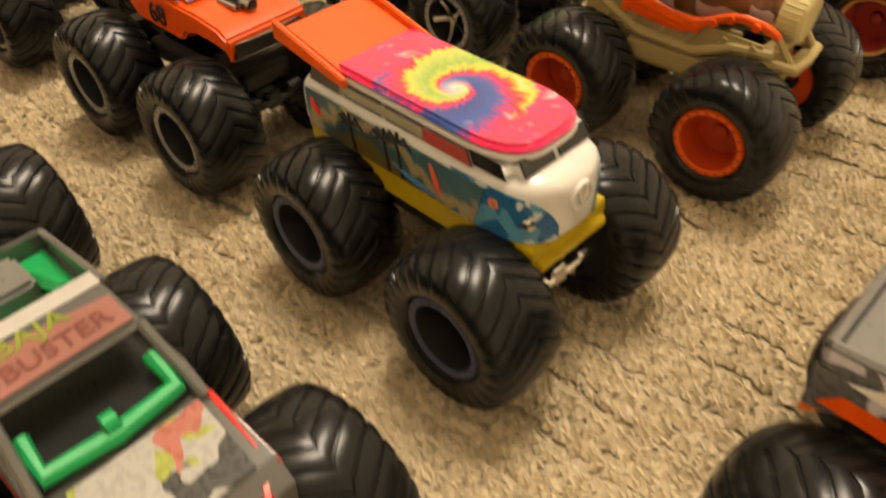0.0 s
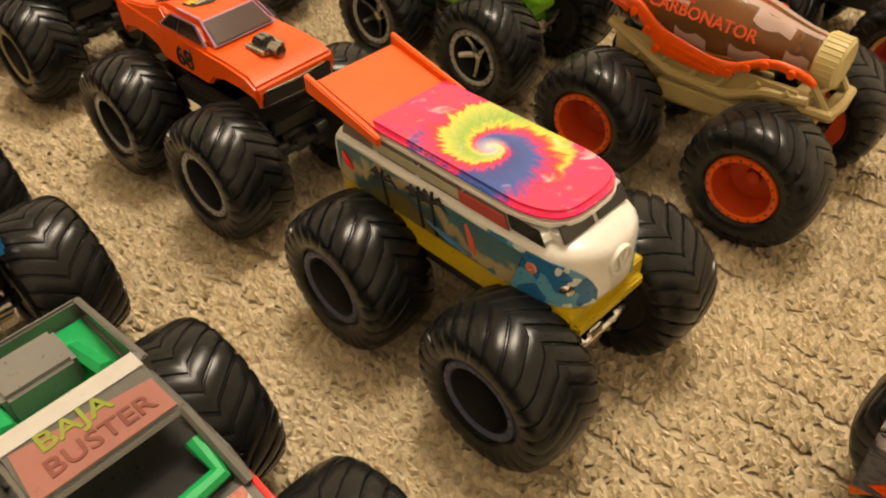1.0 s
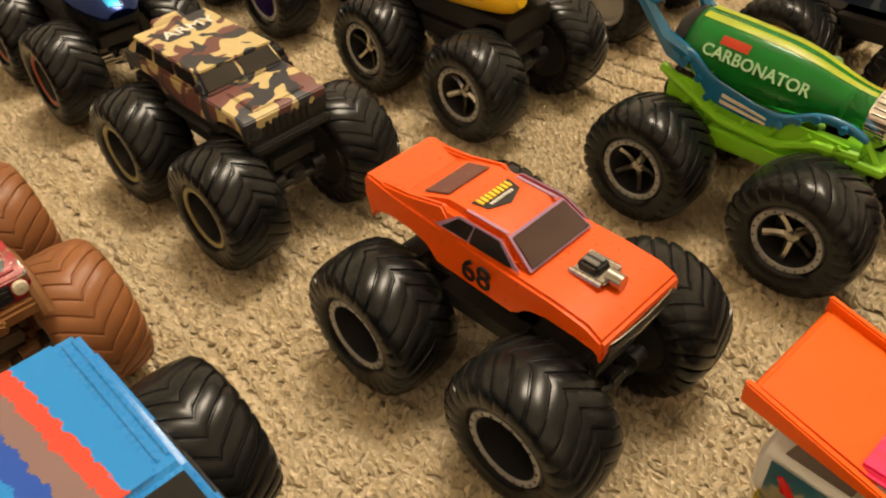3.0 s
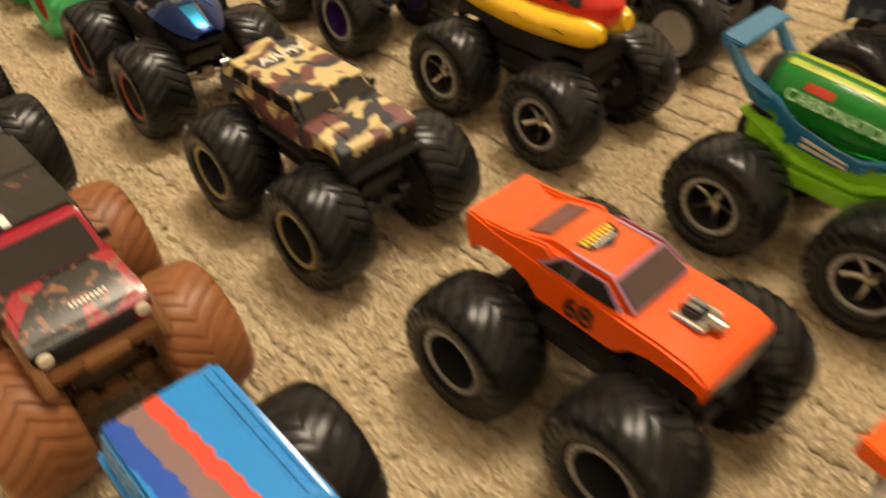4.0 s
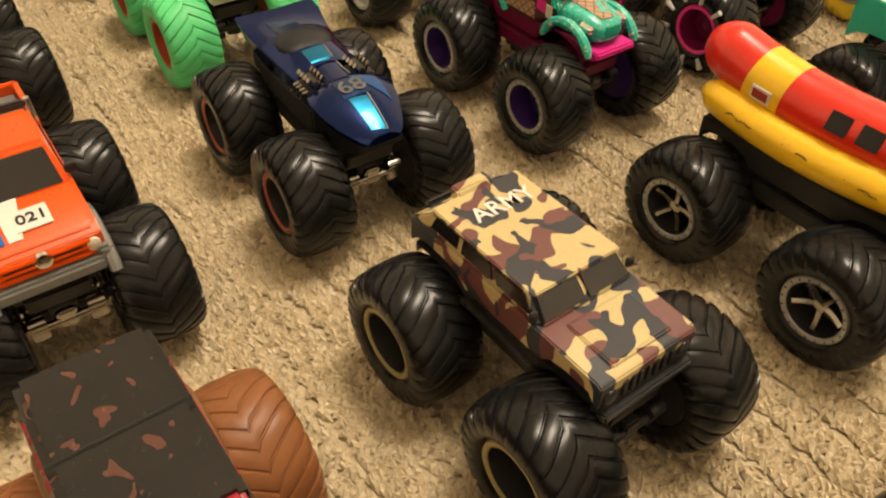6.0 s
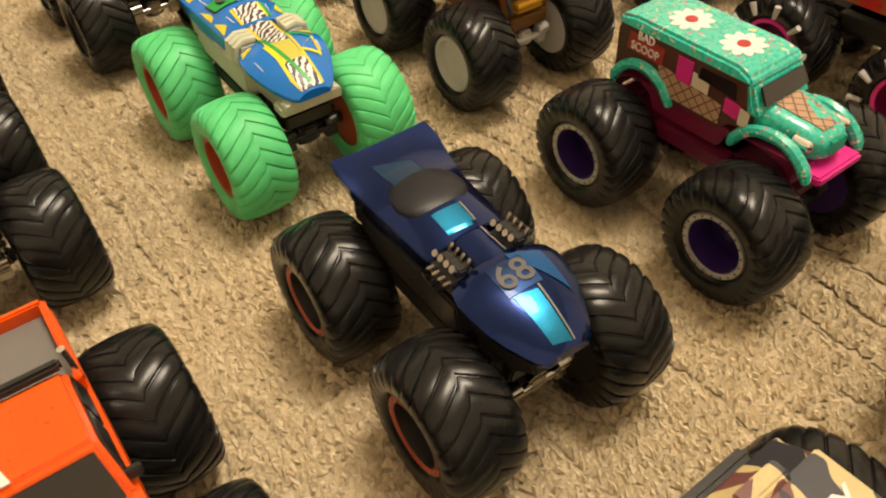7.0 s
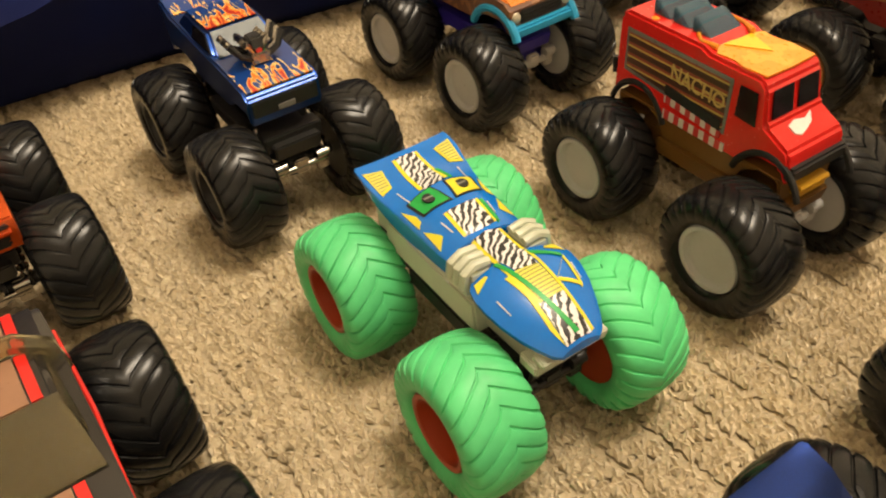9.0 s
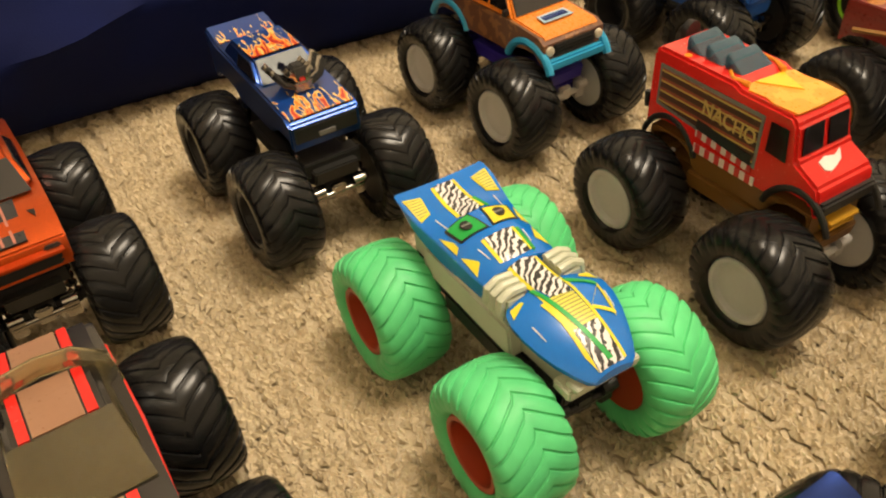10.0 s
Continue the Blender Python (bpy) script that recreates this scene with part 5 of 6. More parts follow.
def ice_cream_van():
    root = truck("ice_cream_van", "teal ice-cream delivery van toy with daisies on the roof", -0.1291, 0.4850, -43.4, (RING, RIM_SILVER, DISH_DEEP, PURPLE), wheelbase=49, chassis=plastic("maroon_plastic", (0.10, 0.005, 0.028), 0.4), metal=SATIN)
    maroon = plastic("maroon_side_plastic", (0.13, 0.006, 0.035), 0.4)
    teal = spotted("teal_sprinkle_paint", (0.03, 0.47, 0.37), [((0.7, 0.6, 0.5), 520, 0.685, 1.0), ((0.75, 0.5, 0.05), 560, 0.70, 4.0), ((0.6, 0.05, 0.2), 600, 0.70, 9.0)], 0.28, 0.5)
    brown = plastic("chocolate_print", (0.07, 0.025, 0.018), 0.35)
    waffle = lattice("waffle_cone_print", (0.42, 0.27, 0.17), (0.13, 0.06, 0.035), 0.0036)
    part("underbody", prism(outline(-34, 33, 30, [(-34, 37), (33, 37)], 24.5, 36.5, 10), 12.4, 0.5), maroon, root)
    part("body", prism(outline(-34.5, 24, 35.5, [(-34.5, 51), (-33, 54.4), (20, 54.4), (22.2, 53), (24, 46)], 24.5, 39.5, 10.5), 13.2, 0.8), brown, root, "chocolate brown van sides")
    part("roof", joined(prism([(-35.2, 52.6), (-34.4, 55.8), (-28, 56.8), (16, 56.8), (21.5, 55.4), (23.2, 52.8)], lambda x, z: 13.4 - max(0, z - 54.4) * 0.5, 1.0)), teal, root, "glossy teal roof with sprinkles")
    part("front_frame", hexa((21, 25.4, -13, 13), (20.2, 22.8, -12.6, 12.6), 44.6, 53.4, 0.8), teal, root)
    part("windscreen", joined(slab([(25.05, -10.6, 48.0), (25.05, 10.6, 48.0), (23.45, 10.2, 52.6), (23.45, -10.2, 52.6)], 0.5, 0.15)), GLASS_DARK, root)
    part("bonnet", loft([(22, 10.8, 36, 47.4), (27, 10.2, 36, 47.2), (31.5, 8.8, 36, 46.0), (34.2, 7.2, 36.6, 44.2), (35.2, 5.0, 37.6, 42.4)], 4.0, 28), teal, root, "rounded teal bonnet")
    part("bonnet_print", solid([[(25.4, -5.6, 46.4), (25.4, 5.6, 46.4), (30, 4.8, 45.4), (33.2, 3, 43.6), (33.2, -3, 43.6), (30, -4.8, 45.4)], [(25.4, -5.6, 47.6), (25.4, 5.6, 47.6), (30, 4.8, 46.75), (33.6, 3, 45.1), (33.6, -3, 45.1), (30, -4.8, 46.75)]]), waffle, root, "waffle cone print")
    part("grille", joined(*[box(35.0, 35.8, -3.4 + 1.5 * k, -2.6 + 1.5 * k, 38.8, 43.4, 0.2) for k in range(5)]), TEAL, root)
    part("bumper", joined(box(33, 37.4, -10.5, 10.5, 33.4, 35.8, 0.5), box(32, 35.6, -9.5, 9.5, 31.8, 33.4, 0.4)), PINK, root, "bright pink bumper")
    white = plastic("daisy_white_print", (0.74, 0.72, 0.70), 0.35)
    for cx in (8.5, -13.5):
        heart = part("daisy", disc(cx, -0.6, 56.9, 2.2, 0.35), plastic("dull_red_print", (0.4, 0.03, 0.03), 0.4), root, "printed daisy with a red heart")
        for q in range(10):
            a = q * math.pi / 5
            rim_pts = [(cx + (4.4 + 3.4 * math.cos(t)) * math.cos(a) - 1.75 * math.sin(t) * math.sin(a), -0.6 + (4.4 + 3.4 * math.cos(t)) * math.sin(a) + 1.75 * math.sin(t) * math.cos(a)) for t in [k * math.pi / 6 for k in range(12)]]
            part("petal", solid([[(px, py, z) for px, py in rim_pts] for z in (56.7, 56.98 + 0.05 * (q % 2))]), white, heart)
    for s in (-1, 1):
        def side(name, pts, mat, off=13.3, label=""):
            c = [(x, s * off, z) for x, z in pts]
            part(name, slab(c if s < 0 else c[::-1], 0.3, 0.0), mat, root, label)
        side("waffle_panel", [(-12, 37.5), (14, 37.5), (14, 43.6), (-14, 46.5)], waffle, 13.3, "waffle print on the door")
        side("pink_scoop", [(-6, 45), (0.5, 44.4), (0.5, 52.2), (-6, 52.2)], PINK, 13.35)
        side("cream_scoop", [(1, 45), (8, 44.6), (8, 48.4), (1, 49.6)], CREAM, 13.4)
        side("side_window", [(3, 48.6), (19, 47.6), (18, 52.2), (4, 52.2)], GLASS_DARK, 13.45)
        side("pink_door_edge", [(15, 42.4), (21, 41.6), (21, 46.4), (15, 47)], PINK, 13.35)
        side("cream_door_edge", [(21.2, 40.8), (24, 40.4), (24, 45.4), (21.2, 46)], CREAM, 13.35)
        side("sign_patch", [(-29, 46.5), (-12.5, 46.0), (-12.0, 51.8), (-28, 52.2)], DARKRED, 13.35, "red sign patch")
        lettering("side_writing", "BAD\nSCOOP", 3.9, pose(-20.5, s * 13.75, 50.2, 90, 0, 0 if s < 0 else 180), PALE, root, "white hand-drawn lettering")
        for cx, rx in ((22.5, 11.6), (-19.0, 10.6)):
            pts = [(cx + rx * math.cos(t), s * 10.4, 31.0 + 11.2 * math.sin(t)) for t in [0.1 * math.pi + k * 0.82 * math.pi / 14 for k in range(15)]]
            part("fender", tube(pts, [1.0] + [1.6] * 13 + [1.0], 8), teal, root, "rounded teal mudguard")
        part("headlight", turned([(31, 1.8), (33.6, 1.7), (34.2, 0.9), (34.2, 0.1)], 14, "x", (0, s * 9.2, 42.2), False), CHROME, root)
    reshaped(root, lambda x: x * 0.75 - 3.75 if x < 23 else 13.5 + (x - 23) * 1.55, 0.79, lambda z: z if z < 38 else 38 + (z - 38) * 0.87, {"fender"})


def food_truck():
    root = truck("food_truck", "red snack food truck toy with an orange cheese roof", -0.2065, 0.5634, -45.5, (RING_THIN, RIM_WHITE, DISH_FLAT, RIM_WHITE), wheelbase=50, chassis=plastic("brown_plastic", (0.13, 0.06, 0.012), 0.4), metal=RIM_WHITE)
    cheese = spotted("cheese_print", (0.82, 0.30, 0.015), [((0.80, 0.38, 0.04), 130, 0.56, 2.0)], 0.3)
    part("underbody", prism(outline(-34, 30, 29, [(-34, 36), (30, 36)], 25, 35.5, 11), 12.2, 0.5), plastic("brown_side_plastic", (0.15, 0.07, 0.015), 0.35), root)
    w = lambda x, z: 13.0 - max(0, z - 46) * 0.05
    part("body", prism(outline(-36, 31, 35, [(-36, 56.5), (-34, 58.4), (-4, 58.4), (-1, 57.4), (17, 57.4), (19.4, 55.6), (21.6, 47.2), (30, 43.8), (31.4, 41)], 25, 39.2, 11), w, 0.9), RED, root)
    jag = [(-1.5, -8), (0.5, -11), (6, -10.2), (10, -11.4), (17.4, -10.6), (17.8, 0), (17.4, 10.8), (9, 11.4), (4, 10.4), (0, 11), (-2, 7), (-0.5, 2), (-3, -3)]
    part("roof_print", solid([[(x, y, 57.3) for x, y in jag], [(x, y, 57.75) for x, y in jag]]), cheese, root, "orange melted cheese print on the roof")
    part("chip_print", slab([(-1.5, -5.5, 57.8), (9.5, 2.5, 57.8), (-1, 6.5, 57.8)], 0.2), YELLOW, root, "yellow triangular chip print")
    part("cheese_drip", joined(tube([(-1, 7, 58.4), (-6, 9, 58.7), (-11, 8.6, 58.7)], [0.9, 0.5, 0.8], 6), tube([(-1, -9, 58.2), (-6, -10.5, 58.6), (-9, -8, 58.7)], [0.8, 0.5, 0.6], 6), disc(-24, -10, 58.3, 1.2), disc(-14, 10.2, 58.3, 1.0)), cheese, root)
    smoky = clear("smoky_blue_plastic", (0.10, 0.2, 0.28), 0.1, 0.6)
    for k in range(3):
        x = -8.5 - 7.6 * k
        part("roof_window", hexa((x - 3.4, x + 3.6, -7.6, 7.6), (x - 4.4, x - 3.0, -6.8, 6.8), 58.2, 61.6, 0.5), smoky, root, "slanted smoky blue roof window")
    part("rear_spare", turned([(-38.5, 0.2), (-38.5, 3.6), (-36, 3.8), (-36, 0.2)], 16, "x", (0, 6, 57)), SATIN, root)
    shelf = striped("shelf_print", [(0.0, (0.06, 0.018, 0.012)), (0.55, (0.50, 0.36, 0.09)), (0.72, (0.25, 0.05, 0.025))], 2, 0.0031)
    check = striped("red_white_awning_print", [(0.0, (0.5, 0.03, 0.025)), (0.5, (0.6, 0.52, 0.48))], 0, 0.0036)
    for s in (-1, 1):
        def side(name, pts, mat, off, label="", up=0.35):
            c = [(x, s * off, z) for x, z in pts]
            part(name, slab(c if s < 0 else c[::-1], up, 0.1), mat, root, label)
        side("hatch_frame", [(-32, 43), (9, 40), (9, 54.6), (-32, 54.6)], GREY, 12.75, "grey frame of the serving hatch")
        side("hatch", [(-31, 44), (8, 41), (8, 53.6), (-31, 53.6)], shelf, 13.0, "serving hatch with striped shelves")
        side("awning", [(-16, 53.6), (-13, 53.6), (-10, 45), (-13, 45.6)], check, 13.3)
        side("counter", [(-14, 42.4), (7.6, 40.6), (7.6, 43.4), (-14, 45.2)], SATIN, 13.4, "dark counter")
        side("counter_stripe", [(-14, 40.2), (8, 38.6), (8, 40.6), (-14, 42.2)], check, 13.2)
        side("lower_stripe", [(-14, 35.6), (10, 35.6), (10, 38), (-14, 38.2)], check, 13.05, "red and white checked skirt")
        lettering("hatch_writing", "NACHO", 5.6, pose(-2.5, s * 13.5, 48.4, 90, 3 if s < 0 else -3, 0 if s < 0 else 180), plastic("cream_yellow_print", (0.5, 0.36, 0.12), 0.4), root, "cream lettering in the hatch")
        side("door_window", [(11.4, 46.4), (18.6, 46.0), (17.4, 54.2), (11.4, 54.2)], GLASS_DARK, 12.95)
        for cx in (25, -25):
            pts = [(cx + 11.8 * math.cos(t), s * 12.7, 29.6 + 11.4 * math.sin(t)) for t in [0.1 * math.pi + k * 0.8 * math.pi / 12 for k in range(13)]]
            part("fender", tube(pts, 1.0, 8), BLACK, root, "black mudguard")
        c = [(21.4, s * 1.2, 48.4), (21.4, s * 10.6, 48.4), (19.9, s * 10.2, 55.0), (19.9, s * 1.2, 55.0)]
        part("windscreen", slab(c if s > 0 else c[::-1], 0.4, 0.12), GLASS_DARK, root)
    logo = [(24, -5.5), (23.2, -2), (24.0, 2), (22.8, 6), (25.4, 3.4), (26.6, 0), (27.4, -3.4), (26.4, -5.4)]
    part("bonnet_flame", solid([[(x, y, 47.2 - (x - 21.6) * 0.405) for x, y in logo], [(x, y, 47.5 - (x - 21.6) * 0.405) for x, y in logo]]), PALE, root, "pale flame shape on the bonnet")
    part("bumper", joined(box(29.6, 33, -12.6, 12.6, 36.6, 40.4, 0.7)), BLACK, root)
    part("hook_plate", joined(box(29, 33.6, -7, 7, 32.4, 34.0, 0.4), box(29, 33, -6.4, 6.4, 30.4, 32, 0.4)), plastic("mustard_plastic", (0.5, 0.27, 0.02), 0.4), root)
    part("tail_hook", joined(tube([(-36, -8, 40), (-39.5, -9, 39), (-39.5, -9, 43)], 1.2, 6)), BLACK, root)
    reshaped(root, lambda x: x * 0.9 + 1.2, 0.80, lambda z: z if z < 36 else 36 + (z - 36) * 1.1)


def box_pickup(name, label, x, y, heading, rim, body, hood, bumper, cab_mat, tyre=TYRE_BLACK, wheelbase=47, under=BLACK, roof=55.5, bed=True, metal=SPOKE, glass=GLASS_DARK):
    """A boxy pickup: bed, cabin, bonnet, grille, mudguards."""
    root = truck(name, label, x, y, heading, rim, tyre, wheelbase=wheelbase, chassis=under, metal=metal)
    h = wheelbase / 2
    part("body", prism(outline(-35, 31.5, 34.5, [(-35, 45.6), (-6, 45.6), (12, 46), (29, 44.6), (31.8, 42.8), (32, 36)], h, 38.4, 11), 13.4, 0.8), body, root)
    part("bonnet", prism([(11, 45.6), (12, 46.6), (29, 45.2), (31, 43.6), (30, 43)], 12.2, 0.5), hood, root)
    cab = Cab(root, "cabin", (-12, 15, 12.8), (-8.5, 8.5, 11.2), 45.4, roof, cab_mat, 0.9)
    cab.plate("windscreen", "front", 0.06, 0.94, 0.12, 0.88, glass)
    cab.both("side_window", 0.08, 0.46, 0.25, 0.86, glass)
    cab.both("side_window", 0.52, 0.94, 0.25, 0.86, glass)
    cab.plate("rear_window", "rear", 0.12, 0.88, 0.2, 0.86, glass)
    if bed:
        part("bed_wall", joined(box(-35, -33.4, -13.2, 13.2, 45, 49.4, 0.4), box(-35, -11, -13.2, -11.8, 45, 49.4, 0.4), box(-35, -11, 11.8, 13.2, 45, 49.4, 0.4)), body, root)
    part("grille", joined(box(31.4, 32.4, -9, 9, 37.8, 42.2, 0.3), *[box(32.0, 32.8, -8.4, 8.4, 38.4 + 1.2 * k, 38.9 + 1.2 * k, 0.1) for k in range(3)]), SATIN, root)
    part("bumper", joined(box(31, 34.6, -12.6, 12.6, 33.8, 37.4, 0.8)), bumper, root)
    for s in (-1, 1):
        part("headlight", turned([(31.6, 1.7), (32.7, 1.6), (33, 0.8), (33, 0.1)], 12, "x", (0, s * 10.9, 40.4), False), CREAM, root)
        part("mirror", box(11, 12.4, min(s * 12.4, s * 15), max(s * 12.4, s * 15), 47, 49.4, 0.3), SATIN, root)
    root_cab[root.name] = cab
    return root


root_cab = {}
DISH_WHITE = (RING_THIN, RIM_WHITE, DISH_FLAT, RIM_WHITE)


def orange_blue_pickup():
    blue = plastic("light_blue_plastic", (0.03, 0.32, 0.58), 0.35)
    brown = spotted("brown_wood_print", (0.13, 0.05, 0.025), [((0.25, 0.11, 0.04), 220, 0.56, 2.0)], 0.4)
    root = box_pickup("delivery_truck", "orange and brown toy truck with a light blue bumper", -0.2849, 0.6413, -42.4, DISH_WHITE, brown, paint("amber_orange_paint", (0.75, 0.22, 0.02), 0.28), blue, paint("amber_cab_paint", (0.75, 0.22, 0.02), 0.28), wheelbase=47.5, under=plastic("indigo_plastic", (0.025, 0.015, 0.22), 0.4), metal=plastic("grey_white_plastic", (0.45, 0.43, 0.4), 0.4))
    part("bonnet_badge", joined(slab([(19, -6, 46.7), (24, -6.5, 46.3), (24, 6.5, 46.3), (19, 6, 46.7)], 0.2)), plastic("pale_blue_badge", (0.35, 0.5, 0.62), 0.4), root)
    top_bars("bonnet_print", root, 21.6, -5.2, 5.2, 46.75, 8, 3.0, plastic("navy_print", (0.02, 0.04, 0.2), 0.4))
    for s in (-1, 1):
        for cx in (23.7, -23.7):
            part("fender", tube([(cx + 12 * math.cos(t), s * 13, 30 + 11.4 * math.sin(t)) for t in [0.1 * math.pi + k * 0.8 * math.pi / 12 for k in range(13)]], 1.5, 8), blue, root, "light blue mudguard")
    part("cargo", box(-34, -10, -12.6, 12.6, 46, 60, 1.0), plastic("steel_blue_box", (0.02, 0.07, 0.16), 0.4), root, "dark blue cargo box")


def navy_pickup():
    navy = spotted("navy_grey_paint", (0.012, 0.022, 0.055), [((0.10, 0.13, 0.17), 95, 0.62, 6.0)], 0.4)
    box_pickup("pickup_truck", "dark navy pickup toy with bronze wheel rims", 0.092, 0.400, -42, (RING_THIN, RIM_GOLD, DISH_DEEP, plastic("rust_hub", (0.16, 0.05, 0.015), 0.5)), navy, navy, SATIN, navy, metal=SATIN)


def teal_pickup():
    root = box_pickup("pickup_truck", "teal pickup toy with a white patterned roof", 0.0064, 0.4737, -43, (RING_THIN, RIM_SILVER, DISH_FLAT, RIM_SILVER), TEAL, spotted("white_bonnet_print", (0.62, 0.58, 0.5), [((0.05, 0.05, 0.05), 110, 0.6, 2.0)], 0.35), WHITE, WHITE, metal=CHROME)
    part("bed_cover", slab([(-33.6, -11.4, 48.4), (-13, -11.4, 48.4), (-13, 11.4, 48.4), (-33.6, 11.4, 48.4)], 0.6), WHITE, root)
    part("bed_print", joined(slab([(-30, -8, 49.1), (-18, -2, 49.1), (-17, 2, 49.1), (-26, -1, 49.1)], 0.2), slab([(-24, 1, 49.1), (-16, 6, 49.1), (-28, 8, 49.1)], 0.2)), INK, root, "black streak print")


def spider_truck():
    body = spotted("green_brown_orange_paint", (0.32, 0.10, 0.02), [((0.45, 0.02, 0.015), 55, 0.6, 8.0)], 0.35)
    root = box_pickup("pickup_truck", "orange and maroon toy truck with pink rims and white spoke tyres", -0.0706, 0.5517, -43, (RING_THIN, plastic("hot_pink_ring", (0.72, 0.03, 0.30), 0.35), DISH_DEEP, plastic("dark_magenta_hub", (0.16, 0.006, 0.06), 0.4)), body, paint("scarlet_paint", (0.5, 0.02, 0.015), 0.3), ORANGE, body)
    part("bed_load", joined(box(-34, -13, -12.4, 12.4, 46, 56, 2.0)), spotted("dark_green_print", (0.05, 0.13, 0.03), [((0.10, 0.28, 0.03), 150, 0.55, 2.0)], 0.4), root, "dark green load in the bed")
    part("front_panel", slab([(32.6, -9, 38), (32.6, 9, 38), (32.2, 9, 43.4), (32.2, -9, 43.4)], 0.6), BLUE, root)
    spoke = plastic("pale_spoke_print", (0.45, 0.45, 0.45), 0.4)
    for wx in (23.5, -23.5):
        for s in (-1, 1):
            part("tyre_spokes", joined(*[tube([(wx + 11 * math.cos(a), s * 30.6, R + 11 * math.sin(a)), (wx + 15.2 * math.cos(a), s * 30.4, R + 15.2 * math.sin(a))], [0.7, 1.1], 6) for a in [0.2 + k * math.pi / 5 for k in range(10)]]), spoke, root, "pale spokes printed on the tyre wall")


def dark_red_truck():
    red = spotted("dark_red_gold_paint", (0.20, 0.015, 0.01), [((0.45, 0.2, 0.05), 80, 0.62, 1.0)], 0.3, 0.5)
    root = box_pickup("pickup_truck", "dark red pickup toy with gold trim and bronze rims", -0.1386, 0.6297, -43, (RING_THIN, RIM_GOLD, DISH_DEEP, plastic("brown_hub", (0.06, 0.025, 0.012), 0.5)), red, red, RIM_GOLD, red)
    for s in (-1, 1):
        part("gold_trim", tube([(-30, s * 13.8, 40), (-8, s * 14, 44), (10, s * 14, 43), (29, s * 13.4, 41)], 1.0, 6), RIM_GOLD, root)


def crimson_truck():
    red = paint("crimson_paint", (0.30, 0.02, 0.012), 0.3)
    box_pickup("pickup_truck", "crimson toy truck with gold-ringed black wheels", 0.1634, 0.3217, -42, (RING_THIN, RIM_GOLD, DISH_DEEP, DARKRED), red, red, SATIN, red)


def cobalt_truck():
    cobalt = plastic("cobalt_blue_plastic", (0.015, 0.10, 0.45), 0.38)
    box_pickup("pickup_truck", "cobalt blue toy truck on black wheels", -0.2166, 0.704, -43, (RING_THIN, SATIN, DISH_DEEP, SATIN), SATIN, SATIN, cobalt, cobalt, under=cobalt)


def yellow_wheel_truck():
    box_pickup("pickup_truck", "grey toy truck with yellow tyres", -0.003, 0.610, -43, (RING_THIN, GREY, DISH_DEEP, GREY), GREY, GREY, GREY, GREY, tyre=TYRE_YELLOW)


def lime_rim_truck():
    box_pickup("pickup_truck", "black toy truck with lime rims", -0.150, 0.750, -43, (RING_THIN, LIME, DISH_DEEP, SATIN), SATIN, SATIN, SATIN, SATIN)


# ---- the row in front ----
LX, LY = -0.0038, -0.0040


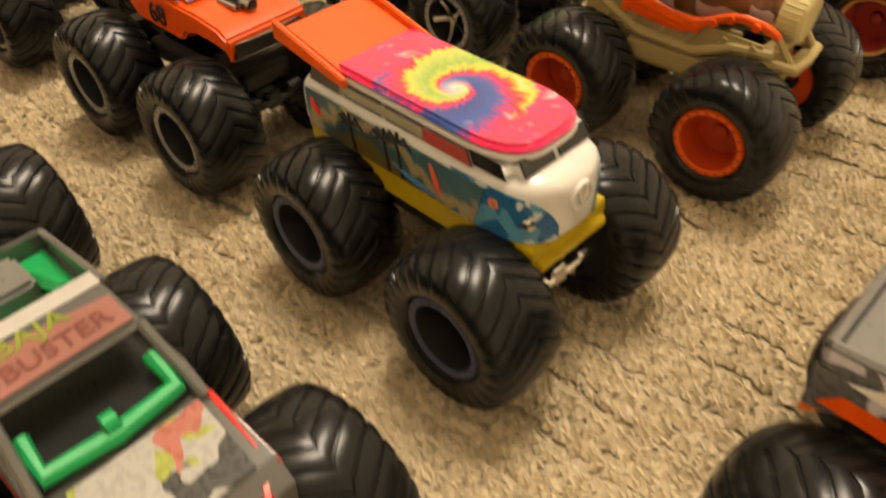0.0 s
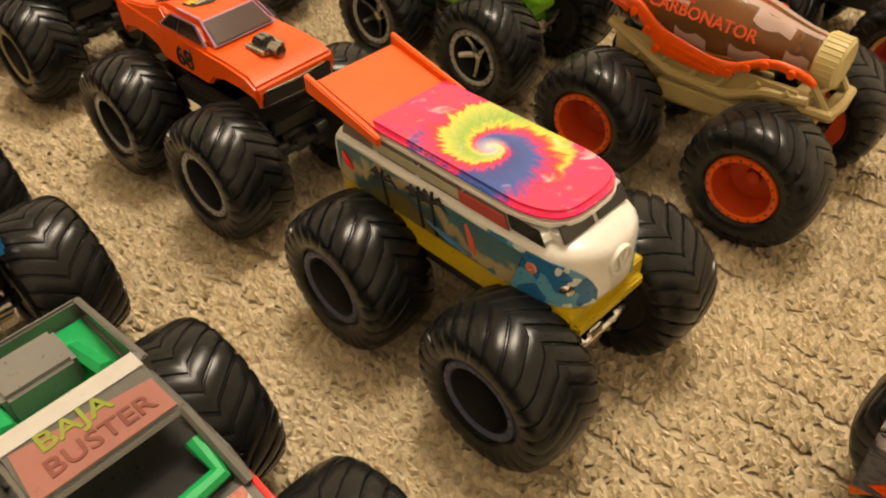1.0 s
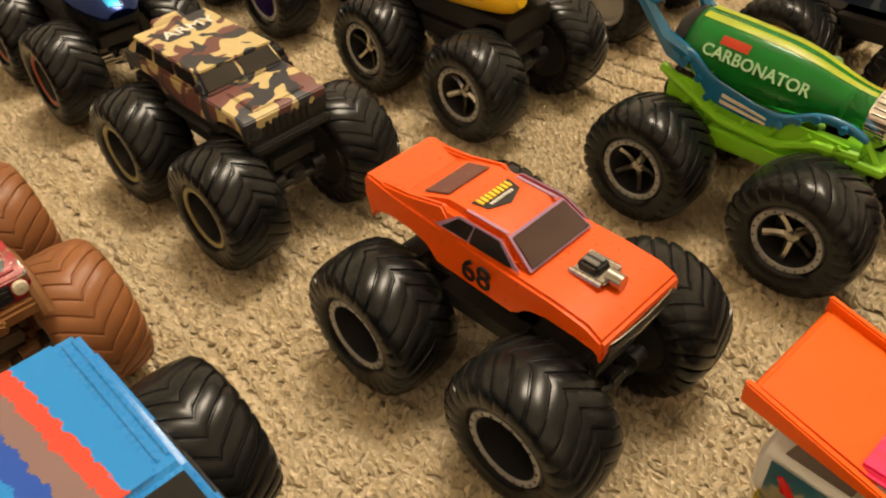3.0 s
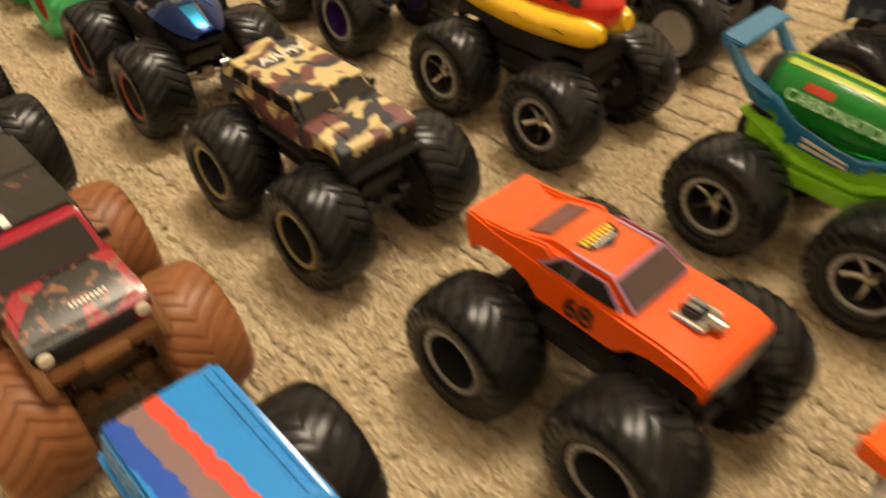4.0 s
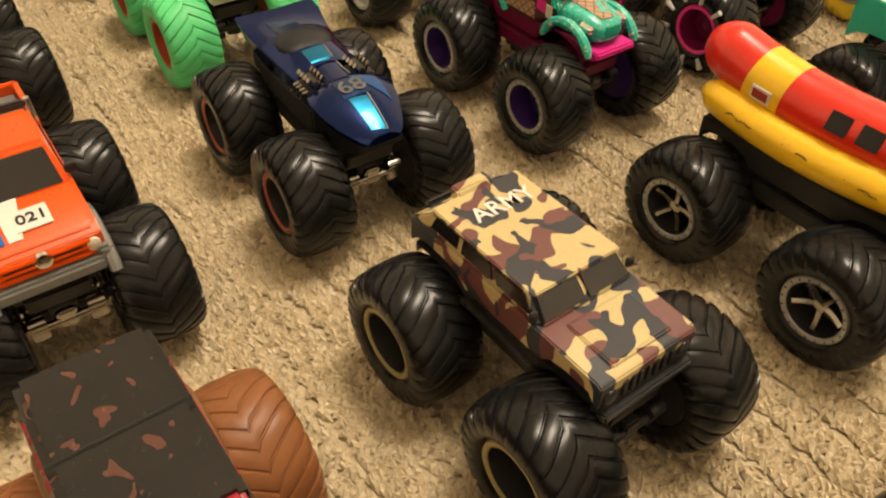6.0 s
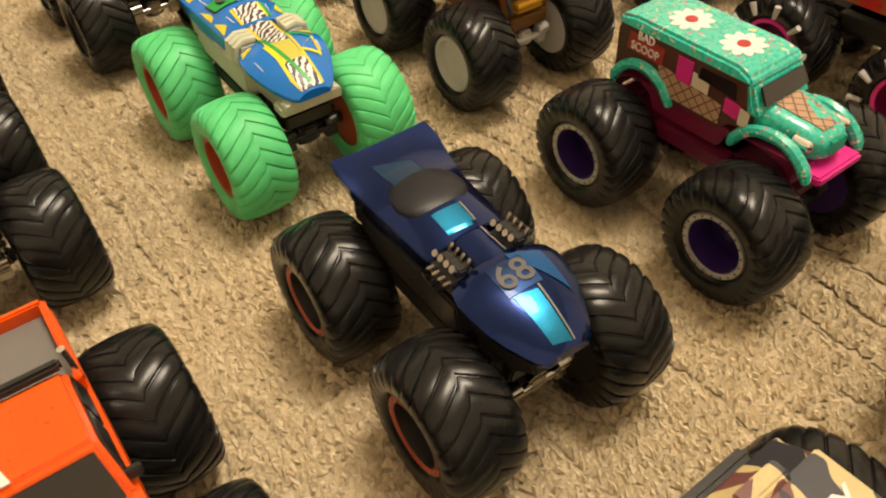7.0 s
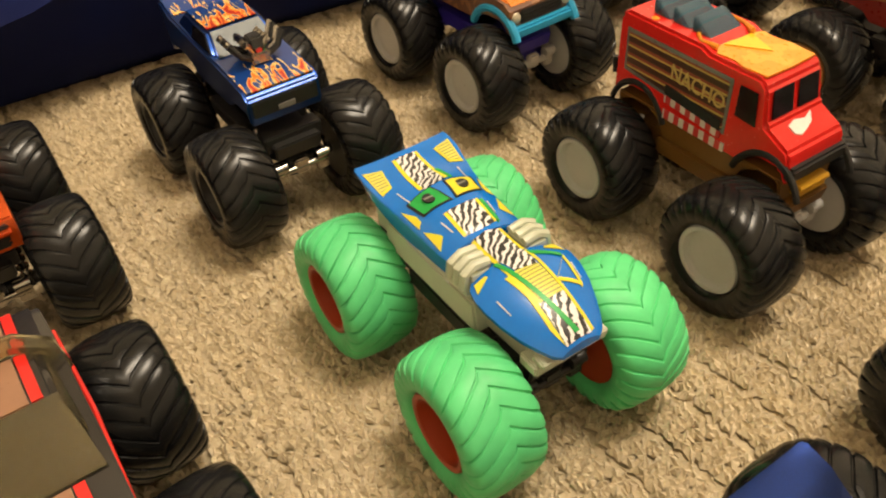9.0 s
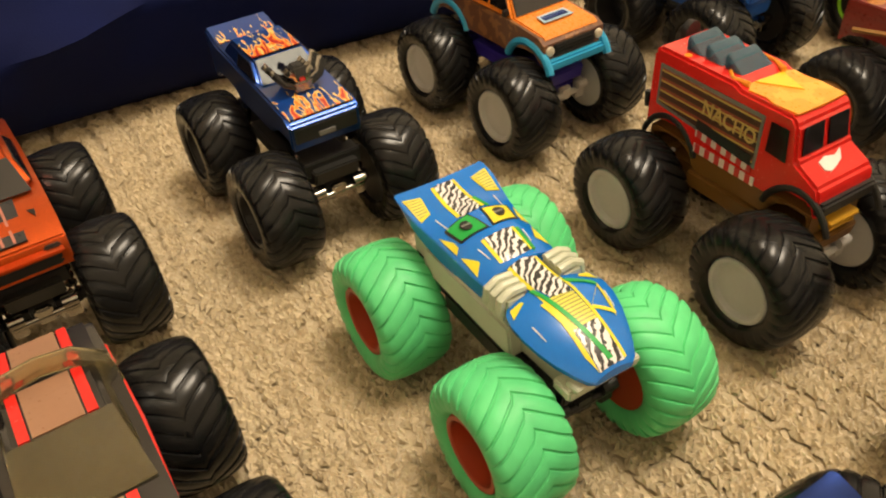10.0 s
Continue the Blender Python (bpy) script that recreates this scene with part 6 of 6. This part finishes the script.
def grey_pickup():
    silver = paint("silver_pickup_paint", (0.15, 0.15, 0.145), 0.24, 0.35)
    green = plastic("emerald_plastic", (0.01, 0.36, 0.10), 0.38)
    rose = plastic("dusty_rose_print", (0.30, 0.13, 0.11), 0.3)
    root = truck("pickup_truck", "silver off-road pickup toy with green seats and roll bars", -0.0178, 0.1308, -43, (RING, CREAM, DISH_DEEP, BLACK), wheelbase=47)
    part("body", prism(outline(-35, 32, 34.5, [(-35, 44), (-12, 44), (12, 45), (29, 44), (32.4, 41), (32, 36)], 23.5, 38.6, 11), 13.2, 1.0), silver, root)
    part("interior", box(-9, 12.5, -11.2, 11.2, 44.5, 46, 0.3), SATIN, root)
    part("dash_bar", joined(tube([(6, -9.8, 49.4), (11.6, -9.8, 47.0), (12.4, 0, 46.8), (11.6, 9.8, 47.0), (6, 9.8, 49.4)], 1.5, 8), turned([(-1, 0.3), (-1, 1.6), (1, 1.6), (1, 0.3)], 10, "y", (11.4, 0, 48.4))), green, root, "green windscreen frame bar")
    part("roof", joined(hexa((-10.5, 4.5, -11.6, 11.6), (-9.8, 3.6, -11.0, 11.0), 53.0, 54.6, 0.6)), silver, root)
    for s in (-1, 1):
        part("pillar", joined(tube([(3.6, s * 10.9, 53.8), (14.4, s * 12.2, 45.2)], 0.9, 6), tube([(-9.6, s * 11, 53.8), (-12.0, s * 12.2, 44)], 1.1, 6)), silver, root)
        part("door", slab([(-12, s * 12.6, 44), (13, s * 12.6, 44.6), (10, s * 12.2, 48.4), (-11.6, s * 12.2, 48.4)][::-s], 0.8, 0.2), silver, root)
        part("bed_wall", joined(slab([(-36, s * 12.4, 42), (-11, s * 12.4, 42), (-11, s * 12.2, 51.5), (-36, s * 12.2, 47.6)][::-s], 1.2, 0.3)), silver, root)
        part("roll_bar", tube([(-12.5, s * 7.6, 51.8), (-20, s * 7.6, 48.5), (-28, s * 7.6, 44.5)], 1.5, 6), green, root, "green roll bar")
        part("side_stripe", slab([(-10, s * 13.3, 39), (30, s * 13.0, 38), (30, s * 13.0, 43.6), (12, s * 13.3, 44)][::-s], 0.3), DARKRED, root, "red streak along the side")
    part("tailgate", box(-36, -34.8, -12.6, 12.6, 42, 47.8, 0.4), silver, root)
    part("bed_box", joined(box(-30.5, -21, -6, 6.2, 43.5, 49.6, 0.8)), GREY, root, "grey box in the bed")
    part("bed_floor", box(-34.6, -12, -12, 12, 42.4, 44.2, 0.2), green, root)
    part("roof_band", slab([(-10, -11, 54.7), (-6.6, -11, 54.7), (-6.6, 11, 54.7), (-10, 11, 54.7)], 0.2), plastic("grey_white_print", (0.46, 0.45, 0.43), 0.3), root, "pale band across the roof")
    part("roof_print", slab([(-6.2, -9.6, 54.7), (3.4, -10.4, 54.7), (3.4, 10.4, 54.7), (-3.4, 10.4, 54.7)], 0.2), rose, root, "dusty rose roof print")
    lettering("roof_writing", "BAJA", 5.0, pose(-4.4, -1.0, 54.95, 0, 0, 90), plastic("olive_green_print", (0.22, 0.27, 0.04), 0.35), root, "olive green lettering")
    lettering("roof_writing", "BUSTER", 4.6, pose(0.3, 0.6, 54.95, 0, 0, 90), plastic("faded_red_brown_print", (0.18, 0.06, 0.045), 0.35), root, "faded red lettering")
    part("bonnet_print", slab([(14.5, -11, 45.2), (29, -10, 44.3), (29, 10, 44.3), (14.5, 11, 45.2)], 0.35), spotted("splash_print", (0.36, 0.35, 0.33), [((0.03, 0.03, 0.03), 95, 0.55, 2.2), ((0.3, 0.34, 0.06), 120, 0.62, 6.0), ((0.38, 0.12, 0.09), 105, 0.6, 9.3)], 0.28), root, "splashed bonnet print")
    part("nose_trim", tube([(14, 12.8, 44.2), (26, 12.2, 43.4), (32.6, 8.6, 41), (33, 0, 40.4), (32.6, -8.6, 41)], 0.9, 6), RED, root, "thin red nose edge")
    part("bumper", box(31, 34, -11, 11, 34, 37, 0.7), SATIN, root)


def blue_pickup():
    blue = paint("sky_blue_body_paint", (0.012, 0.22, 0.62), 0.28)
    m, nt, b = node_mat("brushed_stripe_print")
    o = xyz(nt, coords(nt))
    f = calc(nt, "ADD", calc(nt, "ADD", calc(nt, "MULTIPLY", o[1], 58.0), calc(nt, "MULTIPLY_ADD", o[0], -5.0, 0.56)), calc(nt, "MULTIPLY", calc(nt, "SUBTRACT", noise_tex(nt, coords(nt), 500, 4, 0, 0.7), 0.5), 0.22))
    wire(nt, ramp(nt, f, [(0.0, (0.012, 0.22, 0.62)), (0.06, (0.012, 0.07, 0.40)), (0.27, (0.20, 0.13, 0.13)), (0.50, (0.62, 0.06, 0.035)), (0.68, (0.012, 0.22, 0.62))], True), b.inputs["Base Color"])
    b.inputs["Roughness"].default_value = 0.3
    root = truck("pickup_truck", "sky blue pickup toy with red and grey brushed stripes", -0.0948, 0.2027, -43.5, CHROME_STAR, wheelbase=47)
    part("body", prism(outline(-34, 31, 34.5, [(-34, 46), (-12, 46.4), (12, 46.2), (28, 45.4), (31.4, 43), (31, 36)], 23.5, 38.6, 11), 13.2, 1.0), blue, root)
    cab = Cab(root, "cabin", (-32.5, 13.5, 12.6), (-31, 6.0, 11.2), 46.0, 54.6, blue, 1.0)
    cab.plate("roof_print", "roof", 0.02, 0.98, 0.02, 0.80, m, "brushed stripes in red, grey and dark blue")
    cab.plate("windscreen", "front", 0.05, 0.95, 0.1, 0.92, INK)
    cab.both("side_window", 0.68, 0.95, 0.25, 0.85, GLASS_DARK)
    part("roof_rib", joined(*[box(-29, 3.5, 4.4 + 1.7 * k, 5.0 + 1.7 * k, 54.5, 55.0, 0.15) for k in range(4)]), blue, root, "raised ribs along the roof")
    part("bonnet_print", slab([(14, -10.5, 46.4), (21, -10.5, 46.2), (20, 10.5, 46.2), (14, 10.5, 46.4)], 0.3), spotted("white_streak_print", (0.10, 0.3, 0.6), [((0.5, 0.5, 0.55), 150, 0.52, 2.0), ((0.5, 0.12, 0.1), 130, 0.62, 5.0)], 0.3), root)
    for y, wd in ((-7.4, 2.2), (0, 3.4), (7.4, 2.2)):
        part("bonnet_vent", slab([(17.5, y - wd, 46.5), (25, y - wd, 45.9), (25, y + wd, 45.9), (17.5, y + wd, 46.5)], 0.4, 0.1), INK, root, "black bonnet vent")
    part("nose_print", slab([(26.4, -8, 45.7), (29.4, -8, 45.2), (29.4, 3, 45.2), (26.4, 1, 45.7)], 0.3), plastic("rose_print", (0.5, 0.14, 0.12), 0.35), root)
    part("grille", joined(*[box(30.8, 32.2, -9 + 2.3 * k, -7.8 + 2.3 * k, 37.5, 42.5, 0.2) for k in range(8)]), INK, root)
    for s in (-1, 1):
        part("headlight", turned([(30.8, 1.8), (32.2, 1.7), (32.6, 0.8), (32.6, 0.1)], 12, "x", (0, s * 10.8, 40.4), False), BLUE, root)
        part("side_step", box(-12, 10, min(s * 13, s * 15.4), max(s * 13, s * 15.4), 33.4, 35.4, 0.4), SATIN, root)


def muddy_offroader():
    mud = spotted("red_black_muddy_paint", (0.30, 0.012, 0.022), [((0.012, 0.012, 0.012), 55, 0.5, 3.0), ((0.20, 0.09, 0.05), 300, 0.6, 7.0)], 0.25, 0.6)
    black = spotted("black_muddy_roof", (0.012, 0.012, 0.012), [((0.10, 0.04, 0.03), 210, 0.66, 7.0)], 0.24, 0.0)
    brown = plastic("brown_trim_plastic", (0.17, 0.075, 0.025), 0.4)
    root = box_pickup("offroad_truck", "muddy red and black off-road toy with brown tyres", -0.1636 + LX, 0.2754 + LY, -43, (RING_THIN, brown, DISH_DEEP, brown), mud, mud, brown, paint("wine_red_paint", (0.33, 0.012, 0.03), 0.25), tyre=TYRE_BROWN, under=plastic("dark_brown_plastic", (0.04, 0.02, 0.01), 0.5), metal=brown, bed=False)
    part("roof_cover", joined(hexa((-35, 9, -12.6, 12.6), (-34.4, 7.6, -11.8, 11.8), 45.8, 56.4, 1.4)), black, root, "matt black roof and canopy splashed with mud")
    part("roof_seam", box(-14, -13.2, -11.9, 11.9, 56.2, 56.7, 0.2), SATIN, root)
    top_bars("roof_print", root, 3.5, -6.8, -1.2, 56.4, 2, 5.2, PALE, "two pale printed shapes")
    top_bars("bonnet_print", root, 26.6, -1.5, 7, 45.6, 9, 1.6, PALE)
    part("winch", joined(box(33.5, 36.4, -5, 5, 34.2, 37.2, 0.5), *[box(36.2, 36.7, -4 + 1.3 * k, -3.3 + 1.3 * k, 34.8, 36.6, 0.1) for k in range(7)]), brown, root, "brown winch on the bumper")
    for s in (-1, 1):
        for cx in (23.5, -23.5):
            part("fender", tube([(cx + 12 * math.cos(t), s * 13.2, 30 + 11 * math.sin(t)) for t in [0.1 * math.pi + k * 0.8 * math.pi / 10 for k in range(11)]], 1.6, 8), brown, root, "brown mudguard")


def orange_offroader():
    root = box_pickup("pickup_truck", "orange rally pickup toy with blue and white stripes", -0.2441 + LX, 0.3544 + LY, -44, CHROME_STAR, ORANGE, ORANGE, GREY, ORANGE, glass=GLASS_DARK)
    blue = plastic("azure_print", (0.02, 0.12, 0.42), 0.35)
    part("roof_stripe", slab([(-8, -9.4, 55.6), (8.2, -9.8, 55.6), (8.2, -6.0, 55.6), (-8, -5.8, 55.6)], 0.2), blue, root, "blue roof stripe")
    top_bars("roof_stripe_line", root, 0, -9.2, -6.0, 55.8, 1, 0.5, PALE)
    for k in range(3):
        top_bars("roof_stripe_line", root, -5.5 + 4.4 * k, -9.0, -4.2, 55.8, 1, 0.5, PALE, "thin white line")
    arc = [(-8, -4.8), (-8, -1.6), (-4, -2.6), (2, -3.0), (8.2, -1.4), (8.2, -5.2), (2, -4.6), (-4, -4.2)]
    part("roof_arc", solid([[(x, y, 55.55) for x, y in arc], [(x, y, 55.8) for x, y in arc]]), PALE, root, "white curved stripe")
    part("bonnet_stripe", slab([(13.5, -9.6, 46.7), (28.5, -9.4, 45.4), (28.5, -5.6, 45.4), (13.5, -5.8, 46.7)], 0.2), blue, root)
    part("bonnet_stripe", slab([(13.5, -5.2, 46.7), (28.5, -4.8, 45.4), (28.5, -1.8, 45.4), (13.5, 0.4, 46.7)], 0.2), PALE, root)
    part("number_panel", slab([(19.5, -2.4, 46.4), (26.6, -2.4, 45.8), (26.6, 5.4, 45.8), (19.5, 5.4, 46.4)], 0.3), PALE, root)
    lettering("bonnet_number", "021", 4.6, pose(23.1, 1.5, 46.5, 4.8, 0, 90), INK, root, "black racing number")
    top_bars("bonnet_bars", root, 20, -8.8, -6.4, 46.5, 2, 2, PALE)
    part("badge", turned([(32.2, 2.0), (33.4, 1.9), (33.6, 1.2), (33.6, 0.1)], 16, "x", (0, 0, 41.4), False), CHROME, root, "round badge on the grille")
    part("front_grille", joined(*[box(31.8, 33.0, -10.5, 10.5, 38.2 + 1.6 * k, 39.3 + 1.6 * k, 0.3) for k in range(3)]), ORANGE, root)
    part("light_bar", joined(box(-10.4, -8.4, -11.4, 11.4, 55.0, 57.0, 0.5)), SATIN, root, "black bar behind the roof")
    part("bed_lining", box(-33.4, -12, -11.6, 11.6, 45.4, 46.4, 0.2), GREYPRINT, root)
    for s in (-1, 1):
        part("skirt", joined(box(30, 34, min(s * 11, s * 14.4), max(s * 11, s * 14.4), 36, 39.6, 0.8), tube([(23.5 + 12.4 * math.cos(t), s * 13.4, 30 + 11 * math.sin(t)) for t in [0.1 * math.pi + k * 0.8 * math.pi / 10 for k in range(11)]], 1.5, 8)), GREY, root, "grey lower trim")
        part("snorkel", tube([(-13.5, s * 12.6, 46), (-13.5, s * 12.2, 55)], 0.8, 6), CHROME, root)


def striped_hot_rod():
    black = paint("gloss_black_paint", (0.012, 0.011, 0.011), 0.2, 0, 0.6)
    amber = clear("smoky_amber_plastic", (0.55, 0.47, 0.26), 0.08, 0.93)
    tan = plastic("tan_stripe_print", (0.28, 0.15, 0.09), 0.3)
    root = truck("hot_rod", "gloss black hot rod toy with tan and red stripes", -0.328 + LX, 0.4345 + LY, -43, CHROME_STAR, wheelbase=48)
    part("body", prism(outline(-35, 32, 34, [(-35, 43), (-32, 48), (-18, 50), (-6, 49), (6, 46.4), (24, 44.4), (31, 42), (33, 38)], 24, 38.2, 11), lambda x, z: 12.6 - 0.0035 * max(0, abs(x) - 20) ** 2, 1.0), black, root)
    cab = Cab(root, "cabin", (-20, 13, 10.8), (-15, -1.0, 9.0), 45.6, 53.0, black, 1.0)
    cab.plate("windscreen", "front", -0.02, 1.02, 0.04, 1.02, amber, "smoky amber windscreen", 0.2)
    cab.both("side_window", 0.2, 0.8, 0.2, 0.85, amber)
    part("roll_hoop", tube([(-14, -11.6, 46), (-15, -10.6, 52.0), (-16, -6, 54.8), (-16.4, 0, 55.4), (-16, 6, 54.8), (-15, 10.6, 52.0), (-14, 11.6, 46)], [1.8, 2.0, 2.1, 2.1, 2.1, 2.0, 1.8], 8), amber, root, "amber roll hoop")
    for a, b, za, zb in ((-33, -19.5, 48.2, 50.2), (-14.4, -1.6, 53.05, 53.05), (13.4, 31, 46.0, 42.4)):
        for y0, y1, mat, nm in ((-4.6, 4.6, tan, "stripe"), (-7.0, -5.0, RED, "red_line"), (5.0, 7.0, RED, "red_line")):
            part(nm, slab([(a, y0, za), (b, y0, zb), (b, y1, zb), (a, y1, za)], 0.4), mat, root)
    part("rear_deck", slab([(-33, -10.5, 47.6), (-19, -10.5, 49.8), (-19, 10.5, 49.8), (-33, 10.5, 47.6)], 0.3), black, root)
    part("bonnet_logo", slab([(17, -2, 46), (21, -2.4, 45.2), (21, 2.4, 45.2), (17, 2, 46)], 0.4), INK, root)
    part("nose_bar", joined(box(31.5, 34, -10.8, 10.8, 38.6, 41.6, 0.5)), DARKRED, root, "dark red nose bar")
    part("bumper", box(32, 35, -11, 11, 35.2, 38.4, 0.5), SATIN, root)
    for s in (-1, 1):
        part("side_line", tube([(-30, s * 12.4, 42), (-5, s * 12.9, 42), (28, s * 11.6, 39)], 0.5, 6), RED, root)


def orange_coupe():
    burnt = metallic("burnt_orange_paint", (0.56, 0.085, 0.012), 0.25)
    root = truck("sports_coupe", "burnt orange sports coupe toy with dark bonnet stripes", -0.404 + LX, 0.509 + LY, -42.5, (RING_THIN, SATIN, DISH_DEEP, SATIN), wheelbase=48)
    part("body", prism(outline(-35, 32.5, 34.5, [(-34, 40), (-35, 46.4), (-32, 47.6), (-10, 46.6), (10, 46.2), (24, 45.2), (31, 42.6), (33, 38)], 24, 38.6, 11), lambda x, z: 12.9 - 0.004 * max(0, abs(x) - 22) ** 2, 1.2), burnt, root)
    cab = Cab(root, "cabin", (-27, 13, 11.6), (-15, 0.5, 9.0), 46.2, 52.4, burnt, 1.3)
    cab.plate("windscreen", "front", 0.05, 0.95, 0.06, 0.94, GLASS_DARK)
    cab.plate("rear_window", "rear", 0.1, 0.9, 0.1, 0.9, GLASS_DARK)
    cab.both("side_window", 0.2, 0.92, 0.15, 0.85, GLASS_DARK)
    part("bonnet_stripe", slab([(13, -5, 46.2), (29.5, -4.2, 43.4), (29.5, 4.2, 43.4), (13, 5, 46.2)], 0.5), plastic("charcoal_stripe", (0.03, 0.03, 0.032), 0.3), root, "charcoal bonnet stripe")
    for y in (-1.4, 1.4):
        part("pin_stripe", slab([(13, y - 0.35, 46.8), (29.5, y - 0.35, 44.0), (29.5, y + 0.35, 44.0), (13, y + 0.35, 46.8)], 0.15), plastic("dull_pink_line", (0.42, 0.16, 0.12), 0.35), root)
    for s in (-1, 1):
        part("bonnet_vent", slab([(20, s * 7, 45.9), (23, s * 8.4, 45.3), (20.4, s * 8.8, 45.8)][::s], 0.4), INK, root)
        part("headlight", box(31, 32.6, min(s * 6.6, s * 10.8), max(s * 6.6, s * 10.8), 40, 41.6, 0.4), SATIN, root)
    part("grille", box(31.8, 33.4, -10, 10, 36, 39.6, 0.5), BLACK, root)
    part("lip", box(31, 34.6, -11, 11, 39.8, 40.8, 0.3), burnt, root)


def flame_pickup():
    fl = spotted("grey_orange_streak_paint", (0.10, 0.10, 0.11), [((0.72, 0.16, 0.015), 60, 0.55, 1.3), ((0.5, 0.48, 0.55), 70, 0.6, 5.0)], 0.28, 0.5)
    root = box_pickup("pickup_truck", "grey pickup toy with orange and white flame streaks", 0.1225, 0.1191, -43, CHROME_STAR, fl, fl, SATIN, GREY)
    part("bed_cover", slab([(-33, -11.2, 48.2), (-13, -11.2, 48.2), (-13, 11.2, 48.2), (-33, 11.2, 48.2)], 0.5), GREY, root, "plain grey bed cover")
    part("bed_rail", joined(tube([(-34, -12.5, 49.4), (-11, -12.5, 49.6)], 0.9, 6), tube([(-34, 12.5, 49.4), (-11, 12.5, 49.6)], 0.9, 6), tube([(-34.2, -12.5, 49.4), (-34.2, 12.5, 49.4)], 0.9, 6)), GREY, root)
    for s in (-1, 1):
        part("flame_streak", slab([(-30, s * 13.5, 45.2), (-8, s * 13.5, 42), (-8, s * 13.5, 44.4), (-24, s * 13.5, 47)][::-s], 0.3), PALE, root, "white flame streak")
        part("flame_streak", slab([(-33, s * 13.5, 39), (-10, s * 13.5, 37), (-10, s * 13.5, 41), (-30, s * 13.5, 42)][::-s], 0.3), ORANGE, root, "orange flame streak")


for build in (camper_bus, muscle_car, camo_offroader, blue_racer, glow_racer, flame_car, amber_bottle, green_bottle, hot_dog_truck, ice_cream_van, food_truck, orange_blue_pickup,
              grey_pickup, blue_pickup, muddy_offroader, orange_offroader, striped_hot_rod, orange_coupe, flame_pickup,
              crimson_truck, navy_pickup, teal_pickup, spider_truck, dark_red_truck, cobalt_truck, yellow_wheel_truck, lime_rim_truck):
    build()
